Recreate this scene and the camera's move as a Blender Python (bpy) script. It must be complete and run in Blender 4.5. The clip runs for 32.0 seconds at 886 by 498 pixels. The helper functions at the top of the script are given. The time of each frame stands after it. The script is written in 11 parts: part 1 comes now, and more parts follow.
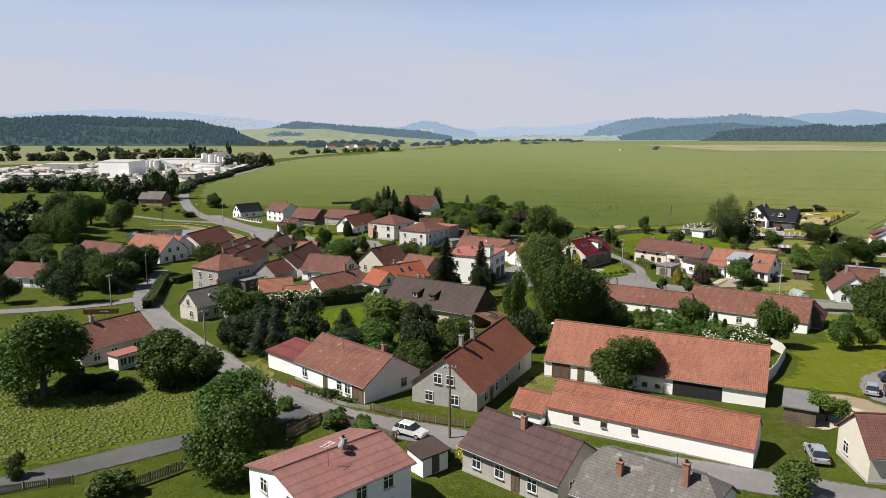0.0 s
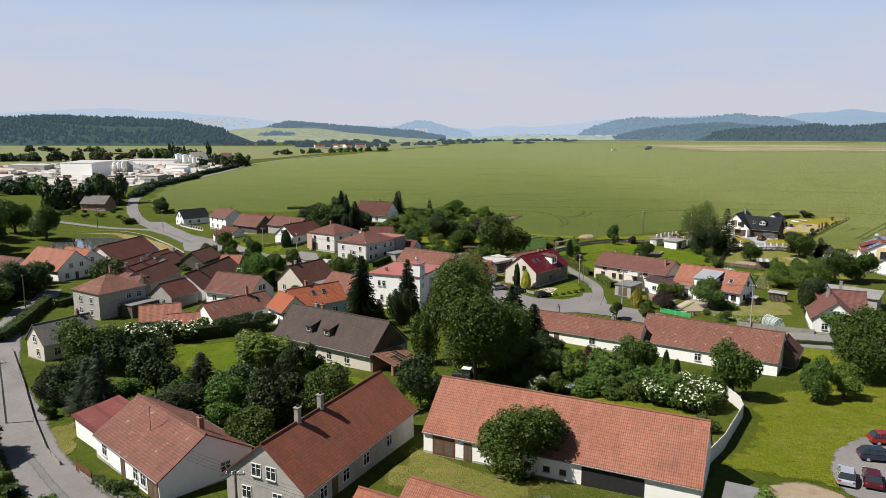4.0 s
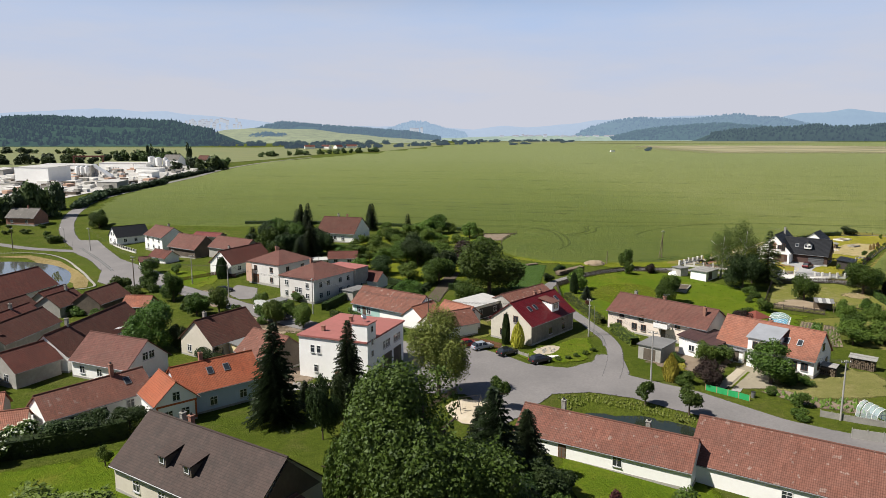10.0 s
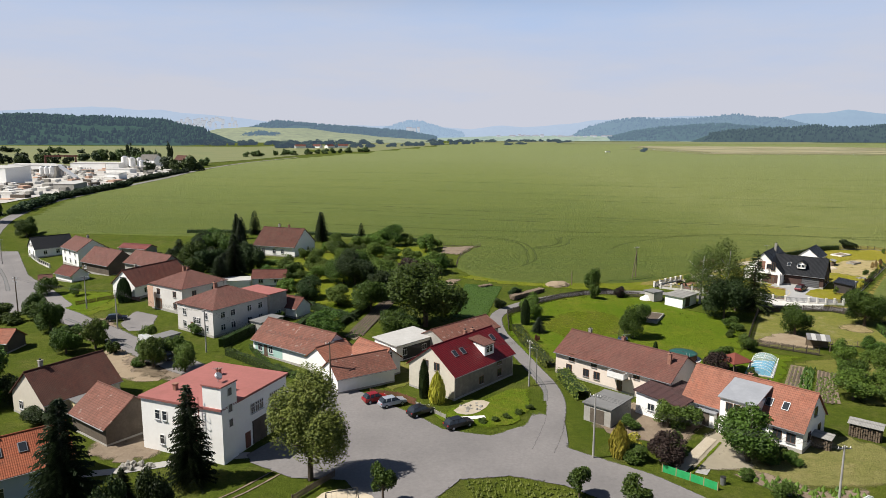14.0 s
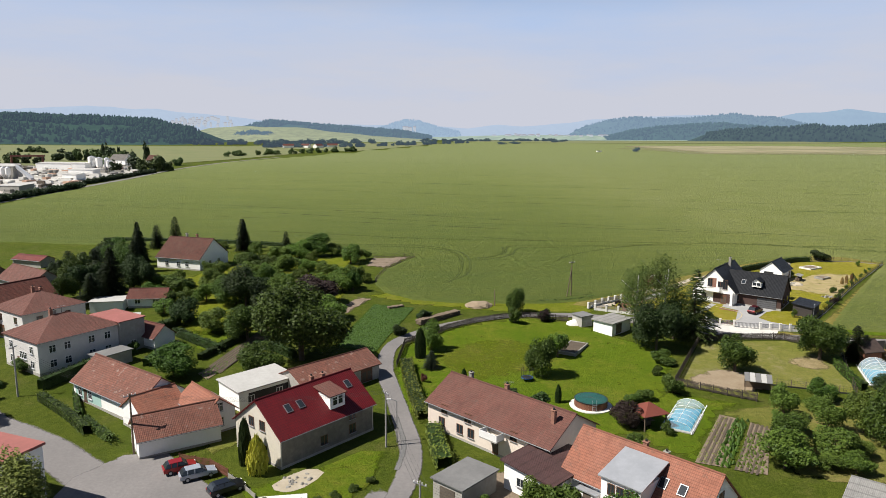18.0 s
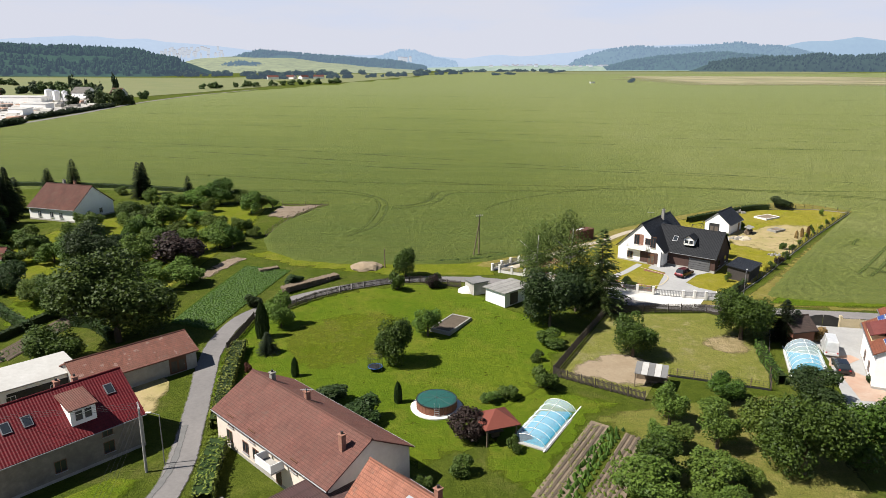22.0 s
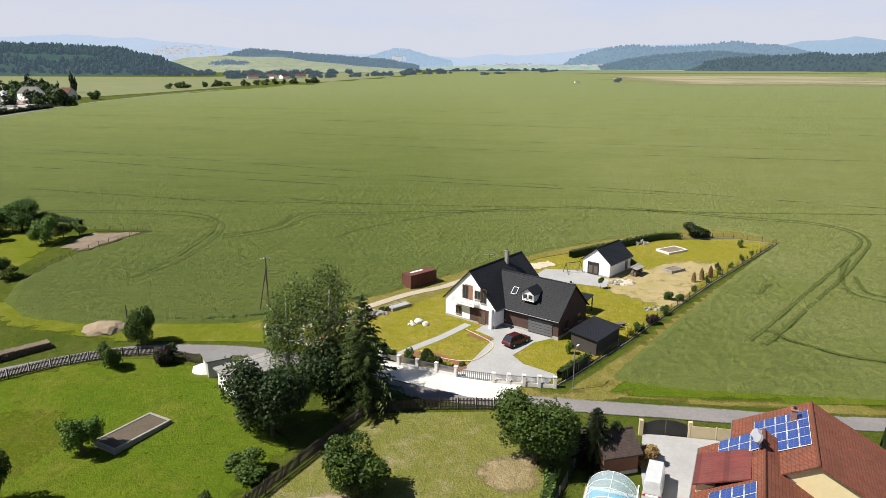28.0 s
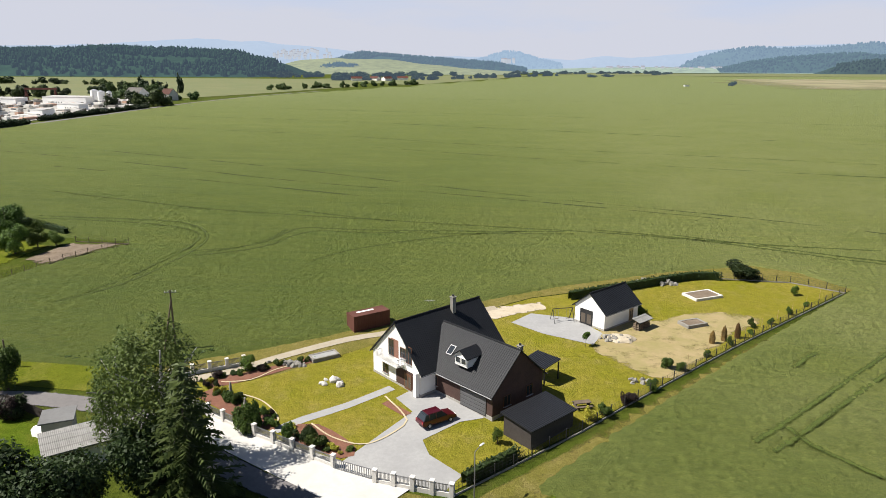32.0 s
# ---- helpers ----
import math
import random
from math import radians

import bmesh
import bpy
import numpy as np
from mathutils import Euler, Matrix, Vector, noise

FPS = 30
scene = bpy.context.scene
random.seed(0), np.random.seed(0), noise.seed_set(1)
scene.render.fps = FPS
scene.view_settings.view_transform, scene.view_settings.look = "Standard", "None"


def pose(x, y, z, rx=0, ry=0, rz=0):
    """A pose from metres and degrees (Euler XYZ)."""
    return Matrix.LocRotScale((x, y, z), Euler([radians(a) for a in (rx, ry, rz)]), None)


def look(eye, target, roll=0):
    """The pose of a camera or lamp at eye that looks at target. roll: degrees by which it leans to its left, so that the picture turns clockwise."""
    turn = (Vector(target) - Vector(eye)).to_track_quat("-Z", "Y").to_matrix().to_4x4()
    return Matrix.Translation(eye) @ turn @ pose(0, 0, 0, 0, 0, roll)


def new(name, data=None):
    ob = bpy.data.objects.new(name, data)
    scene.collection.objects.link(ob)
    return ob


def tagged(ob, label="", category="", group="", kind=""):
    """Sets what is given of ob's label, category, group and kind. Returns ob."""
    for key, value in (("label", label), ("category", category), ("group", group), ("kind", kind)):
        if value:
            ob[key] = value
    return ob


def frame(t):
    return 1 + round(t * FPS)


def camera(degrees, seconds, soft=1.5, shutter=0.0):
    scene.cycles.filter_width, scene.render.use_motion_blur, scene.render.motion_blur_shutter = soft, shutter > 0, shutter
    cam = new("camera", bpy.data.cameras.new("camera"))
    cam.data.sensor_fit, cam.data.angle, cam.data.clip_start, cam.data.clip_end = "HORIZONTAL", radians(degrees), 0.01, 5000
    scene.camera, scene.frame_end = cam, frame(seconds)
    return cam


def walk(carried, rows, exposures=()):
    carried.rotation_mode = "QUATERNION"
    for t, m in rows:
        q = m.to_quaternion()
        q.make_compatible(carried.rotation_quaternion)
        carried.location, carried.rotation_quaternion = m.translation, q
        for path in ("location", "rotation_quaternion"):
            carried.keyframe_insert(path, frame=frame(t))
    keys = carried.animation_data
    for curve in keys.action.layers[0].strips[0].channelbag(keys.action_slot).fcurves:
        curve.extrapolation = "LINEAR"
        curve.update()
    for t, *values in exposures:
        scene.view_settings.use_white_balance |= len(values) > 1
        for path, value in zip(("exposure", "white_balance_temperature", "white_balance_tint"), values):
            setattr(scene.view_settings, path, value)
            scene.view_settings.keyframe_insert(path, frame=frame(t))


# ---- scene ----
cam = camera(65.2, 32.0, 0.6)
METRES, EYE, TILT, LEAN, TURN = 258.5, 38.0, 0.0, 0.0, 0.0
ROWS = [
    (0.0, 0.0, 0.0, 0.0, 0.0, -9.6, -0.02),
    (0.5, 0.0114, 0.0098, -0.0, -0.01, -9.62, -0.04),
    (1.0, 0.0225, 0.02, -0.0, -0.03, -9.64, -0.08),
    (1.5, 0.0325, 0.031, 0.0001, -0.05, -9.65, -0.09),
    (2.0, 0.0414, 0.0427, 0.0002, -0.07, -9.65, -0.08),
    (2.5, 0.0493, 0.0551, 0.0004, -0.1, -9.66, -0.07),
    (3.0, 0.0562, 0.068, 0.0007, -0.13, -9.65, -0.07),
    (3.5, 0.062, 0.0814, 0.0011, -0.17, -9.65, -0.05),
    (5.5, 0.0769, 0.1381, 0.0019, -0.33, -9.62, 0.0),
    (6.0, 0.0793, 0.1536, 0.0022, -0.35, -9.62, 0.01),
    (6.5, 0.0813, 0.169, 0.0025, -0.38, -9.64, 0.01),
    (7.0, 0.083, 0.1846, 0.0028, -0.41, -9.64, 0.01),
    (7.5, 0.0845, 0.2, 0.0032, -0.43, -9.65, 0.01),
    (8.0, 0.086, 0.2156, 0.0036, -0.44, -9.63, 0.0),
    (8.5, 0.0876, 0.2312, 0.0039, -0.45, -9.64, -0.0),
    (9.0, 0.0889, 0.2469, 0.0043, -0.47, -9.63, 0.01),
    (9.5, 0.0903, 0.2627, 0.0045, -0.48, -9.62, -0.01),
    (10.0, 0.0928, 0.278, 0.0048, -0.49, -9.62, 0.01),
    (10.5, 0.0971, 0.2925, 0.0051, -0.47, -9.62, -0.07),
    (11.0, 0.1026, 0.3063, 0.0058, -0.47, -9.64, -0.09),
    (11.5, 0.1092, 0.3197, 0.0062, -0.49, -9.65, -0.1),
    (12.0, 0.1165, 0.3328, 0.0065, -0.49, -9.66, -0.14),
    (12.5, 0.1248, 0.3455, 0.0066, -0.48, -9.66, -0.17),
    (13.0, 0.1338, 0.3576, 0.0069, -0.49, -9.67, -0.19),
    (13.5, 0.1432, 0.3696, 0.007, -0.5, -9.66, -0.17),
    (14.0, 0.153, 0.3812, 0.0072, -0.52, -9.66, -0.19),
    (14.5, 0.163, 0.3927, 0.0073, -0.53, -9.67, -0.22),
    (16.5, 0.2064, 0.4369, 0.0073, -0.5, -9.7, -0.21),
    (17.0, 0.2175, 0.4484, 0.0073, -0.51, -9.7, -0.24),
    (17.5, 0.2283, 0.4589, 0.0072, -0.51, -9.72, -0.2),
    (18.0, 0.2398, 0.47, 0.0072, -0.5, -9.72, -0.2),
    (18.5, 0.2512, 0.4813, 0.007, -0.51, -9.86, -0.2),
    (19.0, 0.2627, 0.4925, 0.0066, -0.49, -11.13, -0.21),
    (19.5, 0.2743, 0.5031, 0.0068, -0.48, -13.51, -0.16),
    (20.0, 0.286, 0.5144, 0.0071, -0.47, -15.19, -0.15),
    (20.5, 0.2977, 0.5255, 0.0072, -0.45, -15.2, -0.11),
    (21.0, 0.3094, 0.5369, 0.0071, -0.46, -15.21, -0.12),
    (21.5, 0.3214, 0.548, 0.0068, -0.44, -15.2, -0.11),
    (22.0, 0.3332, 0.5593, 0.0068, -0.44, -15.21, -0.07),
    (22.5, 0.3451, 0.5706, 0.0066, -0.43, -15.21, -0.08),
    (23.0, 0.357, 0.5819, 0.0065, -0.42, -15.21, -0.08),
    (23.5, 0.3688, 0.5928, 0.0065, -0.43, -15.23, -0.06),
    (24.0, 0.3806, 0.6041, 0.0063, -0.43, -15.24, -0.07),
    (24.5, 0.3924, 0.6153, 0.0063, -0.43, -15.26, -0.06),
    (25.0, 0.4042, 0.6264, 0.0061, -0.43, -15.27, -0.07),
    (25.5, 0.4158, 0.6374, 0.0061, -0.43, -15.28, -0.07),
    (27.5, 0.4633, 0.6826, 0.0049, -0.37, -15.26, -0.13),
    (28.0, 0.475, 0.6935, 0.0049, -0.35, -15.26, -0.12),
    (28.5, 0.4866, 0.7046, 0.0049, -0.37, -15.27, -0.14),
    (29.0, 0.4984, 0.7155, 0.005, -0.36, -15.29, -0.13),
    (29.5, 0.51, 0.7267, 0.0049, -0.36, -15.29, -0.14),
    (30.0, 0.5213, 0.7381, 0.0049, -0.36, -15.3, -0.15),
    (30.5, 0.5324, 0.7495, 0.0048, -0.37, -15.27, -0.14),
    (31.0, 0.5426, 0.7612, 0.0048, 0.49, -15.23, -0.16),
    (31.5, 0.5529, 0.7733, 0.0041, 4.68, -15.18, -0.15),
    (32.0, 0.5629, 0.7856, 0.0033, 8.7, -15.09, -0.1),
]
walk(cam, [(t, pose(0, 0, EYE, TILT, LEAN, TURN) @ pose(METRES * x, METRES * y, METRES * z, 90 + pitch, roll, yaw)) for t, x, y, z, yaw, pitch, roll in ROWS], exposures=[(0, 0.58), (18.6, 0.58), (20, 0.8), (25, 0.79), (29, 0.74), (32, 0.69)])

# ---- daylight ----
SUN_AZ = math.atan2(-0.22, -0.97)      # where the sun stands, seen from above
SUN_EL = radians(52)
world = bpy.data.worlds.new("sky")
scene.world = world
world.use_nodes = True
wn = world.node_tree
sky = wn.nodes.new("ShaderNodeTexSky")
sky.sky_type = "NISHITA"
sky.sun_disc = False
sky.sun_elevation = SUN_EL
sky.sun_rotation = math.pi / 2 - SUN_AZ
sky.air_density, sky.dust_density, sky.ozone_density = 0.8, 0.6, 1.5
sky.altitude = 400
# summer haze, thick low down and thinning upwards, drawn out in pale streaks over the blue
way = wn.nodes.new("ShaderNodeTexCoord").outputs["Generated"]
split = wn.nodes.new("ShaderNodeSeparateXYZ")
wn.links.new(way, split.inputs[0])
veil = wn.nodes.new("ShaderNodeMapRange")
veil.interpolation_type = "SMOOTHSTEP"
veil.inputs[1].default_value, veil.inputs[2].default_value, veil.inputs[3].default_value, veil.inputs[4].default_value = 0.14, 0.27, 1.0, 0.0
wn.links.new(split.outputs[2], veil.inputs[0])
stretch = wn.nodes.new("ShaderNodeMapping")
stretch.inputs["Scale"].default_value = (1.0, 1.0, 5.5)
wn.links.new(way, stretch.inputs[0])
wisps = wn.nodes.new("ShaderNodeTexNoise")
wisps.inputs["Scale"].default_value, wisps.inputs["Detail"].default_value, wisps.inputs["Roughness"].default_value = 3.0, 6.0, 0.6
wn.links.new(stretch.outputs[0], wisps.inputs["Vector"])
height = wn.nodes.new("ShaderNodeMapRange")
height.inputs[1].default_value, height.inputs[2].default_value, height.inputs[3].default_value, height.inputs[4].default_value = 0.02, 0.2, 0.5, -0.45
wn.links.new(split.outputs[2], height.inputs[0])
pale = wn.nodes.new("ShaderNodeMath")
pale.operation, pale.use_clamp = "MULTIPLY_ADD", True
pale.inputs[1].default_value = 1.3
wn.links.new(wisps.outputs[0], pale.inputs[0])
wn.links.new(height.outputs[0], pale.inputs[2])
haze = wn.nodes.new("ShaderNodeMix")
haze.data_type = "RGBA"
haze.inputs[6].default_value, haze.inputs[7].default_value = (5.6, 7.55, 11.2, 1), (8.0, 8.25, 9.4, 1)
wn.links.new(pale.outputs[0], haze.inputs[0])
blend = wn.nodes.new("ShaderNodeMix")
blend.data_type = "RGBA"
wn.links.new(haze.outputs[2], blend.inputs[7])
wn.links.new(veil.outputs[0], blend.inputs[0])
wn.links.new(sky.outputs[0], blend.inputs[6])
wn.nodes["Background"].inputs[1].default_value = 0.05
wn.links.new(blend.outputs[2], wn.nodes["Background"].inputs[0])
sun = new("sun", bpy.data.lights.new("sun", "SUN"))
sun.data.energy, sun.data.angle, sun.data.color = 5.0, radians(0.53), (1.0, 0.955, 0.88)
sun_way = Vector((math.cos(SUN_AZ) * math.cos(SUN_EL), math.sin(SUN_AZ) * math.cos(SUN_EL), math.sin(SUN_EL)))
sun.matrix_world = look(sun_way * 100, (0, 0, 0))

# ---- materials ----
def node_mat(name):
    m = bpy.data.materials.new(name)
    m.use_nodes = True
    nt = m.node_tree
    return m, nt, nt.nodes["Principled BSDF"]


def mixed(nt, fac, a, b, blend="MIX"):
    n = nt.nodes.new("ShaderNodeMix")
    n.data_type, n.blend_type = "RGBA", blend
    for sock, v in ((n.inputs[0], fac), (n.inputs[6], a), (n.inputs[7], b)):
        if isinstance(v, (int, float)):
            sock.default_value = v
        elif isinstance(v, tuple):
            sock.default_value = (*v[:3], 1)
        else:
            nt.links.new(v, sock)
    return n.outputs[2]


def noisy(nt, coord, scale, detail=4, rough=0.6, lo=0.35, hi=0.65):
    n = nt.nodes.new("ShaderNodeTexNoise")
    n.inputs["Scale"].default_value, n.inputs["Detail"].default_value, n.inputs["Roughness"].default_value = scale, detail, rough
    nt.links.new(coord, n.inputs["Vector"])
    r = nt.nodes.new("ShaderNodeMapRange")
    r.inputs[1].default_value, r.inputs[2].default_value = lo, hi
    nt.links.new(n.outputs[0], r.inputs[0])
    return r.outputs[0]


def calc(nt, op, a, b=0.0, c=None):
    n = nt.nodes.new("ShaderNodeMath")
    n.operation = op
    for i, v in enumerate((a, b) if c is None else (a, b, c)):
        if isinstance(v, (int, float)):
            n.inputs[i].default_value = v
        else:
            nt.links.new(v, n.inputs[i])
    return n.outputs[0]


def bumped(nt, bsdf, height, strength, dist=0.05):
    b = nt.nodes.new("ShaderNodeBump")
    b.inputs["Strength"].default_value, b.inputs["Distance"].default_value = strength, dist
    nt.links.new(height, b.inputs["Height"])
    nt.links.new(b.outputs[0], bsdf.inputs["Normal"])


def place_of(nt):
    return nt.nodes.new("ShaderNodeNewGeometry").outputs["Position"]


def surf(name, a, b, c=None, big=0.15, fine=3.0, rough=0.85, bump=0.3, dist=0.05, metal=0.0, vary=0.0, spec=0.3):
    """A weathered surface: a and b mixed by large stains, c by fine grain, both at world size."""
    m, nt, p = node_mat(name)
    co = place_of(nt)
    col = mixed(nt, noisy(nt, co, big, 5), a, b)
    grain = noisy(nt, co, fine, 6, 0.7, 0.3, 0.7)
    c = c or tuple(v * 0.7 for v in a)
    col = mixed(nt, calc(nt, "MULTIPLY", grain, 0.5), col, c)
    if vary:
        rnd = nt.nodes.new("ShaderNodeObjectInfo").outputs["Random"]
        hsv = nt.nodes.new("ShaderNodeHueSaturation")
        nt.links.new(col, hsv.inputs["Color"])
        nt.links.new(calc(nt, "MULTIPLY_ADD", rnd, vary * 2, 1 - vary), hsv.inputs["Value"])
        nt.links.new(calc(nt, "MULTIPLY_ADD", rnd, vary * 0.06, 0.5 - vary * 0.03), hsv.inputs["Hue"])
        col = hsv.outputs[0]
    nt.links.new(col, p.inputs["Base Color"])
    p.inputs["Roughness"].default_value, p.inputs["Metallic"].default_value = rough, metal
    p.inputs["Specular IOR Level"].default_value = spec
    if bump:
        bumped(nt, p, grain, bump, dist)
    return m


def tiles(name, a, b, c, row=0.34, col_w=0.22, moss=None, bump=0.8, rough=0.8, lich=0.0, spread=1.0):
    """Roof covering laid in rows up the slope (UV in metres), each piece a shade of its own."""
    m, nt, p = node_mat(name)
    a, b, c = ((v[0] * (1.1 if v[0] > v[1] * 1.3 else 1.0), v[1], v[2]) for v in (a, b, c))
    uv = nt.nodes.new("ShaderNodeUVMap").outputs[0]
    sep = nt.nodes.new("ShaderNodeSeparateXYZ")
    nt.links.new(uv, sep.inputs[0])
    r = calc(nt, "DIVIDE", sep.outputs[1], row)
    k = calc(nt, "DIVIDE", sep.outputs[0], col_w)
    ri, ki = calc(nt, "FLOOR", r), calc(nt, "FLOOR", k)
    cell = nt.nodes.new("ShaderNodeCombineXYZ")
    nt.links.new(ri, cell.inputs[0])
    nt.links.new(ki, cell.inputs[1])
    wn_ = nt.nodes.new("ShaderNodeTexWhiteNoise")
    nt.links.new(cell.outputs[0], wn_.inputs[0])
    co = place_of(nt)
    base = mixed(nt, calc(nt, "MULTIPLY", wn_.outputs[0], spread), a, b)
    base = mixed(nt, calc(nt, "MULTIPLY", noisy(nt, co, 0.35, 5), 0.75), base, c)
    if moss:
        base = mixed(nt, noisy(nt, co, 1.3, 6, 0.75, 0.56, 0.72), base, moss)
    if lich:
        base = mixed(nt, calc(nt, "MULTIPLY", noisy(nt, co, 1.1, 3, 0.5, 0.64, 0.68), lich), base, (0.45, 0.43, 0.38))
    fr, fk = calc(nt, "FRACT", r), calc(nt, "FRACT", k)
    streak = nt.nodes.new("ShaderNodeCombineXYZ")
    nt.links.new(calc(nt, "MULTIPLY", sep.outputs[0], 1.6), streak.inputs[0])
    nt.links.new(calc(nt, "MULTIPLY", sep.outputs[1], 0.22), streak.inputs[1])
    base = mixed(nt, calc(nt, "MULTIPLY", noisy(nt, streak.outputs[0], 1.0, 5, 0.7, 0.45, 0.75), 0.45), base, tuple(v * 0.6 for v in b))
    soot = noisy(nt, co, 0.22, 6, 0.7, 0.48, 0.75)
    base = mixed(nt, calc(nt, "MULTIPLY", soot, 0.5), base, tuple(v * 0.42 for v in c))
    pepper = noisy(nt, co, 2.6, 3, 0.8, 0.52, 0.68)
    base = mixed(nt, calc(nt, "MULTIPLY", pepper, 0.4), base, tuple(v * 0.5 for v in b))
    bleach = noisy(nt, co, 0.5, 5, 0.7, 0.56, 0.74)
    base = mixed(nt, calc(nt, "MULTIPLY", bleach, 0.35), base, tuple(min(1.0, v * 1.45) for v in a))
    edge = calc(nt, "LESS_THAN", fr, 0.2)
    base = mixed(nt, calc(nt, "MULTIPLY", edge, 0.38), base, tuple(v * 0.3 for v in c))
    nt.links.new(base, p.inputs["Base Color"])
    p.inputs["Roughness"].default_value = rough
    p.inputs["Specular IOR Level"].default_value = 0.25
    wave = calc(nt, "SINE", calc(nt, "MULTIPLY", k, 6.2832))
    h = calc(nt, "ADD", calc(nt, "MULTIPLY", wave, 0.35), calc(nt, "SUBTRACT", 1.0, fr))
    bumped(nt, p, h, bump, 0.05)
    return m


def foliage(name, a, b, vary=0.25, rough=0.6):
    m, nt, p = node_mat(name)
    g_ = nt.nodes.new("ShaderNodeNewGeometry")
    col = mixed(nt, g_.outputs["Random Per Island"], a, b)
    oi = nt.nodes.new("ShaderNodeObjectInfo").outputs["Random"]
    col = mixed(nt, calc(nt, "MULTIPLY", noisy(nt, g_.outputs["Position"], 0.5, 2), 0.5), col, tuple(v * 1.3 for v in b))
    hsv = nt.nodes.new("ShaderNodeHueSaturation")
    nt.links.new(col, hsv.inputs["Color"])
    nt.links.new(calc(nt, "MULTIPLY_ADD", oi, vary * 2, 1 - vary), hsv.inputs["Value"])
    nt.links.new(calc(nt, "MULTIPLY_ADD", oi, 0.03, 0.485), hsv.inputs["Hue"])
    nt.links.new(hsv.outputs[0], p.inputs["Base Color"])
    p.inputs["Roughness"].default_value = rough
    p.inputs["Specular IOR Level"].default_value = 0.25
    tr = nt.nodes.new("ShaderNodeBsdfTranslucent")
    nt.links.new(hsv.outputs[0], tr.inputs[0])
    mx = nt.nodes.new("ShaderNodeMixShader")
    mx.inputs[0].default_value = 0.16
    nt.links.new(p.outputs[0], mx.inputs[1])
    nt.links.new(tr.outputs[0], mx.inputs[2])
    nt.links.new(mx.outputs[0], nt.nodes["Material Output"].inputs[0])
    return m


def turf(name, dark, mid, light, straw, dry=0.5, big=0.07):
    """Living grass: broad tonal drifts, tussocks, straw and fine blade grain, all at world size."""
    m, nt, p = node_mat(name)
    co = place_of(nt)
    col = mixed(nt, noisy(nt, co, big, 5, 0.65, 0.35, 0.65), mid, light)
    col = mixed(nt, calc(nt, "MULTIPLY", noisy(nt, co, big * 2.3, 6, 0.7, 0.5, 0.72), dry), col, straw)
    tuft = noisy(nt, co, 0.9, 5, 0.75, 0.38, 0.66)
    col = mixed(nt, calc(nt, "MULTIPLY", tuft, 0.55), col, dark)
    blade = noisy(nt, co, 5.0, 4, 0.8, 0.35, 0.65)
    col = mixed(nt, calc(nt, "MULTIPLY", blade, 0.5), col, tuple(v * 0.5 for v in dark))
    nt.links.new(col, p.inputs["Base Color"])
    p.inputs["Roughness"].default_value = 0.9
    p.inputs["Specular IOR Level"].default_value = 0.05
    bumped(nt, p, calc(nt, "ADD", tuft, calc(nt, "MULTIPLY", blade, 0.5)), 0.9, 0.12)
    return m


M = {}
M["grass"] = turf("grass", (0.0314, 0.051, 0.0053), (0.072, 0.0986, 0.0114), (0.109, 0.1285, 0.0185), (0.1756, 0.1452, 0.0572), 0.5)
M["lawn"] = turf("lawn", (0.053, 0.096, 0.0055), (0.094, 0.147, 0.0085), (0.136, 0.17, 0.0135), (0.235, 0.195, 0.04), 0.62, 0.06)
M["dry_lawn"] = turf("dry_lawn", (0.088, 0.1144, 0.0176), (0.1672, 0.176, 0.0352), (0.2288, 0.1936, 0.0616), (0.3168, 0.2464, 0.1056), 0.8, 0.12)
M["verge"] = turf("verge", (0.1144, 0.1144, 0.0176), (0.2112, 0.1892, 0.044), (0.264, 0.2156, 0.0704), (0.3344, 0.264, 0.1144), 0.7, 0.15)
M["asphalt"] = surf("asphalt", (0.164, 0.1535, 0.149), (0.213, 0.198, 0.191), (0.104, 0.097, 0.095), 0.1, 2.2, 0.9, 0.3, 0.02)
M["patch"] = surf("patch", (0.1056, 0.1038, 0.1012), (0.1408, 0.1364, 0.132), (0.176, 0.1716, 0.1672), 0.6, 1.6, 0.9, 0.2, 0.02)
M["concrete"] = surf("concrete", (0.2992, 0.286, 0.264), (0.3696, 0.352, 0.3256), (0.2288, 0.22, 0.2024), 0.3, 3.0, 0.9, 0.2, 0.02)
M["white_concrete"] = surf("white_concrete", (0.6, 0.58, 0.54), (0.7, 0.68, 0.64), (0.5, 0.47, 0.42), 0.25, 2.0, 0.9, 0.2, 0.02)
M["soil"] = surf("soil", (0.176, 0.132, 0.0924), (0.2376, 0.1848, 0.132), (0.1144, 0.088, 0.0616), 0.5, 3.0, 0.95, 0.8, 0.08)
M["sand"] = surf("sand", (0.44, 0.3696, 0.264), (0.528, 0.4576, 0.352), (0.352, 0.2904, 0.2024), 0.4, 3.0, 0.95, 0.5, 0.04)
M["track"] = surf("track", (0.0396, 0.0572, 0.0141), (0.0572, 0.0748, 0.0194), (0.0264, 0.0396, 0.0097), 0.25, 1.5, 0.95, 0.6, 0.1)
M["water"] = surf("water", (0.0792, 0.0836, 0.0792), (0.0968, 0.0986, 0.088), (0.0704, 0.0748, 0.0704), 0.1, 0.8, 0.05, 0.02, 0.02, spec=1.0)
M["dark_water"] = surf("dark_water", (0.0176, 0.0246, 0.0176), (0.0264, 0.0308, 0.0194), (0.0132, 0.0176, 0.0132), 0.3, 0.8, 0.06, 0.04, 0.02, spec=0.6)
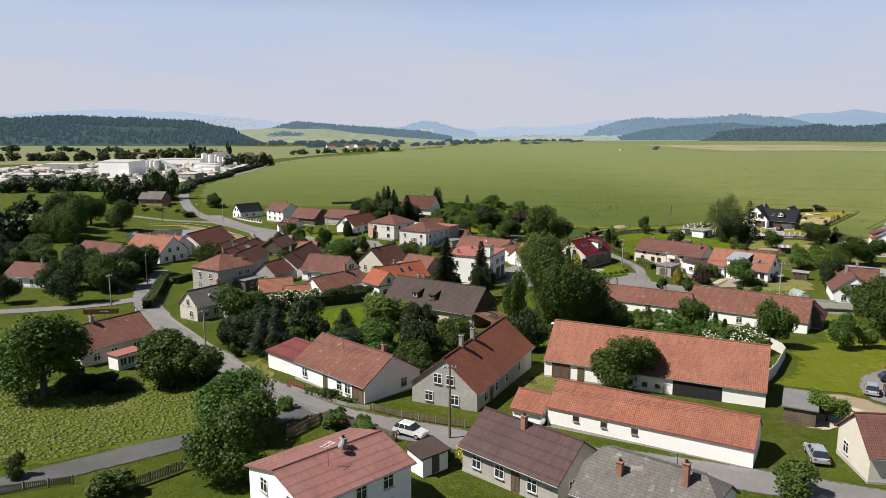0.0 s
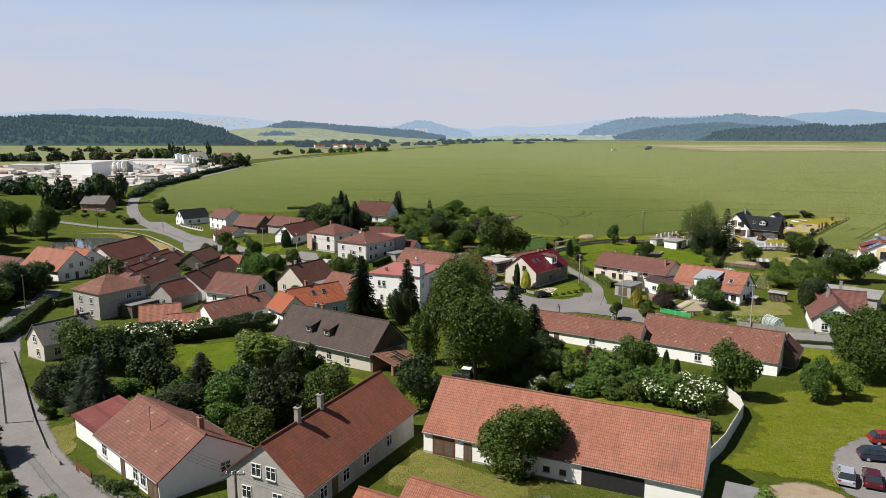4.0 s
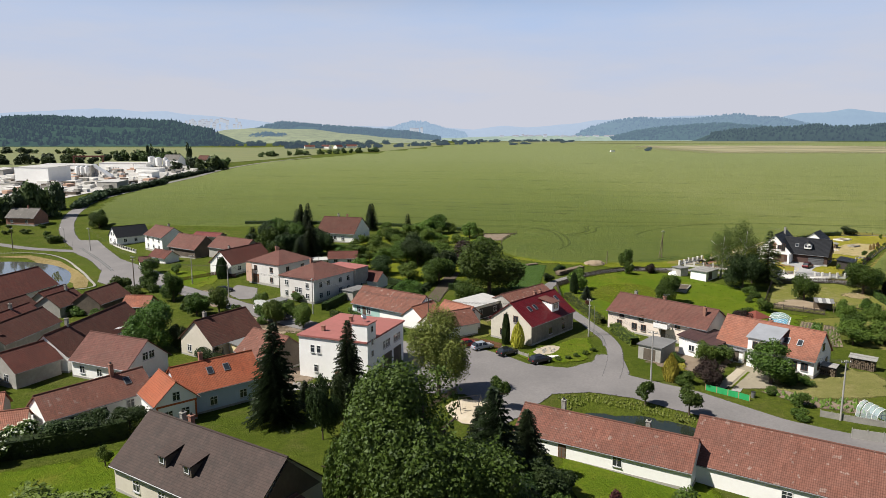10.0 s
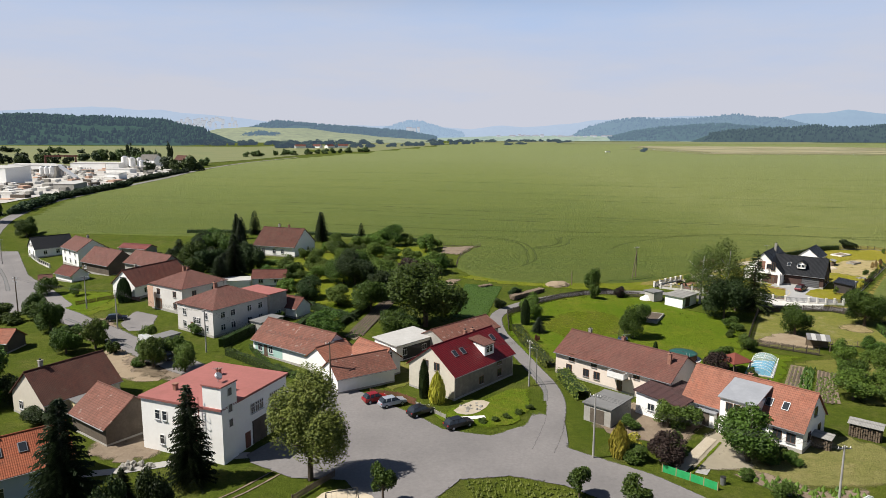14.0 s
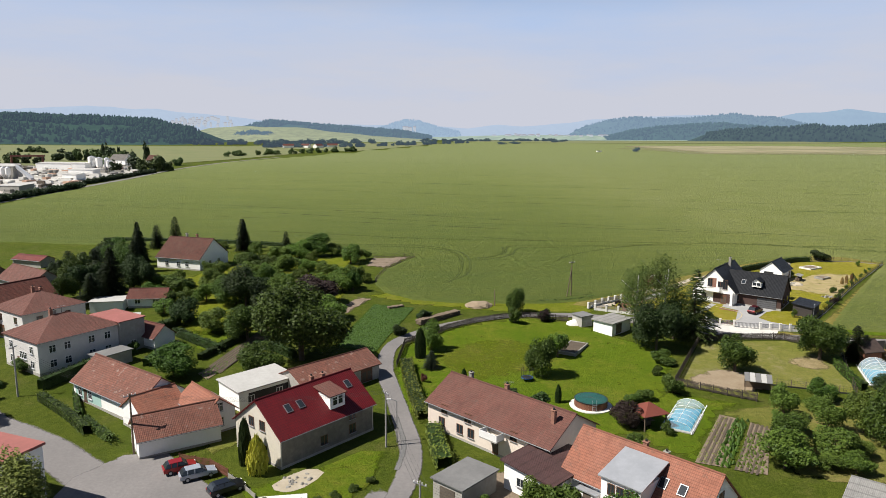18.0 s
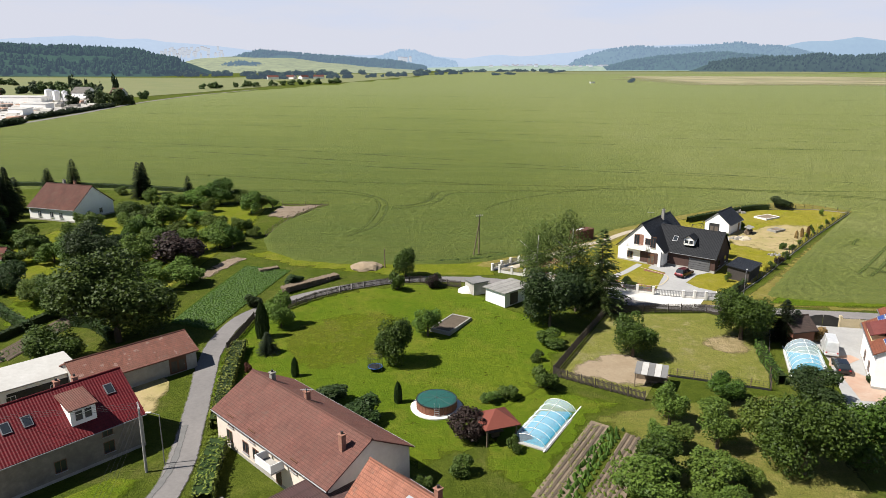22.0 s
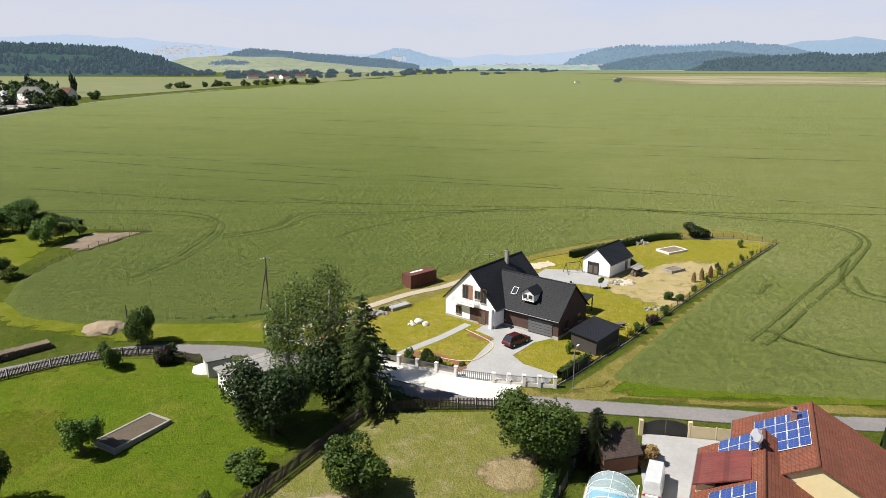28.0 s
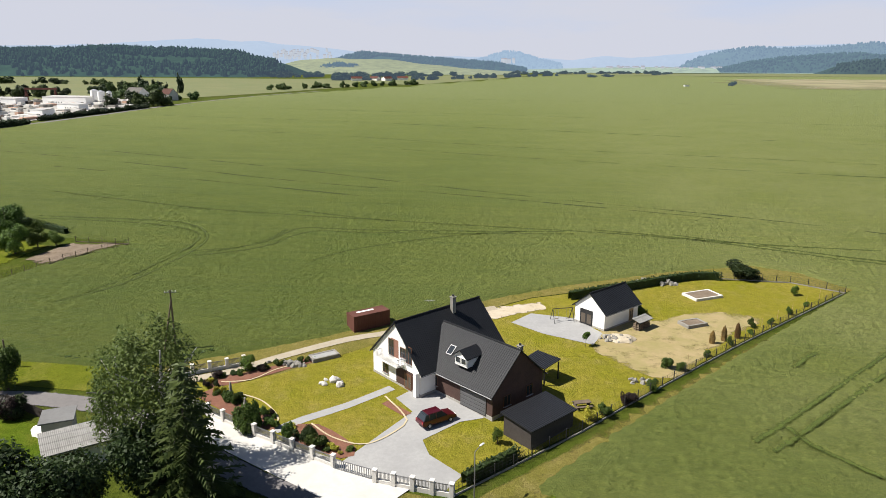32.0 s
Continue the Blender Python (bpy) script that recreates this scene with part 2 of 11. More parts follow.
M["white"] = surf("white_plaster", (0.86, 0.85, 0.825), (0.82, 0.805, 0.775), (0.74, 0.72, 0.68), 0.35, 2.0, 0.9, 0.15, 0.02)
M["cream"] = surf("cream_plaster", (0.5984, 0.5544, 0.4664), (0.5368, 0.4928, 0.4136), (0.44, 0.4004, 0.3344), 0.3, 2.0, 0.9, 0.15, 0.02)
M["blush"] = surf("blush_plaster", (0.7, 0.61, 0.53), (0.64, 0.55, 0.475), (0.54, 0.455, 0.39), 0.35, 2.0, 0.9, 0.15, 0.02)
M["yellow"] = surf("yellow_plaster", (0.74, 0.62, 0.34), (0.7, 0.58, 0.32), (0.6, 0.5, 0.3), 0.3, 2.0, 0.9, 0.1, 0.02)
M["grey_wall"] = surf("grey_plaster", (0.4048, 0.3872, 0.352), (0.3344, 0.3168, 0.286), (0.2552, 0.2376, 0.2112), 0.4, 1.6, 0.92, 0.3, 0.03)
M["stained"] = surf("stained_shaded_plaster", (0.26, 0.235, 0.195), (0.19, 0.168, 0.138), (0.12, 0.104, 0.085), 0.4, 1.6, 0.92, 0.3, 0.03)
M["dark_wall"] = surf("dark_boards", (0.1408, 0.1144, 0.088), (0.0968, 0.0792, 0.0616), (0.0616, 0.0484, 0.0396), 0.5, 3.0, 0.9, 0.4, 0.03)
M["salmon"] = surf("salmon_render", (0.5456, 0.352, 0.2552), (0.5104, 0.3344, 0.2464), None, 0.3, 2.0, 0.9, 0.1, 0.02)
M["brick"] = surf("brick_wall", (0.264, 0.1144, 0.0748), (0.2112, 0.088, 0.0572), (0.3168, 0.22, 0.176), 0.8, 5.0, 0.9, 0.4, 0.03)
M["stone"] = surf("stone", (0.3168, 0.2992, 0.264), (0.2464, 0.2332, 0.2068), (0.176, 0.1672, 0.1496), 0.8, 3.0, 0.9, 0.6, 0.06)
M["wood"] = surf("weathered_wood", (0.176, 0.132, 0.0924), (0.1232, 0.0924, 0.066), (0.0792, 0.0616, 0.044), 0.6, 4.0, 0.85, 0.4, 0.03)
M["old_wood"] = surf("dark_old_wood", (0.0704, 0.0563, 0.0458), (0.0493, 0.0396, 0.0334), (0.0352, 0.0282, 0.0238), 0.6, 4.0, 0.9, 0.4, 0.03)
M["red_wood"] = surf("red_brown_wood", (0.2112, 0.088, 0.0528), (0.1672, 0.0704, 0.044), (0.1056, 0.044, 0.0308), 0.6, 4.0, 0.8, 0.3, 0.03)
M["pale_wood"] = surf("pale_wood", (0.44, 0.3168, 0.176), (0.3784, 0.264, 0.1408), (0.2904, 0.1936, 0.1056), 0.6, 4.0, 0.8, 0.3, 0.03)
M["metal"] = surf("grey_metal", (0.2992, 0.2992, 0.308), (0.2464, 0.2464, 0.2552), (0.176, 0.176, 0.176), 0.5, 3.0, 0.5, 0.1, 0.01, metal=0.6)
M["dark_metal"] = surf("dark_metal", (0.0352, 0.0352, 0.037), (0.0528, 0.051, 0.0493), (0.0264, 0.0264, 0.0264), 0.5, 3.0, 0.5, 0.1, 0.01, metal=0.4)
M["zinc"] = surf("zinc_sheet", (0.5, 0.51, 0.53), (0.42, 0.43, 0.45), (0.34, 0.345, 0.36), 0.4, 1.5, 0.45, 0.15, 0.02, metal=0.5)
M["rust"] = surf("rusty_steel", (0.11, 0.0396, 0.0282), (0.1364, 0.0546, 0.0387), (0.0748, 0.0299, 0.022), 0.5, 2.0, 0.75, 0.2, 0.02)
M["frame"] = surf("white_frame", (0.78, 0.77, 0.75), (0.7, 0.69, 0.67), None, 1.0, 6.0, 0.5, 0.0)
M["brown_frame"] = surf("brown_frame", (0.1496, 0.0704, 0.0396), (0.1144, 0.0528, 0.0308), None, 1.0, 6.0, 0.5, 0.0)
M["rubber"] = surf("rubber", (0.0176, 0.0176, 0.0176), (0.0264, 0.0264, 0.0264), None, 2.0, 8.0, 0.85, 0.1, 0.01)
M["blue"] = surf("blue_plastic", (0.0176, 0.1056, 0.3696), (0.0264, 0.1408, 0.44), None, 1.0, 5.0, 0.4, 0.0)
M["green"] = surf("green_mesh", (0.0264, 0.3344, 0.1056), (0.044, 0.396, 0.1408), None, 1.0, 5.0, 0.6, 0.0)
M["pool_cover"] = surf("pool_cover", (0.0158, 0.0748, 0.0634), (0.0211, 0.0924, 0.0774), (0.0106, 0.0528, 0.0484), 0.6, 3.0, 0.5, 0.2, 0.03)
M["pool_water"] = surf("pool_water", (0.0176, 0.2112, 0.3168), (0.0264, 0.264, 0.3696), None, 0.5, 1.0, 0.1, 0.05, 0.02)
M["cream_stone"] = surf("cream_stone", (0.528, 0.44, 0.2904), (0.4664, 0.3872, 0.2464), None, 0.5, 3.0, 0.9, 0.3, 0.03)
M["paving"] = surf("red_paving", (0.3696, 0.2288, 0.1672), (0.4224, 0.3344, 0.264), (0.2992, 0.2112, 0.1584), 0.35, 2.5, 0.9, 0.2, 0.02)
M["grey_paving"] = surf("grey_paving", (0.2992, 0.2948, 0.2904), (0.352, 0.3476, 0.3388), (0.2376, 0.2332, 0.2288), 0.3, 2.2, 0.85, 0.25, 0.02)
M["mulch"] = surf("red_mulch", (0.2288, 0.1056, 0.066), (0.176, 0.0792, 0.0528), (0.1144, 0.0528, 0.0352), 0.8, 3.0, 0.95, 0.8, 0.06)
M["bark"] = surf("bark", (0.1056, 0.0792, 0.0572), (0.0704, 0.0528, 0.0396), None, 1.0, 5.0, 0.9, 0.5, 0.04)
M["birch_bark"] = surf("birch_bark", (0.528, 0.5104, 0.4752), (0.176, 0.1672, 0.1584), None, 1.5, 5.0, 0.85, 0.3, 0.03)
M["flower"] = surf("white_flower", (0.72, 0.74, 0.58), (0.62, 0.64, 0.46), None, 2.0, 8.0, 0.8, 0.0)

M["tile_old"] = tiles("old_clay_tiles", (0.1892, 0.084, 0.0569), (0.1249, 0.0555, 0.0392), (0.1514, 0.0782, 0.0583), moss=(0.176, 0.132, 0.1056), lich=0.25)
M["tile_orange"] = tiles("orange_clay_tiles", (0.2926, 0.1192, 0.0699), (0.209, 0.0794, 0.0476), (0.2257, 0.1072, 0.073), moss=(0.176, 0.1144, 0.0836))
M["tile_new"] = tiles("bright_orange_tiles", (0.301, 0.0913, 0.0413), (0.2424, 0.0699, 0.0318), (0.2675, 0.0953, 0.0476), moss=(0.2112, 0.0968, 0.0616))
M["tile_red"] = tiles("red_brown_tiles", (0.1263, 0.0432, 0.0298), (0.0808, 0.0286, 0.0209), (0.101, 0.0444, 0.0336), moss=(0.1144, 0.0774, 0.0598))
M["tile_dark"] = tiles("dark_brown_tiles", (0.095, 0.0373, 0.0253), (0.0665, 0.0277, 0.0199), (0.0824, 0.0422, 0.0301), moss=(0.1144, 0.088, 0.0704))
M["tile_pink"] = tiles("pinkish_weathered_tiles", (0.1448, 0.0673, 0.0515), (0.1078, 0.048, 0.0375), (0.1232, 0.0673, 0.0527), moss=(0.1408, 0.0968, 0.0774))
M["tile_lichen"] = tiles("lichened_brown_tiles", (0.1837, 0.0854, 0.0602), (0.1299, 0.0602, 0.0422), (0.1552, 0.0812, 0.0602), lich=0.25)
M["tile_crimson"] = tiles("crimson_glazed_tiles", (0.1092, 0.0057, 0.0092), (0.0828, 0.0046, 0.008), (0.0978, 0.0092, 0.0115), rough=0.55, row=0.38, col_w=0.3)
M["tile_salmon"] = tiles("salmon_clay_tiles", (0.2886, 0.1247, 0.0776), (0.2237, 0.0935, 0.0589), (0.2453, 0.1213, 0.0832), row=0.36, moss=(0.176, 0.1232, 0.0924))
M["tile_black"] = tiles("black_concrete_tiles", (0.0123, 0.0132, 0.0158), (0.0176, 0.0185, 0.0211), (0.0141, 0.015, 0.0176), rough=0.5, row=0.36, col_w=0.3)
M["tile_rust"] = tiles("rust_red_tiles", (0.198, 0.0686, 0.037), (0.132, 0.0458, 0.0264), (0.1584, 0.0686, 0.0422), moss=(0.1056, 0.066, 0.0484))
M["pale_blue"] = surf("pale_blue_plaster", (0.5, 0.58, 0.66), (0.46, 0.535, 0.61), (0.4, 0.46, 0.52), 0.3, 2.0, 0.9, 0.1, 0.02)
M["turquoise"] = surf("turquoise_plaster", (0.3696, 0.5456, 0.4928), (0.3344, 0.4928, 0.4488), (0.2992, 0.44, 0.396), 0.3, 2.0, 0.9, 0.1, 0.02)
M["orange_trim"] = surf("orange_trim", (0.44, 0.1144, 0.044), (0.3872, 0.1012, 0.0396), None, 0.5, 3.0, 0.8, 0.05, 0.01)
M["slate"] = tiles("grey_slates", (0.1496, 0.1364, 0.1232), (0.1056, 0.0968, 0.088), (0.132, 0.1232, 0.11), row=0.3, col_w=0.3, bump=0.4, lich=0.3)
M["slate_brown"] = tiles("brown_grey_shingles", (0.0602, 0.046, 0.0397), (0.0459, 0.0357, 0.031), (0.0669, 0.0493, 0.0413), row=0.3, col_w=0.3, bump=0.3)
M["sheet_pink"] = tiles("pink_profiled_sheet", (0.2265, 0.1098, 0.0961), (0.1991, 0.0961, 0.0824), (0.2128, 0.1236, 0.1064), row=1.1, col_w=0.2, bump=0.5)
M["sheet_brown"] = tiles("brown_corrugated_sheet", (0.082, 0.048, 0.045), (0.064, 0.038, 0.036), (0.076, 0.052, 0.049), row=1.2, col_w=0.22, bump=0.8, rough=0.42)
M["sheet_red"] = tiles("dark_red_sheet", (0.1496, 0.0396, 0.0352), (0.1232, 0.0352, 0.0317), (0.1408, 0.0528, 0.044), row=2.5, col_w=0.35, bump=0.4)
M["sheet_grey"] = tiles("grey_corrugated_sheet", (0.2904, 0.2816, 0.264), (0.2376, 0.2288, 0.2156), (0.264, 0.2552, 0.2376), row=1.5, col_w=0.18, bump=0.7)
M["felt_red"] = surf("red_roof_felt", (0.3168, 0.1144, 0.1012), (0.264, 0.0968, 0.0836), (0.2112, 0.0836, 0.0704), 0.3, 2.0, 0.85, 0.1, 0.02)
M["felt_grey"] = surf("grey_roof_felt", (0.19, 0.187, 0.183), (0.15, 0.148, 0.145), (0.11, 0.108, 0.105), 0.3, 2.0, 0.85, 0.1, 0.02)
M["felt_white"] = surf("pale_roof_felt", (0.46, 0.45, 0.43), (0.39, 0.38, 0.36), (0.3, 0.29, 0.27), 0.3, 2.0, 0.85, 0.1, 0.02)

M["leaf"] = foliage("broad_leaves", (0.014, 0.033, 0.0045), (0.06, 0.102, 0.012))
M["leaf_light"] = foliage("light_leaves", (0.0484, 0.088, 0.0106), (0.1012, 0.1496, 0.022))
M["leaf_dark"] = foliage("dark_leaves", (0.0114, 0.0229, 0.0062), (0.0299, 0.0493, 0.0106))
M["needle"] = foliage("spruce_needles", (0.007, 0.0123, 0.0044), (0.0194, 0.0299, 0.0088))
M["fir"] = foliage("blue_fir_needles", (0.0176, 0.0273, 0.0141), (0.037, 0.0528, 0.0264))
M["hedge_leaf"] = foliage("hedge_leaves", (0.0282, 0.0546, 0.0079), (0.066, 0.1038, 0.015))
M["pine_needle"] = foliage("larch_needles", (0.0264, 0.0422, 0.0106), (0.066, 0.0862, 0.0211))
M["linden_leaf"] = foliage("linden_leaves", (0.066, 0.0862, 0.015), (0.1408, 0.154, 0.0299))
M["hedge_gold"] = foliage("golden_hedge_leaves", (0.066, 0.088, 0.0123), (0.1232, 0.1408, 0.022))
M["gold_leaf"] = foliage("golden_leaves", (0.264, 0.264, 0.0264), (0.3696, 0.3168, 0.044))
M["purple_leaf"] = foliage("purple_leaves", (0.0176, 0.0114, 0.0097), (0.0352, 0.0211, 0.0176))
M["red_leaf"] = foliage("red_maple_leaves", (0.052, 0.018, 0.015), (0.09, 0.028, 0.021))
M["bronze_leaf"] = foliage("bronze_leaves", (0.176, 0.1056, 0.044), (0.2376, 0.1496, 0.0616))
M["birch_leaf"] = foliage("birch_leaves", (0.036, 0.055, 0.011), (0.085, 0.11, 0.021))
M["willow_leaf"] = foliage("willow_leaves", (0.044, 0.0722, 0.0106), (0.1144, 0.1514, 0.0229))
M["leaf_mid"] = foliage("orchard_leaves", (0.037, 0.0704, 0.0097), (0.0968, 0.1426, 0.0202))
# far leaf colours lifted to imitate haze over the distant trees
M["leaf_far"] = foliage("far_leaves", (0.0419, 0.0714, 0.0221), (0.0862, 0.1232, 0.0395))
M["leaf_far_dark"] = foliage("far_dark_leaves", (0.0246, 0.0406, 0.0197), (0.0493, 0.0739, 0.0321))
M["reed"] = foliage("tall_grass", (0.1144, 0.1496, 0.0308), (0.176, 0.1936, 0.0528))


def glass_mat():
    m, nt, p = node_mat("window_glass")
    p.inputs["Base Color"].default_value = (0.025, 0.03, 0.035, 1)
    p.inputs["Roughness"].default_value = 0.08
    p.inputs["Specular IOR Level"].default_value = 0.6
    return m


def clear_mat():
    m, nt, p = node_mat("clear_polycarbonate")
    p.inputs["Base Color"].default_value = (0.75, 0.88, 0.95, 1)
    p.inputs["Roughness"].default_value = 0.12
    tr = nt.nodes.new("ShaderNodeBsdfTransparent")
    tr.inputs[0].default_value = (0.86, 0.94, 0.97, 1)
    mx = nt.nodes.new("ShaderNodeMixShader")
    mx.inputs[0].default_value = 0.76
    nt.links.new(p.outputs[0], mx.inputs[1])
    nt.links.new(tr.outputs[0], mx.inputs[2])
    nt.links.new(mx.outputs[0], nt.nodes["Material Output"].inputs[0])
    return m


def paint_mat(name, c, metal=0.3):
    m, nt, p = node_mat(name)
    co = place_of(nt)
    nt.links.new(mixed(nt, noisy(nt, co, 1.5, 3), c, tuple(v * 0.85 for v in c)), p.inputs["Base Color"])
    p.inputs["Roughness"].default_value, p.inputs["Metallic"].default_value = 0.3, metal
    p.inputs["Coat Weight"].default_value = 0.6
    return m


M["glass"], M["clear"] = glass_mat(), clear_mat()
M["lamp_glass"] = paint_mat("lamp_glass", (0.7, 0.7, 0.68), 0.0)
M["tail_red"] = paint_mat("tail_light_red", (0.4, 0.01, 0.01), 0.0)


def crop_mat():
    """Green corn in ear: long wind-blown drifts along the drilling, paler eastwards, distance haze painted in, fine
    stalk grain.
    """
    m, nt, p = node_mat("green_crop")
    co = place_of(nt)
    def drift(sx, sy, turn):
        mp = nt.nodes.new("ShaderNodeMapping")
        mp.inputs["Scale"].default_value = (sx, sy, 1.0)
        mp.inputs["Rotation"].default_value = (0, 0, radians(turn))
        nt.links.new(co, mp.inputs[0])
        return mp.outputs[0]
    col = mixed(nt, noisy(nt, co, 0.006, 4, 0.6, 0.35, 0.65), (0.1491, 0.165, 0.028), (0.1806, 0.186, 0.036))
    col = mixed(nt, calc(nt, "MULTIPLY", noisy(nt, drift(0.03, 0.16, -8), 1.0, 6, 0.7, 0.4, 0.66), 0.55), col, (0.0924, 0.135, 0.021))
    col = mixed(nt, calc(nt, "MULTIPLY", noisy(nt, drift(0.02, 0.09, -5), 1.0, 6, 0.75, 0.48, 0.7), 0.6), col, (0.21, 0.235, 0.05))
    col = mixed(nt, calc(nt, "MULTIPLY", noisy(nt, drift(0.12, 0.7, -4), 1.0, 5, 0.7, 0.5, 0.72), 0.75), col, (0.063, 0.1, 0.015))
    col = mixed(nt, calc(nt, "MULTIPLY", noisy(nt, drift(0.011, 0.13, -7), 1.0, 5, 0.7, 0.5, 0.66), 0.45), col, (0.0651, 0.096, 0.016))
    sep = nt.nodes.new("ShaderNodeSeparateXYZ")
    nt.links.new(co, sep.inputs[0])
    col = mixed(nt, calc(nt, "MULTIPLY", noisy(nt, drift(0.07, 1.3, -3), 1.0, 4, 0.75, 0.54, 0.66), 0.5), col, (0.0683, 0.1, 0.016))
    col = mixed(nt, calc(nt, "MULTIPLY", noisy(nt, drift(0.35, 0.9, 12), 1.0, 4, 0.7, 0.52, 0.7), 0.35), col, (0.252, 0.27, 0.07))
    east = nt.nodes.new("ShaderNodeMapRange")
    east.inputs[1].default_value, east.inputs[2].default_value, east.inputs[4].default_value = 105, 190, 1.0
    nt.links.new(sep.outputs[0], east.inputs[0])
    col = mixed(nt, calc(nt, "MULTIPLY", east.outputs[0], noisy(nt, co, 0.04, 4, 0.6, 0.1, 0.7)), col, (0.21, 0.22, 0.072))
    # tone ramp only: darker at low y, gone by 700, weaker eastwards
    young = nt.nodes.new("ShaderNodeMapRange")
    young.inputs[1].default_value, young.inputs[2].default_value, young.inputs[3].default_value, young.inputs[4].default_value = 300, 700, 0.54, 0.0
    nt.links.new(sep.outputs[1], young.inputs[0])
    west = nt.nodes.new("ShaderNodeMapRange")
    west.inputs[1].default_value, west.inputs[2].default_value, west.inputs[3].default_value, west.inputs[4].default_value = 100, 190, 1.0, 0.05
    nt.links.new(sep.outputs[0], west.inputs[0])
    col = mixed(nt, calc(nt, "MULTIPLY", young.outputs[0], west.outputs[0]), col, (0.0567, 0.08, 0.014))
    # distance haze put into the base colour: paler and greyer towards high y
    far_haze = nt.nodes.new("ShaderNodeMapRange")
    far_haze.inputs[1].default_value, far_haze.inputs[2].default_value, far_haze.inputs[4].default_value = 400, 1100, 0.85
    nt.links.new(sep.outputs[1], far_haze.inputs[0])
    col = mixed(nt, far_haze.outputs[0], col, (0.1869, 0.208, 0.084))
    fine = noisy(nt, drift(1.0, 1.6, -4), 2.2, 6, 0.9, 0.38, 0.66)
    tuft = noisy(nt, drift(0.55, 1.0, 20), 1.0, 5, 0.85, 0.45, 0.68)
    col = mixed(nt, calc(nt, "MULTIPLY", tuft, 0.4), col, (0.0525, 0.078, 0.012))
    col = mixed(nt, calc(nt, "MULTIPLY", fine, 0.6), col, (0.0578, 0.085, 0.013))
    nt.links.new(col, p.inputs["Base Color"])
    p.inputs["Roughness"].default_value = 0.85
    p.inputs["Specular IOR Level"].default_value = 0.2
    bumped(nt, p, calc(nt, "ADD", fine, tuft), 0.7, 0.2)
    return m


def soften(m, grain=0.7, lo=0.05, hi=0.55, ragged=0.5):
    """Lets a thin ground layer wear out raggedly towards its rim (UV x is 0 on the rim, 1 inside)."""
    nt = m.node_tree
    out = nt.nodes["Material Output"]
    face = out.inputs[0].links[0].from_socket
    sep = nt.nodes.new("ShaderNodeSeparateXYZ")
    nt.links.new(nt.nodes.new("ShaderNodeUVMap").outputs[0], sep.inputs[0])
    n = noisy(nt, place_of(nt), grain, 6, 0.75, 0.3, 0.7)
    v = calc(nt, "MULTIPLY_ADD", calc(nt, "SUBTRACT", n, 0.5), ragged, sep.outputs[0])
    r = nt.nodes.new("ShaderNodeMapRange")
    r.inputs[1].default_value, r.inputs[2].default_value = lo, hi
    nt.links.new(v, r.inputs[0])
    mx = nt.nodes.new("ShaderNodeMixShader")
    nt.links.new(r.outputs[0], mx.inputs[0])
    nt.links.new(nt.nodes.new("ShaderNodeBsdfTransparent").outputs[0], mx.inputs[1])
    nt.links.new(face, mx.inputs[2])
    nt.links.new(mx.outputs[0], out.inputs[0])
    return m


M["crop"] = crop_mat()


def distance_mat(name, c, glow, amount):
    """Far wooded hills and fields, the backdrop of the place: miles of air haze painted in as emission."""
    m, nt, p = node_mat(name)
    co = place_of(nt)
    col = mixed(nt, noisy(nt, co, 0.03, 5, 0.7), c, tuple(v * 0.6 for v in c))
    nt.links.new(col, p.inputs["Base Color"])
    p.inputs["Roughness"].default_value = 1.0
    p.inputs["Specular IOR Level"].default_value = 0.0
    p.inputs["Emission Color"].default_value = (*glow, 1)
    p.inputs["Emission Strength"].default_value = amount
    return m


M["asphalt"] = soften(M["asphalt"], 1.2, 0.0, 0.22, 0.25)
M["dark_asphalt"] = soften(surf("dark_asphalt", (0.0748, 0.0739, 0.0722), (0.1012, 0.0986, 0.095), (0.0528, 0.051, 0.0493), 0.2, 2.0, 0.9, 0.2, 0.02), 1.2, 0.0, 0.22, 0.25)
M["patch"] = soften(M["patch"], 0.9, 0.1, 0.7, 0.9)
M["track"] = soften(M["track"], 0.055, 0.35, 1.25, 2.6)
M["gravel"] = surf("pale_gravel", (0.352, 0.2992, 0.22), (0.4136, 0.3608, 0.2816), (0.264, 0.2288, 0.1672), 0.5, 2.5, 0.95, 0.5, 0.04)
for key in ("sand", "dry_lawn", "verge", "mulch", "concrete"):
    M[key + "_soft"] = soften(M[key].copy(), 0.45, 0.1, 0.8, 1.0)
M["lawn_soft"] = soften(M["lawn"].copy(), 0.45, 0.1, 0.8, 1.0)
M["pale_grey"] = surf("pale_grey_plaster", (0.66, 0.635, 0.6), (0.58, 0.55, 0.52), (0.47, 0.445, 0.42), 0.35, 2.0, 0.9, 0.15, 0.02)
M["earth"] = surf("bare_earth", (0.2468, 0.187, 0.1234), (0.2917, 0.2319, 0.1571), (0.187, 0.1421, 0.0935), 0.5, 2.5, 0.95, 0.5, 0.04)
M["earth_soft"] = soften(M["earth"].copy(), 0.45, 0.1, 0.8, 1.0)
M["soil_soft"] = soften(M["soil"].copy(), 0.5, 0.1, 0.8, 1.0)

# ---- lie of the land ----
def smooth(v, a, b):
    u = min(1.0, max(0.0, (v - a) / (b - a)))
    return u * u * (3 - 2 * u)


PROF_Y = (40, 75, 100, 140, 170, 215, 250, 280, 330, 500)
PROF_Z = (3.4, 2.6, 1.5, -0.9, -2.2, -2.4, -1.7, -0.4, 0.0, 0.0)


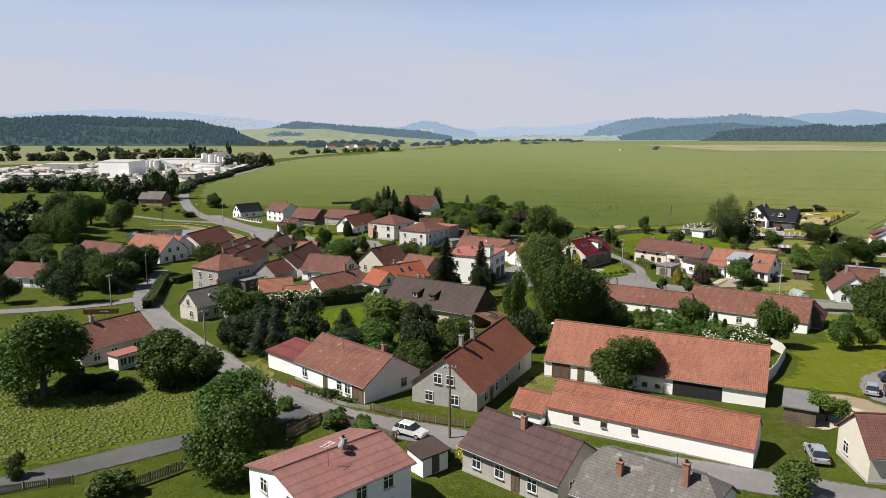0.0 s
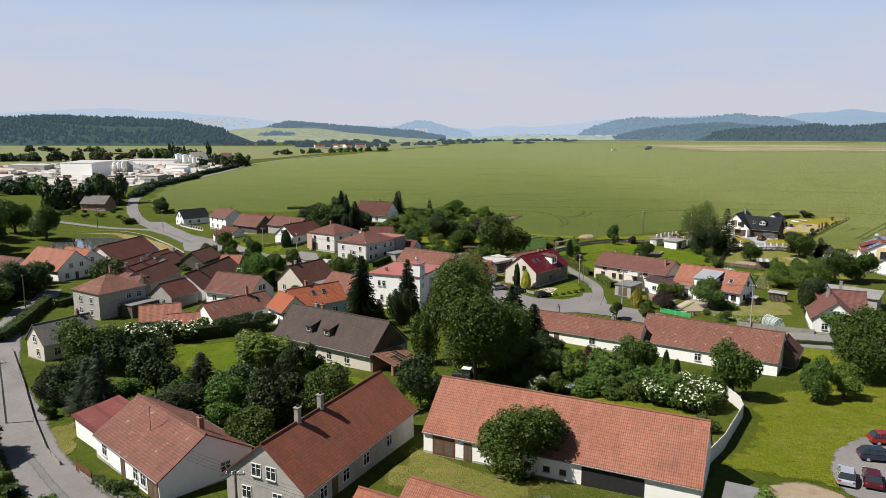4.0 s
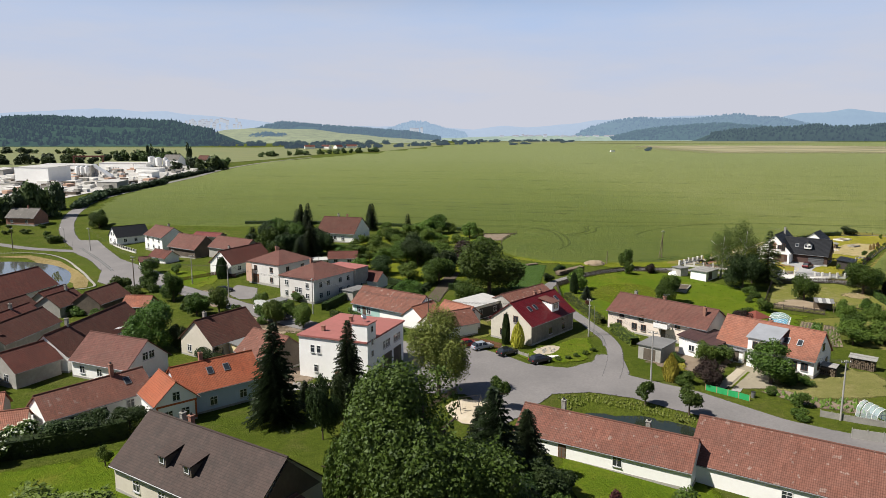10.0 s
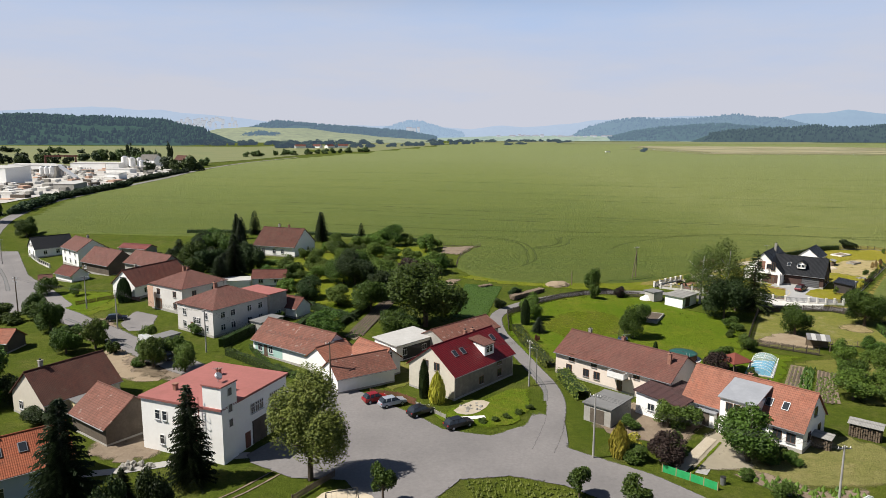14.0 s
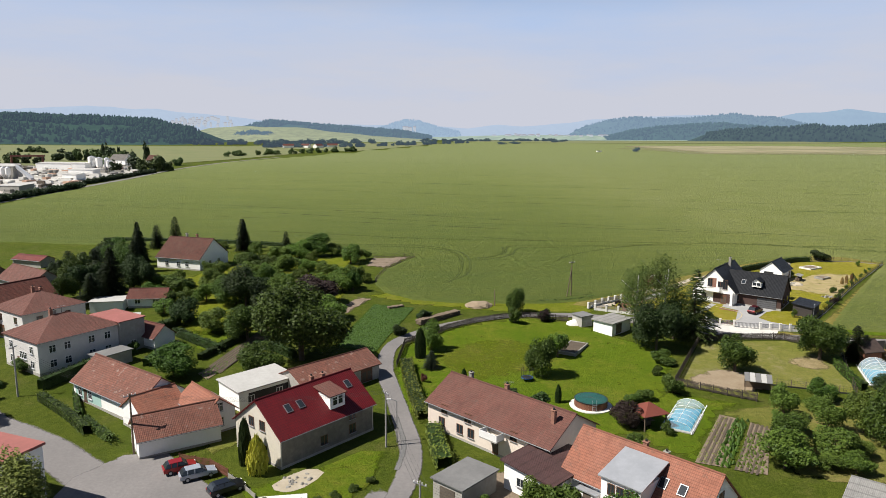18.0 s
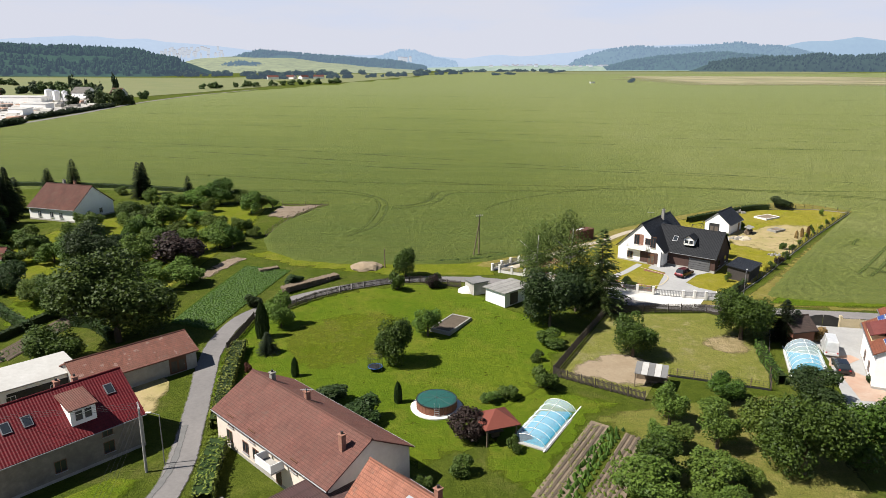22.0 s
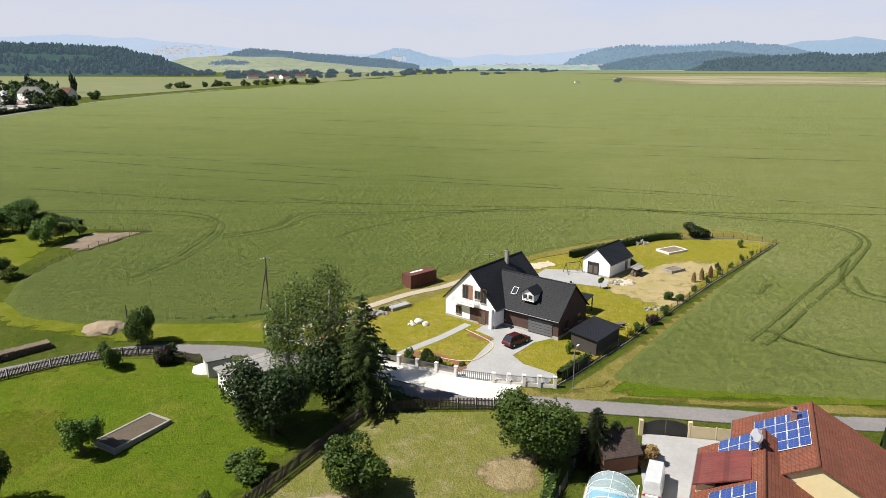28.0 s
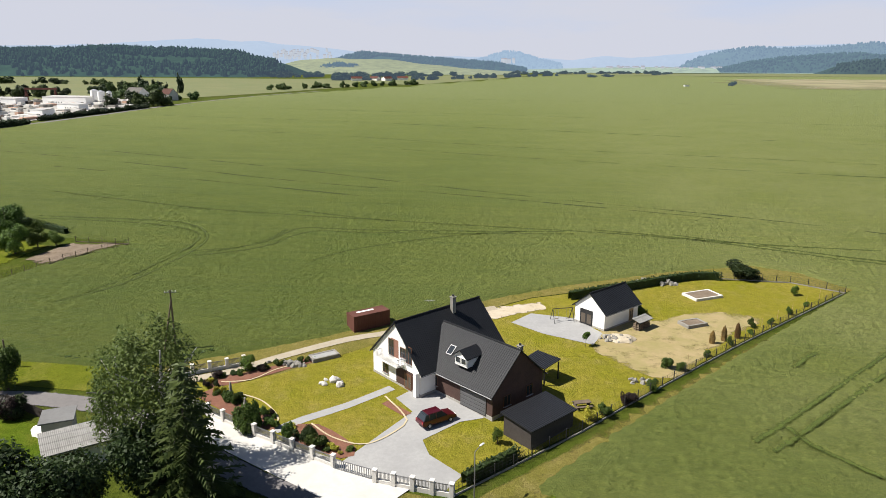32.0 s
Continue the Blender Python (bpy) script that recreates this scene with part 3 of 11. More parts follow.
def land(x, y):
    z = float(np.interp(y, PROF_Y, PROF_Z))
    z -= 4.0 * smooth(-x, 15, 110) * smooth(y, 200, 270) * (1 - smooth(y, 330, 420)) * (1 - smooth(-x, 130, 200))
    z -= 2.3 * math.exp(-((x - 75) / 35) ** 2 - ((y - 145) / 38) ** 2)
    return z


def bowl(x, y, cx, cy, ang, a, b):
    c, s = math.cos(radians(ang)), math.sin(radians(ang))
    u, v = (x - cx) * c + (y - cy) * s, -(x - cx) * s + (y - cy) * c
    return math.hypot(u / a, v / b)


VILLAGE_POND = (-109, 283, 137, 31, 17)
SQUARE_POND = (53.6, 167.4, -27, 10.6, 4.4)


def ground_z(x, y):
    z = land(x, y)
    z -= 1.3 * (1 - smooth(bowl(x, y, *VILLAGE_POND), 0.82, 1.12))
    z -= 1.2 * (1 - smooth(bowl(x, y, *SQUARE_POND), 0.8, 1.25))
    return z


def link(name, verts, faces, material, parent=None, kind="structure", label="", category="", smooth_it=False):
    me = bpy.data.meshes.new(name)
    me.from_pydata(verts, [], faces)
    me.materials.append(material)
    if smooth_it:
        me.shade_smooth()
    ob = new(name, me)
    if parent:
        ob.parent = parent
    return tagged(ob, label, category, "", kind)


def steps(*runs):
    out = []
    for a, b, d in runs:
        out += list(np.arange(a, b, d))
    return out


gx = steps((-4600, -1000, 300), (-1000, -300, 60), (-300, -140, 8), (-140, 200, 2.6), (200, 320, 8), (320, 1000, 60), (1000, 4601, 300))
gy = steps((-400, 20, 30), (20, 340, 2.6), (340, 460, 8), (460, 1000, 40), (1000, 4801, 200))
nx = len(gx)
link("ground", [(x, y, ground_z(x, y)) for y in gy for x in gx],
     [(j * nx + i, j * nx + i + 1, (j + 1) * nx + i + 1, (j + 1) * nx + i) for j in range(len(gy) - 1) for i in range(nx - 1)],
     M["grass"], label="green grassy ground rolling gently to the horizon", category="ground", smooth_it=True)


def rounded(points, closed=False, step=2.0):
    """Catmull-Rom line through the given points."""
    n, out = len(points), []
    for i in range(n if closed else n - 1):
        if closed:
            p0, p1, p2, p3 = (Vector(points[(i + k) % n]) for k in (-1, 0, 1, 2))
        else:
            p0, p1, p2, p3 = (Vector(points[min(n - 1, max(0, i + k))]) for k in (-1, 0, 1, 2))
        m = max(2, int((p2 - p1).length / step))
        for k in range(m):
            t = k / m
            out.append(0.5 * (2 * p1 + (p2 - p0) * t + (2 * p0 - 5 * p1 + 4 * p2 - p3) * t * t + (3 * p1 - p0 - 3 * p2 + p3) * t ** 3))
    if not closed:
        out.append(Vector(points[-1]))
    return out


def ribbon(name, points, width, material, lift=0.08, label="", category="road", kind="structure", parent=None, round_it=True, across=3, step=2.0):
    line = rounded(points, step=step) if round_it else [Vector(p) for p in points]
    verts, faces = [], []
    for i, p in enumerate(line):
        d = (line[min(i + 1, len(line) - 1)] - line[max(i - 1, 0)]).normalized()
        n = Vector((-d.y, d.x))
        w = width * (1 + 0.05 * math.sin(i * 0.9) * math.sin(i * 0.37))
        for k in range(across + 1):
            q = p + n * w * (k / across - 0.5)
            verts.append((q.x, q.y, ground_z(q.x, q.y) + lift))
    a = across + 1
    faces = [(i * a + k, i * a + k + 1, (i + 1) * a + k + 1, (i + 1) * a + k) for i in range(len(line) - 1) for k in range(across)]
    faces = [f[::-1] for f in faces]
    ob = link(name, verts, faces, material, parent, kind, label, category)
    uv = ob.data.uv_layers.new(name="UVMap").data
    for lp in ob.data.loops:
        uv[lp.index].uv = (0.0 if lp.vertex_index % a in (0, across) else 1.0, 0.0)
    return ob


def inside(x, y, poly):
    hit = False
    for i in range(len(poly)):
        (x0, y0), (x1, y1) = poly[i - 1], poly[i]
        if (y0 > y) != (y1 > y) and x < (x1 - x0) * (y - y0) / (y1 - y0) + x0:
            hit = not hit
    return hit


def area(name, points, material, lift=0.05, label="", category="", kind="structure", parent=None, round_it=False, flat=None, cell=2.0):
    """A sheet on the ground inside an outline; it follows the land, or lies flat."""
    line = rounded(points, True) if round_it else [Vector(p) for p in points]
    bm = bmesh.new()
    vs = [bm.verts.new((p.x, p.y, 0)) for p in line]
    face = bm.faces.new(vs)
    if flat is None:
        xs, ys = [p.x for p in line], [p.y for p in line]
        for axis, lo, hi in ((0, min(xs), max(xs)), (1, min(ys), max(ys))):
            c = math.ceil(lo / cell) * cell
            while c < hi:
                co, no = [0, 0, 0], [0, 0, 0]
                co[axis], no[axis] = c, 1
                bmesh.ops.bisect_plane(bm, geom=bm.verts[:] + bm.edges[:] + bm.faces[:], plane_co=co, plane_no=no)
                c += cell
    for v in bm.verts:
        v.co.z = (ground_z(v.co.x, v.co.y) + lift) if flat is None else flat
    bm.normal_update()
    uv = bm.loops.layers.uv.new("UVMap")
    for f in bm.faces:
        if f.normal.z < 0:
            f.normal_flip()
        for lp in f.loops:
            lp[uv].uv = (0.0 if lp.vert.is_boundary else 1.0, 0.0)
    me = bpy.data.meshes.new(name)
    bm.to_mesh(me)
    bm.free()
    me.materials.append(material)
    ob = new(name, me)
    ob.parent = parent
    return tagged(ob, label, category, "", kind)


# roads
ribbon("road_village", [(-190, 700), (-181, 542), (-174, 475), (-160, 428), (-143, 384), (-127, 354), (-108, 328), (-89, 302), (-74, 280), (-60, 266), (-46, 254), (-31, 240.5), (-18, 229), (-4, 217.5), (8, 210), (22, 199)],
       6.2, M["asphalt"], label="worn grey asphalt main road curving through the village")
ribbon("road_north", [(-190, 700), (-198, 770), (-203, 869), (-195, 1000), (-170, 1150)], 6.0, M["asphalt"], label="grey asphalt road running off along the crop field", step=20)
ribbon("road_south", [(-84, 200), (-80.5, 192), (-77.5, 178), (-71, 161), (-60, 142), (-53, 130.5), (-39.7, 113), (-28.8, 98.5), (-20, 89), (-11.6, 82.5), (-4.4, 79), (3, 75.5), (12, 72.3), (22, 69.6), (34, 65), (50, 58)],
       6.0, M["asphalt"], 0.09, label="cracked grey asphalt village street between gardens")
ribbon("road_side", [(-56, 57), (-44.5, 64.6), (-36.1, 71), (-28, 77), (-17.5, 85.5)], 4.6, M["dark_asphalt"], 0.1, label="narrow dark asphalt side road beside a meadow")
ribbon("road_west", [(-73, 164), (-80, 156), (-96, 149), (-125, 143)], 5.5, M["asphalt"], 0.1, label="short grey asphalt side street")
ribbon("road_pond", [(-108, 323), (-127, 328.5), (-145, 336), (-170, 342), (-220, 352)], 4.5, M["asphalt"], 0.1, label="narrow asphalt lane passing the pond")
area("square", [(14, 183), (17.8, 190), (17.4, 201), (21, 207), (26.4, 208), (29.1, 204.5), (37, 197), (40.5, 192.5), (47.2, 190.5), (52.5, 194), (54.6, 199), (58.8, 196), (57.7, 187), (67.3, 180.3), (76.2, 170.5), (90, 160), (104, 151), (102, 147), (87, 155.5), (70.1, 167.2), (61.2, 172.8), (55.2, 177.3), (48.8, 179.2), (42.5, 178), (39.5, 173.5), (35.5, 168), (33, 165), (32, 171), (28.4, 177.5), (21.6, 178)],
     M["asphalt"], 0.11, label="wide sunlit grey asphalt village square", category="road")
ribbon("lane", [(54, 186), (56.8, 194), (58.6, 203), (58.4, 210), (57, 218), (55, 228), (53.3, 236), (52.6, 243), (53, 250), (54.8, 254.6), (59.2, 259.8), (65.3, 264.6), (73.6, 269), (80.3, 271), (89, 271.2), (97, 270.2), (104, 267.4), (111, 263.4), (118.8, 259.6), (126, 257.6), (140, 255.6), (150, 254.2), (165, 252.2), (185, 250.6), (240, 248)],
       3.2, M["asphalt"], 0.12, label="narrow worn asphalt lane curving past gardens")
for pts, w in (([(-12, 82), (-20, 88.5), (-29, 98)], 1.0), ([(57, 203), (57.6, 210), (56, 219)], 0.9), ([(-20, 229), (-31, 239.5), (-44, 251)], 1.1), ([(-110, 330), (-90, 303), (-76, 282)], 1.2)):
    ribbon("road_repair", pts, w, M["patch"], 0.14, "dark strip of mended asphalt")

area("junction", [(-122, 346.8), (-111.6, 346.9), (-83.3, 304.1), (-62.3, 279.7), (-48.3, 262.8), (-53.4, 256.2), (-66, 260.5), (-74, 268), (-80.5, 284.2), (-87, 296.7), (-108.6, 321.2)], M["asphalt"], 0.1, "wide grey asphalt junction by the pond", "road")

# water
area("pond_water", [(-109 + 33 * math.cos(a) * math.cos(2.391) - 18.5 * math.sin(a) * math.sin(2.391), 283 + 33 * math.cos(a) * math.sin(2.391) + 18.5 * math.sin(a) * math.cos(2.391)) for a in np.linspace(0, 6.1, 40)],
     M["water"], flat=-4.75, label="still pond reflecting the pale sky", category="pond")
area("square_pond_water", [(53.6 + 12 * math.cos(a) * math.cos(-0.47) - 5.0 * math.sin(a) * math.sin(-0.47), 167.4 + 12 * math.cos(a) * math.sin(-0.47) + 5.0 * math.sin(a) * math.cos(-0.47)) for a in np.linspace(0, 6.0, 30)],
     M["dark_water"], flat=-3.75, label="small dark pond by the square", category="pond")

# ---- the crop field ----
PLOT = [(146.3, 262.5), (161.3, 281.5), (180, 304.5), (200.5, 329), (194, 339), (186, 343), (169, 336), (149, 324.5), (135.6, 314.5), (129.3, 310), (116.8, 298), (109, 291.5), (102.6, 287), (96.5, 283), (88, 281), (79.9, 281), (67.3, 281), (57, 284), (50, 291), (46.6, 301), (46.6, 310), (48, 319), (52, 330), (56, 338), (53, 341.5), (37, 342.5), (9, 355), (-27, 366), (-63, 370), (-92, 378), (-118, 379), (-133, 388), (-143, 405), (-153, 440), (-168, 487)]
FIELD = PLOT + [(-176, 545), (-185, 700), (-198, 869), (-190, 1000), (-108, 1280), (25, 1910), (153, 2840), (900, 2900), (2200, 2500), (2600, 1200), (1400, 500), (420, 246), (300, 250), (179, 257.5), (155, 260)]


WHEELS = [
    [(168.6, 273.6), (173.9, 279), (184.3, 290.5), (197.4, 305), (208.5, 317.5), (215.4, 325.7), (218.8, 332.6), (218.5, 340.3), (213.4, 345.9), (205.1, 348.8), (189.7, 356.2), (174, 362.8), (156.8, 367)],
    [(170, 271.9), (174.9, 276.8), (184.7, 287.5), (197.8, 301.8), (212.4, 319.4), (218.6, 327.9), (221, 337.7), (215.8, 347), (206, 351), (190.5, 358), (174.6, 364.8)],
    [(16, 360.1), (49.2, 360.2), (60.9, 356.3), (68.9, 347.2), (71.8, 337.3), (72, 323.3), (70.3, 311), (65, 301.4)],
    [(17.5, 357.5), (34.6, 357.5), (49.5, 356.3), (60, 353.2), (66.3, 348.3), (69, 341.5), (69.9, 332.3), (69.4, 321.2), (68.4, 311.7), (67, 306.5)],
    [(150, 364), (130, 361.2), (103.4, 358.4), (88.9, 358.4), (85.8, 353.2), (84.1, 343.8), (80.4, 338.4), (72.7, 334.7)],
    [(152, 362), (130, 359), (104, 356), (92, 355.4), (88.4, 350), (86.4, 342), (82, 336), (74, 331)],
    [(206.5, 314.5), (198.8, 303.5), (195.2, 294.8), (197, 290.2), (203, 287.2), (213, 284), (226, 281)],
    [(201, 303), (198, 294.6), (200, 291.6), (206, 288.8), (216, 285.6)],
    [(172.9, 277), (174.2, 274), (177, 271), (180, 268.4), (186, 266)],
    [(179, 293.6), (181, 296.4), (183.4, 298.7)],
    [(99.5, 331.3), (104, 339), (110.7, 345.9), (120, 353), (128.4, 358.1), (141.2, 363.4)],
    [(74, 333), (80.8, 338.9), (84, 347), (84.6, 356)],
    [(79.8, 377.4), (93.6, 372.5), (108, 368.6)],
    [(-3.7, 392.4), (26.1, 383.7), (62.1, 374.1), (130.1, 366.9), (160.5, 364), (200, 358), (250, 356)],
]


def crop_height(x, y):
    n = noise.noise(Vector((x * 0.9, y * 0.9, 0.3)))
    k = noise.noise(Vector((x * 1.7, y * 1.1, 2.3)))
    m = noise.noise(Vector((x * 0.09, y * 0.35, 4.0)))
    return land(x, y) + 0.42 + 0.08 * n + 0.2 * k + 0.06 * m


def pressed_cells():
    """Where wheels have flattened the corn: spots on a half-metre raster, with breaks."""
    hit = {}
    rnd = random.Random(8)
    for line in WHEELS:
        pts = rounded(line, step=0.3)
        deep = 1.0
        for p in pts:
            deep = min(1.0, max(0.15, deep + rnd.uniform(-0.25, 0.25)))
            for dx, dy in ((0, 0), (0.3, 0.1), (-0.3, -0.1), (-0.1, 0.3), (0.1, -0.3)):
                hit[round((p.x + dx) * 2), round((p.y + dy) * 2)] = max(deep, hit.get((round((p.x + dx) * 2), round((p.y + dy) * 2)), 0))
    return hit


PRESSED = pressed_cells()


def crop_sheet(name, xs, ys, skirt, label):
    idx, verts, faces, cells = {}, [], [], set()
    def vert(i, j):
        if (i, j) not in idx:
            idx[i, j] = len(verts)
            x, y = xs[i], ys[j]
            if skirt:
                x += 0.3 * noise.noise(Vector((x * 0.7, y * 0.7, 9)))
                y += 0.3 * noise.noise(Vector((x * 0.7, y * 0.7, 17)))
            verts.append((x, y, crop_height(x, y) - 0.25 * PRESSED.get((round(x * 2), round(y * 2)), 0) if skirt else land(x, y) + 0.42))
        return idx[i, j]
    for j in range(len(ys) - 1):
        for i in range(len(xs) - 1):
            if inside((xs[i] + xs[i + 1]) / 2, (ys[j] + ys[j + 1]) / 2, FIELD):
                cells.add((i, j))
                faces.append((vert(i, j), vert(i + 1, j), vert(i + 1, j + 1), vert(i, j + 1)))
    low, out = {}, {}
    if skirt:
        # the rim follows the field's border, ragged by a hand's width
        for (i, j), k in idx.items():
            near = [(a, b) for a in (-1, 0) for b in (-1, 0) if (i + a, j + b) in cells]
            if len(near) == 4 or not 0 < i < len(xs) - 1 or not 0 < j < len(ys) - 1:
                continue
            p = Vector((xs[i], ys[j]))
            best = None
            for n in range(len(FIELD)):
                a, b = Vector(FIELD[n][:2]), Vector(FIELD[(n + 1) % len(FIELD)][:2])
                u = max(0.0, min(1.0, (p - a).dot(b - a) / max(1e-6, (b - a).length_squared)))
                q = a.lerp(b, u)
                if best is None or (q - p).length < (best[0] - p).length:
                    best = (q, Vector(((b - a).y, (a - b).x)).normalized())
            q, side = best
            if (q - p).length < 1.3:
                if inside(q.x + side.x * 0.2, q.y + side.y * 0.2, FIELD):
                    side = -side
                q = q + side * (0.35 * noise.noise(Vector((q.x * 0.5, q.y * 0.5, 3))) + 0.15 * noise.noise(Vector((q.x * 1.7, q.y * 1.7, 5))))
                verts[k] = (q.x, q.y, crop_height(q.x, q.y) - 0.08)
                out[k] = side
    def foot(k):
        if k not in low:
            x, y, z = verts[k]
            side = out.get(k, Vector((0, 0)))
            low[k] = len(verts)
            verts.append((x + 1.1 * side.x, y + 1.1 * side.y, land(x + 1.1 * side.x, y + 1.1 * side.y) - 0.05))
        return low[k]
    if skirt:
        for (i, j) in sorted(cells):
            for di, dj, a, b in ((-1, 0, (i, j + 1), (i, j)), (1, 0, (i + 1, j), (i + 1, j + 1)), (0, -1, (i, j), (i + 1, j)), (0, 1, (i + 1, j + 1), (i, j + 1))):
                if (i + di, j + dj) not in cells and 0 <= i + di < len(xs) - 1 and 0 <= j + dj < len(ys) - 1:
                    va, vb = idx[a], idx[b]
                    faces.append((vb, va, foot(va), foot(vb)))
    return link(name, verts, faces, M["crop"], None, "stuff", label, "crop", True)


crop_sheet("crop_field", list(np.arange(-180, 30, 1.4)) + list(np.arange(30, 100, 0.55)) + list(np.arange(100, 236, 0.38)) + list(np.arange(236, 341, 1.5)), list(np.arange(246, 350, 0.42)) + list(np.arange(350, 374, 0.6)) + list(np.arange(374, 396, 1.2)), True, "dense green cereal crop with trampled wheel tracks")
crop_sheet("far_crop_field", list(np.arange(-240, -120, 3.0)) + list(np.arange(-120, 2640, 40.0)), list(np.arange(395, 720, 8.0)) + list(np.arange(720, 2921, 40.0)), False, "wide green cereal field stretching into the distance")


# ---- far country ----
def ridge(name, y, depth, line, material, label, woods=0, tall=9.0, seed=1, dark=None):
    """A long hill whose crest follows line (x and height in metres) at y; woods: how many crowns grow on its near slope and crest."""
    rnd = random.Random(seed)
    xs, zs = [p[0] for p in line], [p[1] for p in line]
    nu, nv = 90, 12
    def crest(x):
        return float(np.interp(x, xs, zs)) + 2.5 * noise.noise(Vector((x * 0.012, seed * 3.1, 0)))
    def spot(u, v):
        x = xs[0] + (xs[-1] - xs[0]) * u
        h = crest(x) + 1.0
        return x, y + depth * (v - 0.5), h * math.sin(math.pi * v) ** 0.8 * (0.93 + 0.07 * noise.noise(Vector((x * 0.006, v * 4, seed)))) - 1.0
    verts = [spot(i / nu, j / nv) for j in range(nv + 1) for i in range(nu + 1)]
    faces = [(j * (nu + 1) + i, j * (nu + 1) + i + 1, (j + 1) * (nu + 1) + i + 1, (j + 1) * (nu + 1) + i) for j in range(nv) for i in range(nu)]
    hill = link(name, verts, faces, material, None, "structure", label, "backdrop", True)
    if woods:
        wv, wf = [], []
        for k in range(woods):
            u, v = rnd.random(), 0.53 * rnd.random() ** 0.7
            x, yy, z = spot(u, v)
            if z < 3 or noise.noise(Vector((x * 0.004, yy * 0.01, seed))) < -0.5:
                continue
            pointed = rnd.random() < 0.45
            h, n = tall * rnd.uniform(0.55, 1.25) * (1.25 if pointed else 1.0), 5
            r = h * (rnd.uniform(0.2, 0.32) if pointed else rnd.uniform(0.4, 0.65))
            b = len(wv)
            for lev, rr in ((-0.3, 0.95), (0.35, 1.0), (0.75, 0.35 if pointed else 0.72)):
                for q in range(n):
                    a = q * 6.283 / n + rnd.random() * 0.7
                    wv.append((x + math.cos(a) * r * rr * rnd.uniform(0.8, 1.2), yy + math.sin(a) * r * rr, z + h * lev))
            wv.append((x, yy, z + h * 0.98))
            for lev in range(2):
                for q in range(n):
                    wf.append((b + lev * n + q, b + lev * n + (q + 1) % n, b + (lev + 1) * n + (q + 1) % n, b + (lev + 1) * n + q))
            wf += [(b + 2 * n + q, b + 2 * n + (q + 1) % n, b + 3 * n) for q in range(n)]
        link("far_woods", wv, wf, dark or material, None, "stuff", "distant dark green mixed woods on a hill", "trees")
    return hill


# tint of the air haze that the backdrop surfaces emit
HAZE_GLOW = (0.36, 0.51, 0.73)
wood_near = distance_mat("wooded_hill", (0.02, 0.045, 0.022), HAZE_GLOW, 0.086)
wood_mid = distance_mat("wooded_hill_hazy", (0.02, 0.042, 0.026), HAZE_GLOW, 0.215)
wood_haze = distance_mat("wooded_hill_far", (0.026, 0.042, 0.03), HAZE_GLOW, 0.344)
wood_far = distance_mat("haze_blue_hill", (0.03, 0.04, 0.034), (0.4, 0.54, 0.74), 0.516)
wood_edge = distance_mat("haze_pale_hill", (0.03, 0.035, 0.035), (0.5, 0.61, 0.79), 0.568)
wood_belt = distance_mat("dark_wood_belt", (0.022, 0.038, 0.024), HAZE_GLOW, 0.115)
M["leaf_haze"] = distance_mat("hazy_leaves", (0.04, 0.06, 0.026), HAZE_GLOW, 0.086)
field_far = distance_mat("hazy_fields", (0.19, 0.2, 0.09), HAZE_GLOW, 0.146)
field_edge = distance_mat("hazier_fields", (0.17, 0.2, 0.1), HAZE_GLOW, 0.258)

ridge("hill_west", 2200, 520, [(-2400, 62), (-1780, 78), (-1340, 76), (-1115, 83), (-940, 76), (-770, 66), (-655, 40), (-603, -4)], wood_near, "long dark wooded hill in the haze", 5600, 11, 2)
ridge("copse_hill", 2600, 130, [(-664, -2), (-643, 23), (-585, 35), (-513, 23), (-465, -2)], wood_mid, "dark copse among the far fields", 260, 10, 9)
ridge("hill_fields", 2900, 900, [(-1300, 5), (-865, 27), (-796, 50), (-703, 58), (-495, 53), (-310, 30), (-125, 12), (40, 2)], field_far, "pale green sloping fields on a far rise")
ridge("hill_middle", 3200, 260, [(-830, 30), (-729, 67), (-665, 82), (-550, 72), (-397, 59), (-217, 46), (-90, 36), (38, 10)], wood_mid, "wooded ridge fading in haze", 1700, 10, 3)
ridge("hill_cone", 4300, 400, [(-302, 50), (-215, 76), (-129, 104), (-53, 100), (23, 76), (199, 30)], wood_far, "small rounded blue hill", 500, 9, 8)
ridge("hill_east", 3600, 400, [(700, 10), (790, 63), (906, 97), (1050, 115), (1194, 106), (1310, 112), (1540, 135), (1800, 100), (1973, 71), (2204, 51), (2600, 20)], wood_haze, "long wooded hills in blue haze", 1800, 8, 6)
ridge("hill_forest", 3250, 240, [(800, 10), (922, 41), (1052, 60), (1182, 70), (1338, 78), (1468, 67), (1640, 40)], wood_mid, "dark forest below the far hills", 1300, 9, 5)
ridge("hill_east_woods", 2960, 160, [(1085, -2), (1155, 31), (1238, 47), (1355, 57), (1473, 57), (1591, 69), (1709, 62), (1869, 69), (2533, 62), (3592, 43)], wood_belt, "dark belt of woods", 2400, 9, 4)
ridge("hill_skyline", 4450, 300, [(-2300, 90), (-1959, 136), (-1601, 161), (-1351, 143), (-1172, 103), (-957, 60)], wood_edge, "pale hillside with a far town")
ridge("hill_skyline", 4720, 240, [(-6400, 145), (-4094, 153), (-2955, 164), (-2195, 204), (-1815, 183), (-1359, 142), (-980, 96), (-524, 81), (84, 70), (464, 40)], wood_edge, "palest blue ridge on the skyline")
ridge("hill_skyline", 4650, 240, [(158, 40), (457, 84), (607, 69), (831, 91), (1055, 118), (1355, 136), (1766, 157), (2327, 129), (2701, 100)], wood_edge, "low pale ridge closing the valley")
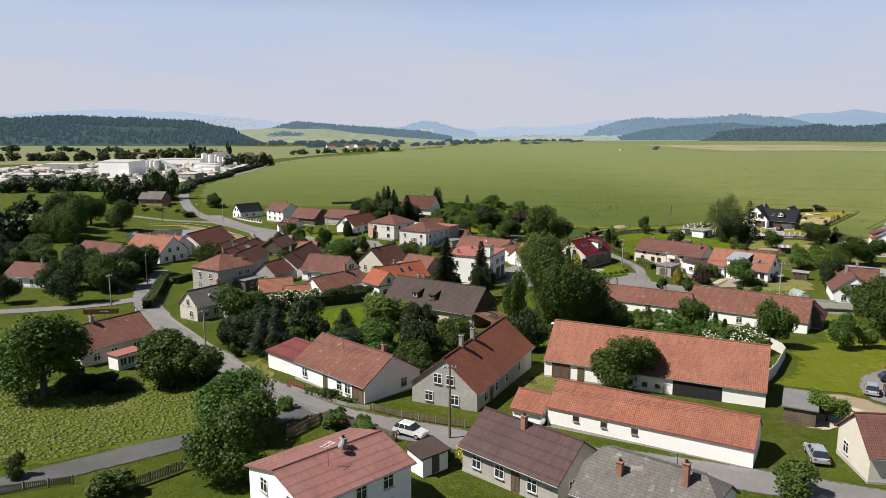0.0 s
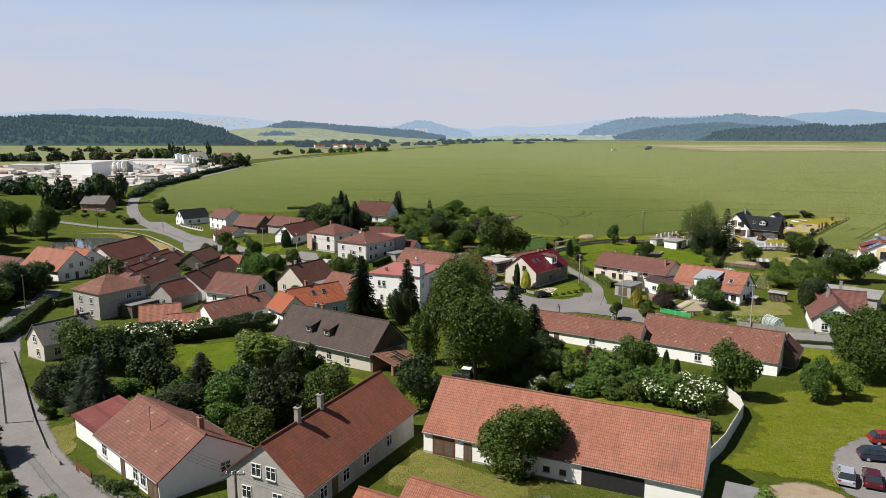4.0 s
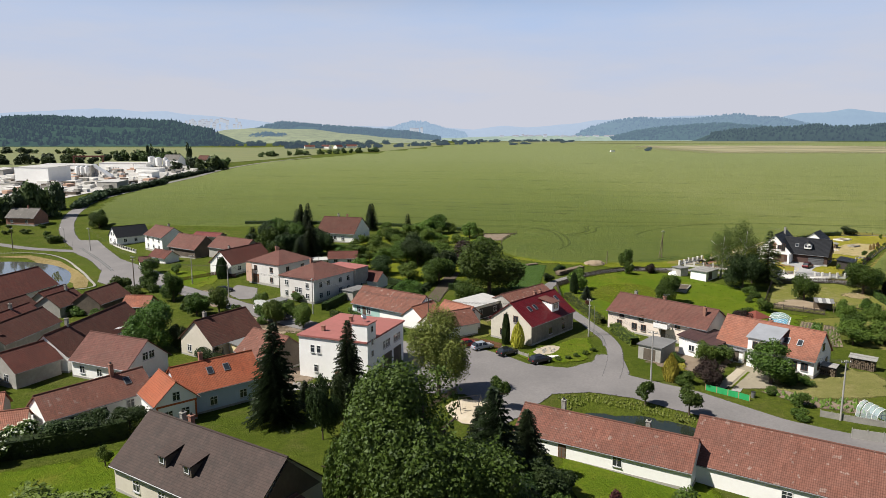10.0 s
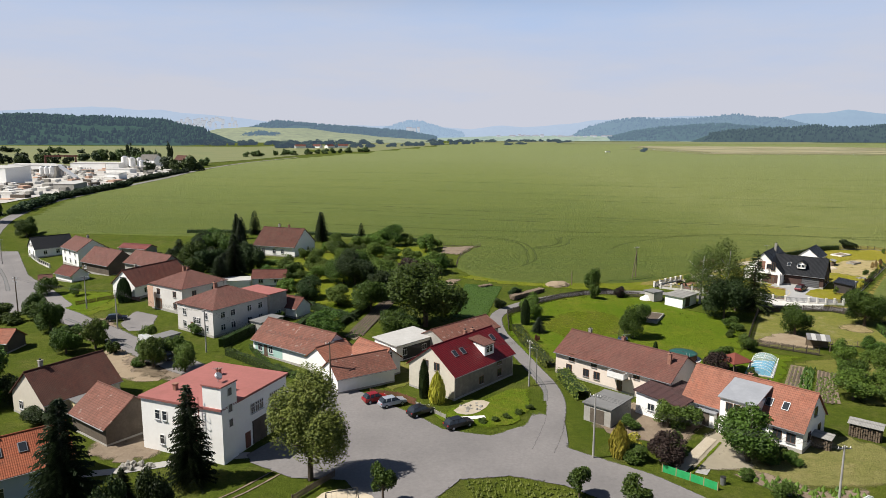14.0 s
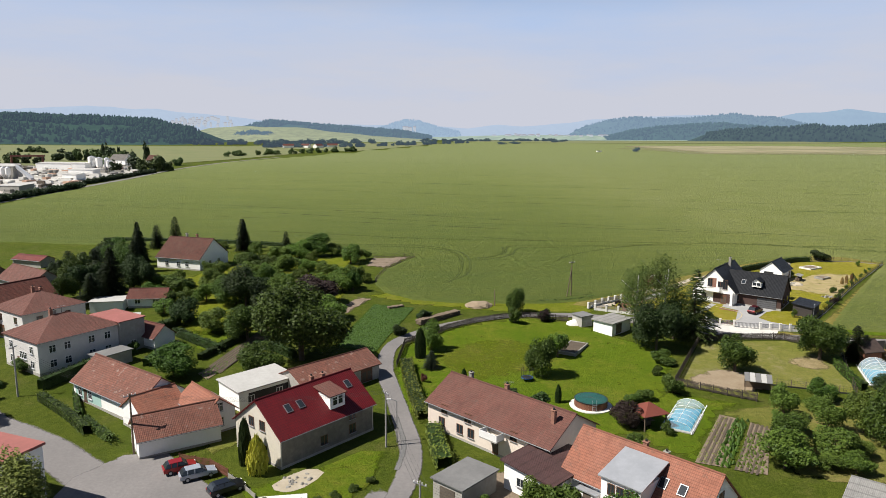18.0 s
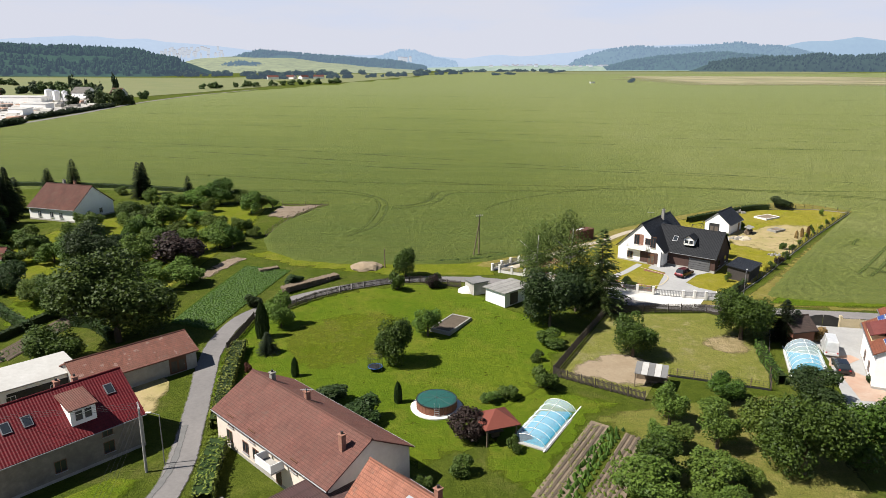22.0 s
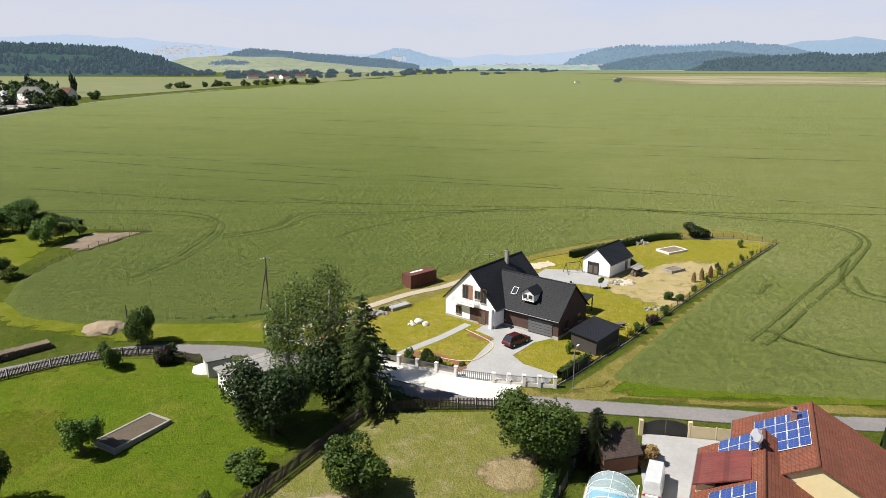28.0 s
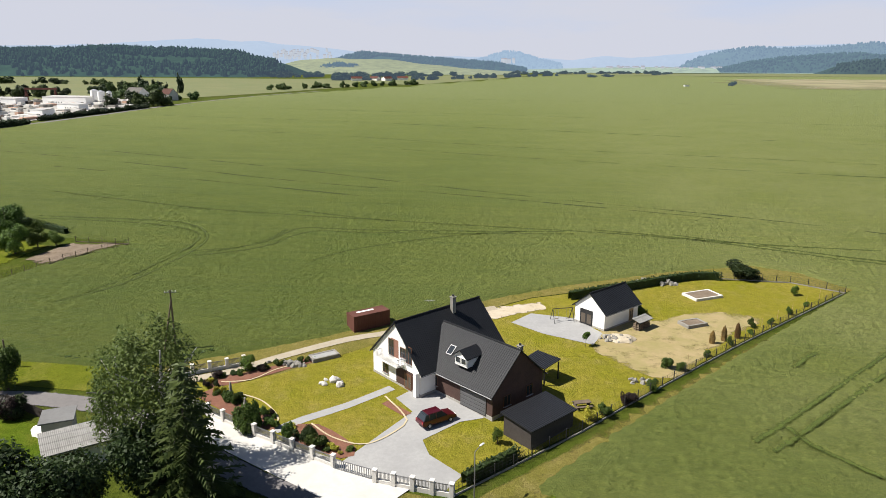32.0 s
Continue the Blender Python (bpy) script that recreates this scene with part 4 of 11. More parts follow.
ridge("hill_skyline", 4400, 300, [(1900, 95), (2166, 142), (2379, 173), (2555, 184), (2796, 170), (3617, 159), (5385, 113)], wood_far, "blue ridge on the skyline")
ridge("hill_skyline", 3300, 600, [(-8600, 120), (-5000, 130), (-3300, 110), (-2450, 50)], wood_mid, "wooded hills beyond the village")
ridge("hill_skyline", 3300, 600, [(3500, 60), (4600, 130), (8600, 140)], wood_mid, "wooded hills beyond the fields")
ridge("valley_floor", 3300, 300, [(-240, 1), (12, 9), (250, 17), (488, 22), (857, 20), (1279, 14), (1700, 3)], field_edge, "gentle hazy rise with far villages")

# specks of far villages: pale walls under dull roofs, haze over them painted as emission
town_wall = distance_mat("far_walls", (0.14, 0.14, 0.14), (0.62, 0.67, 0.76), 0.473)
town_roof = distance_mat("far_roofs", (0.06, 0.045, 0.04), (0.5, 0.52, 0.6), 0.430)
town_rnd = random.Random(31)
for lab, x0, x1, y0, y1, z0, z1, n, sc in (("far town of white houses on a hillside", -1500, -1150, 4290, 4330, 66, 112, 60, 0.8), ("far village of pale houses in the valley", 560, 1300, 3225, 3290, 12, 18, 70, 0.7),
                                           ("far row of long pale sheds in the valley", 290, 520, 3225, 3280, 12, 16, 14, 1.0), ("far white buildings below a rounded hill", -150, -60, 4090, 4110, 46, 52, 8, 1.1)):
    wv, wf, rv, rf_ = [], [], [], []
    for k in range(n):
        x, y, z = town_rnd.uniform(x0, x1), town_rnd.uniform(y0, y1), town_rnd.uniform(z0, z1)
        sx, sy, h = sc * town_rnd.uniform(4, 11), sc * town_rnd.uniform(4, 6), sc * town_rnd.uniform(4, 8)
        b = len(wv)
        wv += [(x + a * sx, y + c * sy, z - 14 + d) for d in (0, h + 14) for a, c in ((-1, -1), (1, -1), (1, 1), (-1, 1))]
        wf += [(b + i, b + (i + 1) % 4, b + 4 + (i + 1) % 4, b + 4 + i) for i in range(4)]
        b = len(rv)
        rv += [(x - sx, y - sy * 1.1, z + h), (x + sx, y - sy * 1.1, z + h), (x + sx, y + sy * 1.1, z + h), (x - sx, y + sy * 1.1, z + h), (x - sx, y, z + h + sy * 0.7), (x + sx, y, z + h + sy * 0.7)]
        rf_ += [(b, b + 1, b + 5, b + 4), (b + 2, b + 3, b + 4, b + 5), (b + 1, b + 2, b + 5), (b + 3, b, b + 4)]
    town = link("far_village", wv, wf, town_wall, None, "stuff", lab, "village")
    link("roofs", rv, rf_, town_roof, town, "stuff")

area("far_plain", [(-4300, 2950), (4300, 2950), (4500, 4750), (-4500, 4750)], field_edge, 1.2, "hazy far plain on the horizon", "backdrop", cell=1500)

# pale strips of other crops beyond the green field
M["barley"] = surf("ripening_barley", (0.176, 0.1716, 0.0748), (0.132, 0.154, 0.0616), (0.1144, 0.132, 0.0528), 0.02, 0.5, 0.9, 0.3, 0.1)
M["fallow"] = surf("fallow_soil", (0.2904, 0.242, 0.1584), (0.22, 0.22, 0.1056), (0.2464, 0.22, 0.132), 0.015, 0.5, 0.9, 0.3, 0.1)
area("barley_field", [(-1500, 1150), (-520, 800), (-260, 900), (-215, 1060), (-170, 1330), (-300, 1800), (-1500, 1900)], M["barley"], 0.4, "pale ripening barley field beyond the works", "field", cell=400)
area("barley_field", [(-100, 1420), (20, 1960), (90, 2400), (-160, 2350), (-420, 1800)], M["barley"], 0.5, "pale field below the far ridge", "field", cell=400)
M["fallow_soft"] = soften(M["fallow"].copy(), 0.004, 0.2, 1.15, 0.9)
area("fallow_field", [(480, 1330), (1000, 1150), (1500, 1500), (1200, 2000), (620, 2050), (420, 1700)], M["fallow_soft"], 0.9, "dry brownish strip in the green field", "field", cell=200)
area("pale_field", [(153, 2600), (600, 2350), (1500, 2450), (1500, 2850), (153, 2850)], M["barley"], 1.0, "pale strip of ripening corn", "field", cell=400)

# ---- building blocks ----
def part(name, bm, material, parent=None, label="", m=None):
    me = bpy.data.meshes.new(name)
    bm.to_mesh(me)
    bm.free()
    me.materials.append(material)
    ob = new(name, me)
    ob.parent = parent
    if m is not None:
        ob.matrix_basis = m
    return tagged(ob, label)


def share(name, me, parent, m, label=""):
    ob = new(name, me)
    ob.parent = parent
    ob.matrix_basis = m
    return tagged(ob, label)


def thing(name, x, y, rot=0, z=None, label="", category="", group="", lift=0.0):
    ob = new(name)
    ob.matrix_basis = pose(x, y, (ground_z(x, y) if z is None else z) + lift, 0, 0, rot)
    ob.empty_display_size = 0.1
    return tagged(ob, label, category, group)


def add_box(bm, x, y, z, sx, sy, sz, bevel=0.0, rz=0.0):
    """A box standing with its foot at z, bevelled where asked."""
    r = bmesh.ops.create_cube(bm, size=1, matrix=pose(x, y, z + sz / 2, 0, 0, rz) @ Matrix.Diagonal((sx, sy, sz, 1)))
    if bevel:
        es = list({e for v in r["verts"] for e in v.link_edges})
        bmesh.ops.bevel(bm, geom=es, offset=bevel, segments=1, affect="EDGES")


def box_bm(*boxes):
    bm = bmesh.new()
    for b in boxes:
        add_box(bm, *b)
    return bm


def add_rod(bm, a, b, r=0.04, n=6, r2=None):
    a, b = Vector(a), Vector(b)
    q = (b - a).to_track_quat("Z", "Y").to_matrix().to_4x4()
    bmesh.ops.create_cone(bm, cap_ends=True, segments=n, radius1=r, radius2=r if r2 is None else r2, depth=(b - a).length,
                          matrix=Matrix.Translation((a + b) / 2) @ q)


def rod_bm(*rods):
    bm = bmesh.new()
    for r in rods:
        add_rod(bm, *r)
    return bm


def poly_bm(points, faces):
    bm = bmesh.new()
    vs = [bm.verts.new(p) for p in points]
    for f in faces:
        bm.faces.new([vs[i] for i in f])
    bmesh.ops.recalc_face_normals(bm, faces=bm.faces)
    return bm


def slab(planes, thick=0.16):
    """Roof slopes: each an outline that starts with its two eave corners; given thickness, and UVs in metres up the slope."""
    bm = bmesh.new()
    uv = bm.loops.layers.uv.new("UVMap")
    for pl in planes:
        pts = [Vector(p) for p in pl]
        u_ax = (pts[1] - pts[0]).normalized()
        nrm = (pts[1] - pts[0]).cross(pts[2] - pts[0]).normalized()
        if nrm.z < 0:
            nrm = -nrm
        v_ax = nrm.cross(u_ax)
        if v_ax.z < 0:
            v_ax = -v_ax
        top = [bm.verts.new(p) for p in pts]
        bot = [bm.verts.new(p - Vector((0, 0, thick))) for p in pts]
        fs = [bm.faces.new(top), bm.faces.new(bot[::-1])]
        n = len(pts)
        fs += [bm.faces.new((top[i], bot[i], bot[(i + 1) % n], top[(i + 1) % n])) for i in range(n)]
        if fs[0].normal.dot(nrm) < 0:
            pass
        for f in fs:
            for lp in f.loops:
                d = lp.vert.co - pts[0]
                lp[uv].uv = (d.dot(u_ax) + 50, d.dot(v_ax) + 50)
    bmesh.ops.recalc_face_normals(bm, faces=bm.faces)
    return bm


MESH = {}


def lattice(xs, zs, solid, depth, y=0.0):
    """One connected openwork plate: cells of a grid in x and z that are solid(i, j), depth thick."""
    bm, vs = bmesh.new(), {}
    def v(i, j, k):
        if (i, j, k) not in vs:
            vs[i, j, k] = bm.verts.new((xs[i], y + (depth / 2 if k else -depth / 2), zs[j]))
        return vs[i, j, k]
    n, q = len(xs) - 1, len(zs) - 1
    full = lambda i, j: 0 <= i < n and 0 <= j < q and solid(i, j)
    for i in range(n):
        for j in range(q):
            if not full(i, j):
                continue
            bm.faces.new((v(i, j, 0), v(i + 1, j, 0), v(i + 1, j + 1, 0), v(i, j + 1, 0)))
            bm.faces.new((v(i, j + 1, 1), v(i + 1, j + 1, 1), v(i + 1, j, 1), v(i, j, 1)))
            for di, dj, c, d in ((-1, 0, (i, j), (i, j + 1)), (1, 0, (i + 1, j + 1), (i + 1, j)), (0, -1, (i + 1, j), (i, j)), (0, 1, (i, j + 1), (i + 1, j + 1))):
                if not full(i + di, j + dj):
                    bm.faces.new((v(*c, 0), v(*d, 0), v(*d, 1), v(*c, 1)))
    bmesh.ops.recalc_face_normals(bm, faces=bm.faces)
    return bm


def to_mesh(name, bm, material):
    me = bpy.data.meshes.new(name)
    bm.to_mesh(me)
    bm.free()
    me.materials.append(material)
    return me


def window_mesh(w, h, style):
    key = (w, h, style)
    if key not in MESH:
        b = 0.07
        xs = [-w / 2 - b, -w / 2, w / 2, w / 2 + b] if w <= 0.7 else [-w / 2 - b, -w / 2, -0.035, 0.035, w / 2, w / 2 + b]
        zs = [-b, 0, h, h + b] if h <= 1.0 or style == "brown_frame" else [-b, 0, h * 0.66, h * 0.66 + 0.05, h, h + b]
        bm = lattice(xs, zs, lambda i, j: i % 2 == 0 or j % 2 == 0, 0.1)
        MESH[key] = (to_mesh("window", bm, M[style]), to_mesh("pane", box_bm((0, -0.02, 0, w, 0.02, h)), M["glass"]),
                     to_mesh("sill", box_bm((0, -0.08, -b - 0.05, w + 0.18, 0.2, 0.045)), M["zinc"]))
    return MESH[key]


def set_window(parent, m, w=1.0, h=1.25, style="frame"):
    f, g_, sill = window_mesh(w, h, style)
    ob = share("window", f, parent, m)
    share("pane", g_, ob, Matrix.Identity(4))
    if not parent.parent:
        share("sill", sill, ob, Matrix.Identity(4))
    return ob


def side_pose(side, u, z, L, W):
    """The pose of something on a wall of a house whose ridge runs along x: f, b the long walls, l, r the gables."""
    if side == "f":
        return pose(u, -W / 2 - 0.01, z)
    if side == "b":
        return pose(-u, W / 2 + 0.01, z, 0, 0, 180)
    if side == "l":
        return pose(-L / 2 - 0.01, -u, z, 0, 0, -90)
    return pose(L / 2 + 0.01, u, z, 0, 0, 90)


def house(label, x, y, rot, L, W, eave, ridge, wall="white", roof="tile_old", wins="", doors="", chims=(), hip=0.0, over=0.45, z=None,
          style="frame", name="house", category="house", plinth="grey_wall", gutter=True, skylights=()):
    """A house with its ridge along its own x. wins: 'f1.0:-3,0,3' a row of windows on the front with sills at 1.0 m.
    hip: 0 gables, 1 hipped, between them half-hipped. chims: (u, v, extra height)."""
    root = thing(name, x, y, rot, z, label, category, "village houses" if name == "house" else "")
    l, w = L / 2 - over * 0.6, W / 2 - over
    slope = (ridge - eave) / (W / 2)
    top = eave + slope * over * 0.0
    wall_top = eave + slope * over - 0.14
    peak = ridge - 0.2
    cut = ridge - (ridge - eave) * hip
    half = (ridge - cut) / slope if hip else 0
    pts, faces = [], []
    for sx in (-l, l):
        pts += [(sx, -w, -1.2), (sx, w, -1.2), (sx, w, wall_top), (sx, -w, wall_top)]
    faces = [(0, 4, 7, 3), (1, 2, 6, 5), (0, 3, 2, 1), (4, 5, 6, 7)]
    if hip < 0.99:
        gh_ = min(peak, cut - 0.15)
        gw = max(0.02, w - (gh_ - wall_top) / slope)
        for sx in (-l, l):
            pts += [(sx, -gw, gh_), (sx, gw, gh_)]
        faces[2], faces[3] = (0, 3, 8, 9, 2, 1), (4, 5, 6, 11, 10, 7)
    body = part("wall", poly_bm(pts, faces), M[wall], root)
    part("plinth", box_bm((0, 0, -1.2, 2 * l + 0.06, 2 * w + 0.06, 1.55)), M[plinth], root)
    X, Y = L / 2, W / 2
    rl = X - half if hip else X
    if hip >= 0.99:
        rl = max(0.4, X - Y)
        planes = [[(-X, -Y, eave), (X, -Y, eave), (rl, 0, ridge), (-rl, 0, ridge)], [(X, Y, eave), (-X, Y, eave), (-rl, 0, ridge), (rl, 0, ridge)],
                  [(-X, Y, eave), (-X, -Y, eave), (-rl, 0, ridge)], [(X, -Y, eave), (X, Y, eave), (rl, 0, ridge)]]
    elif hip:
        hw = (ridge - cut) / slope
        e = X - hw * 0.9
        planes = [[(-X, -Y, eave), (X, -Y, eave), (X, -hw, cut), (e, 0, ridge), (-e, 0, ridge), (-X, -hw, cut)],
                  [(X, Y, eave), (-X, Y, eave), (-X, hw, cut), (-e, 0, ridge), (e, 0, ridge), (X, hw, cut)],
                  [(-X, hw, cut), (-X, -hw, cut), (-e, 0, ridge)], [(X, -hw, cut), (X, hw, cut), (e, 0, ridge)]]
        rl = e
    else:
        planes = [[(-X, -Y, eave), (X, -Y, eave), (X, 0, ridge), (-X, 0, ridge)], [(X, Y, eave), (-X, Y, eave), (-X, 0, ridge), (X, 0, ridge)]]
    rf = part("roof", slab(planes), M[roof], root)
    part("ridge_cap", rod_bm(((-rl, 0, ridge - 0.02), (rl, 0, ridge - 0.02), 0.13, 8)), M[roof], rf)
    if gutter:
        for sy in (-1, 1):
            part("gutter", rod_bm(((-X, sy * (Y + 0.06), eave - 0.1), (X, sy * (Y + 0.06), eave - 0.1), 0.07, 6)), M["metal"], rf)
    for u, v, extra in chims:
        zt = ridge - slope * abs(v)
        bm = box_bm((u, v, zt - 0.8, 0.55, 0.55, 0.8 + extra + slope * 0.3, 0.02), (u, v, zt + extra + slope * 0.3, 0.7, 0.7, 0.1, 0.02))
        ch = part("chimney", bm, M["brick"] if (int(u * 7) % 2) else M["stone"], root)
        part("pot", rod_bm(((u, v, zt + extra + slope * 0.3 + 0.1), (u, v, zt + extra + slope * 0.3 + 0.35), 0.14, 8)), M["dark_metal"], ch)
    for u, v in skylights:
        zt = ridge - slope * abs(v)
        a = math.degrees(math.atan(slope)) * (1 if v < 0 else -1)
        m = pose(u, v, zt + 0.03, a, 0, 0)
        sk = part("skylight", box_bm((0, 0, 0, 0.95, 1.3, 0.1)), M["metal"], root, "roof window", m)
        part("pane", box_bm((0, 0, 0.08, 0.75, 1.1, 0.04)), M["glass"], sk)
    for chunk in wins.split():
        key, us = chunk.split(":")
        small = key.endswith("s")
        side, sill = key[0], float(key[1:].rstrip("s") or 1.0)
        for u in us.split(","):
            if small:
                set_window(root, side_pose(side, float(u), sill, 2 * l, 2 * w), 0.6, 0.5, "brown_frame")
                continue
            set_window(root, side_pose(side, float(u), sill, 2 * l, 2 * w), 0.95 if sill > 3.5 and L < 10 else 1.05, 1.2, style)
    for chunk in doors.split():
        key, us = chunk.split(":")
        wide = float(key[1:] or 1.0)
        for u in us.split(","):
            if wide > 5:
                at = side_pose(key[0], float(u), 0.1, 2 * l, 2 * w)
                # flat black panel painted for the shadow inside the open bay
                part("opening", box_bm((0, 0, 0, wide, 0.06, 2.4)), M["rubber"], root, "black panel for the shadow in an open barn bay", at)
                part("lintel", box_bm((0, -0.03, 2.38, wide + 0.3, 0.14, 0.2, 0.01)), M["old_wood"], root, "", at)
                continue
            d = part("door", lattice([-wide / 2, -wide * 0.4, -wide * 0.06, wide * 0.06, wide * 0.4, wide / 2], [0, 0.25, 1.75, 2.1 if wide < 1.6 else 2.4], lambda i, j: i % 2 == 0 or j != 1, 0.1),
                     M["brown_frame"], root, "brown wooden door", side_pose(key[0], float(u), 0.15, 2 * l, 2 * w))
            part("panel", box_bm((0, -0.02, 0.2, wide * 0.85, 0.04, 1.6)), M["dark_wall"], d)
            part("handle", box_bm((wide * 0.38, -0.09, 1.0, 0.12, 0.05, 0.04)), M["metal"], d)
    return root


def flat_house(label, x, y, rot, L, W, h, wall="white", roof="felt_grey", wins="", doors="", z=None, name="outbuilding", category="building", rim=0.25, slope=0.0, style="frame"):
    root = thing(name, x, y, rot, z, label, category)
    l, w = L / 2, W / 2
    pts = [(sx, sy, zz) for sx, sy in ((-l, -w), (l, -w), (l, w), (-l, w)) for zz in (-1.2, h + (slope if sy > 0 else 0))]
    part("wall", poly_bm(pts, [(0, 2, 3, 1), (2, 4, 5, 3), (4, 6, 7, 5), (6, 0, 1, 7), (0, 6, 4, 2), (1, 3, 5, 7)]), M[wall], root)
    o = rim
    part("roof", slab([[(-l - o, -w - o, h + 0.16), (l + o, -w - o, h + 0.16), (l + o, w + o, h + slope + 0.16), (-l - o, w + o, h + slope + 0.16)]]), M[roof], root)
    for chunk in wins.split():
        key, us = chunk.split(":")
        for u in us.split(","):
            set_window(root, side_pose(key[0], float(u), float(key[1:] or 1.0), L, W), 1.0, 1.0, style)
    for chunk in doors.split():
        key, us = chunk.split(":")
        wide = float(key[1:] or 1.0)
        for u in us.split(","):
            part("door", box_bm((0, 0, 0, wide, 0.08, 2.1, 0.01)), M["dark_wall"], root, "dark door", side_pose(key[0], float(u), 0.1, L, W))
    return root

# ---- the southern street ----
house("white two-storey house with a pink profiled-sheet roof", -10.4, 59.9, 43, 12.0, 10.4, 4.8, 6.2, "white", "sheet_pink", "l0.9:-2.5,2 l3.4:-2,2.5 f3.2:-3,0,3 f0.8:-3,3 r3.2:1", chims=((1.2, -0.4, 0.8),))
house("low grey house with a brown corrugated-sheet roof", 9.1, 67.0, -43, 12.4, 8.8, 2.8, 5.8, "grey_wall", "sheet_brown", "f1.0:-4,-1,3 r1.0:-1.5,1.5", "f:1", ((-0.5, -0.6, 1.0),))
house("grey-roofed house with a hipped slate roof", 18.8, 57.0, -38, 12, 9.5, 3.4, 6.6, "white", "slate", "f1.1:-4,-1,2,4 l1.1:-2,2", "f:0.5", ((3, -1.2, 1.6), (-2.5, -2.0, 0.9)), hip=0.4)
house("long white barn with patched orange clay tiles", 24.6, 77.4, -30.2, 23.4, 7.4, 2.5, 4.9, "white", "tile_orange", "f1.4s:-8,-4.6,-1.0", "", gutter=False, name="barn", category="barn", over=0.2)
house("low annex with old orange tiles beside the barn", 11.6, 83.2, -30.2, 4.4, 5.6, 1.9, 3.6, "white", "tile_orange", name="annex", category="outbuilding", gutter=False)
house("long white farm building with a steep orange-brown tiled roof", 31.3, 98.3, -25.9, 30.6, 11.0, 2.7, 7.6, "white", "tile_salmon", "f1.0s:-2.5,-0.4,1.4", "f:-9.6 f2.8:-12.6 f6.4:6.6", name="barn", category="farm building", over=0.2)
house("grey-white gabled farmhouse with a red-brown tiled roof", 4.9, 97.2, 64.5, 22.7, 10.4, 3.0, 7.2, "grey_wall", "tile_rust", "l1.0:-2.2,1.6 l3.6:-0.9,0.9 f1.0:-8,-4,0,5", "f:-6", ((-5.5, 0, 1.2), (-1.5, 0, 1.2)))
house("low white house with a weathered orange-brown roof", -12.7, 97.3, -43.4, 16.2, 10.8, 2.7, 6.0, "white", "tile_old", "f1.0:-5.5,2.6,4.4 r1.0:2", "f:-0.6 f2.4:6.6", ((5.0, 1.0, 1.0),), over=0.2)
flat_house("white garage with a dark red sheet roof", -22.8, 104.2, -43.4, 8.4, 5.2, 2.6, "white", "sheet_red", "", "l2.4:0", slope=0.9, name="garage", category="garage", rim=0.35)
house("low house with an old red-brown tiled roof in a garden", -57.0, 112.6, 57, 13.5, 9.4, 3.0, 6.2, "cream", "tile_old", "f1.0:-4,-1,3 r1.0:0", "", ((-2, 0, 0.8),))
flat_house("small white glazed porch", -50.4, 105.6, 57, 4.2, 2.6, 2.4, "white", "felt_red", "f0.9:-1.2,0.1,1.3 r0.9:0", name="porch", category="porch")
house("small cream house with a grey slate roof", -50.5, 144.9, 55, 10.2, 6.8, 3.2, 6.4, "cream", "slate", "l1.0:0.9 l3.4:0 f1.0:-2.6,-0.2", "", ((3.0, 0.3, 0.8),))
house("grey-roofed wing of the cream house", -46.4, 144.6, -35, 6.4, 4.6, 2.9, 5.2, "cream", "slate", "f1.0:0.5 r1.0:0", name="annex", category="house")
house("grey two-storey villa with a hipped lichened roof", -57.6, 177.8, 57.5, 11.8, 10.8, 5.9, 8.9, "grey_wall", "tile_lichen", "f0.9:2.2 f3.6:1.4,3.9 l0.9:-2,2 l3.6:-2,2", "f:-1", ((0.8, 0.3, 1.6),), hip=1.0)
flat_house("low dark terrace annex of the villa", -50.2, 176.0, 57.5, 6.5, 4.0, 2.8, "dark_wall", "felt_grey", "f0.9:-1,1", name="annex")
house("big white house with an orange roof and arched gable door", -93, 221, -27, 17, 12.2, 3.4, 8.2, "white", "tile_salmon", "r1.0:-3,3 r3.6:-1.6,1.6 f1.0:-5,-2,2", "r:0", ((-3, 1.0, 1.0),))
house("long low wing with an old pinkish tiled roof", -112, 226, -24, 18, 9, 2.7, 5.6, "grey_wall", "tile_pink", "f1.0:-6,-3,3", name="annex", category="house")
house("low white house with a pinkish tiled roof", -108.6, 181.2, -14.5, 13.2, 9.2, 2.8, 5.9, "white", "tile_pink", "f1.0:-4,-1,2.5 r1.0:0", "", ((2, 0.4, 1.0),))

# ---- the crowded yards by the pond ----
house("big barn with a red-brown tiled roof by the pond", -84.5, 243, 78, 22, 12, 3.4, 8.0, "white", "tile_red", "l1.0:0", name="barn", category="barn")
house("white house with an orange roof and a gable window", -92, 231.5, -28, 12, 8, 4.2, 7.2, "white", "tile_orange", "r3.6:0 r1.0:-1.5,1.5 f1.0:-2,2", "", ((2, 0.5, 0.9), (-3, 0.5, 0.9)))
house("long low house with a red tiled roof", -65.8, 209.5, 84, 19.5, 7.5, 2.6, 5.2, "white", "tile_red", "f1.0:-6,-3,1,4", "", ((-4, 0, 0.9), (4, 0, 0.8)))
house("barn with a dark grey-brown roof", -58.4, 203.5, 84, 16.5, 8.2, 3.0, 6.0, "grey_wall", "tile_dark", name="barn", category="barn")
house("small white house with a pinkish hipped roof", -60.6, 196.6, -18, 7.4, 7.6, 2.7, 5.4, "white", "tile_pink", "r1.0:0 f1.0:-1.5,1.5", hip=0.35)
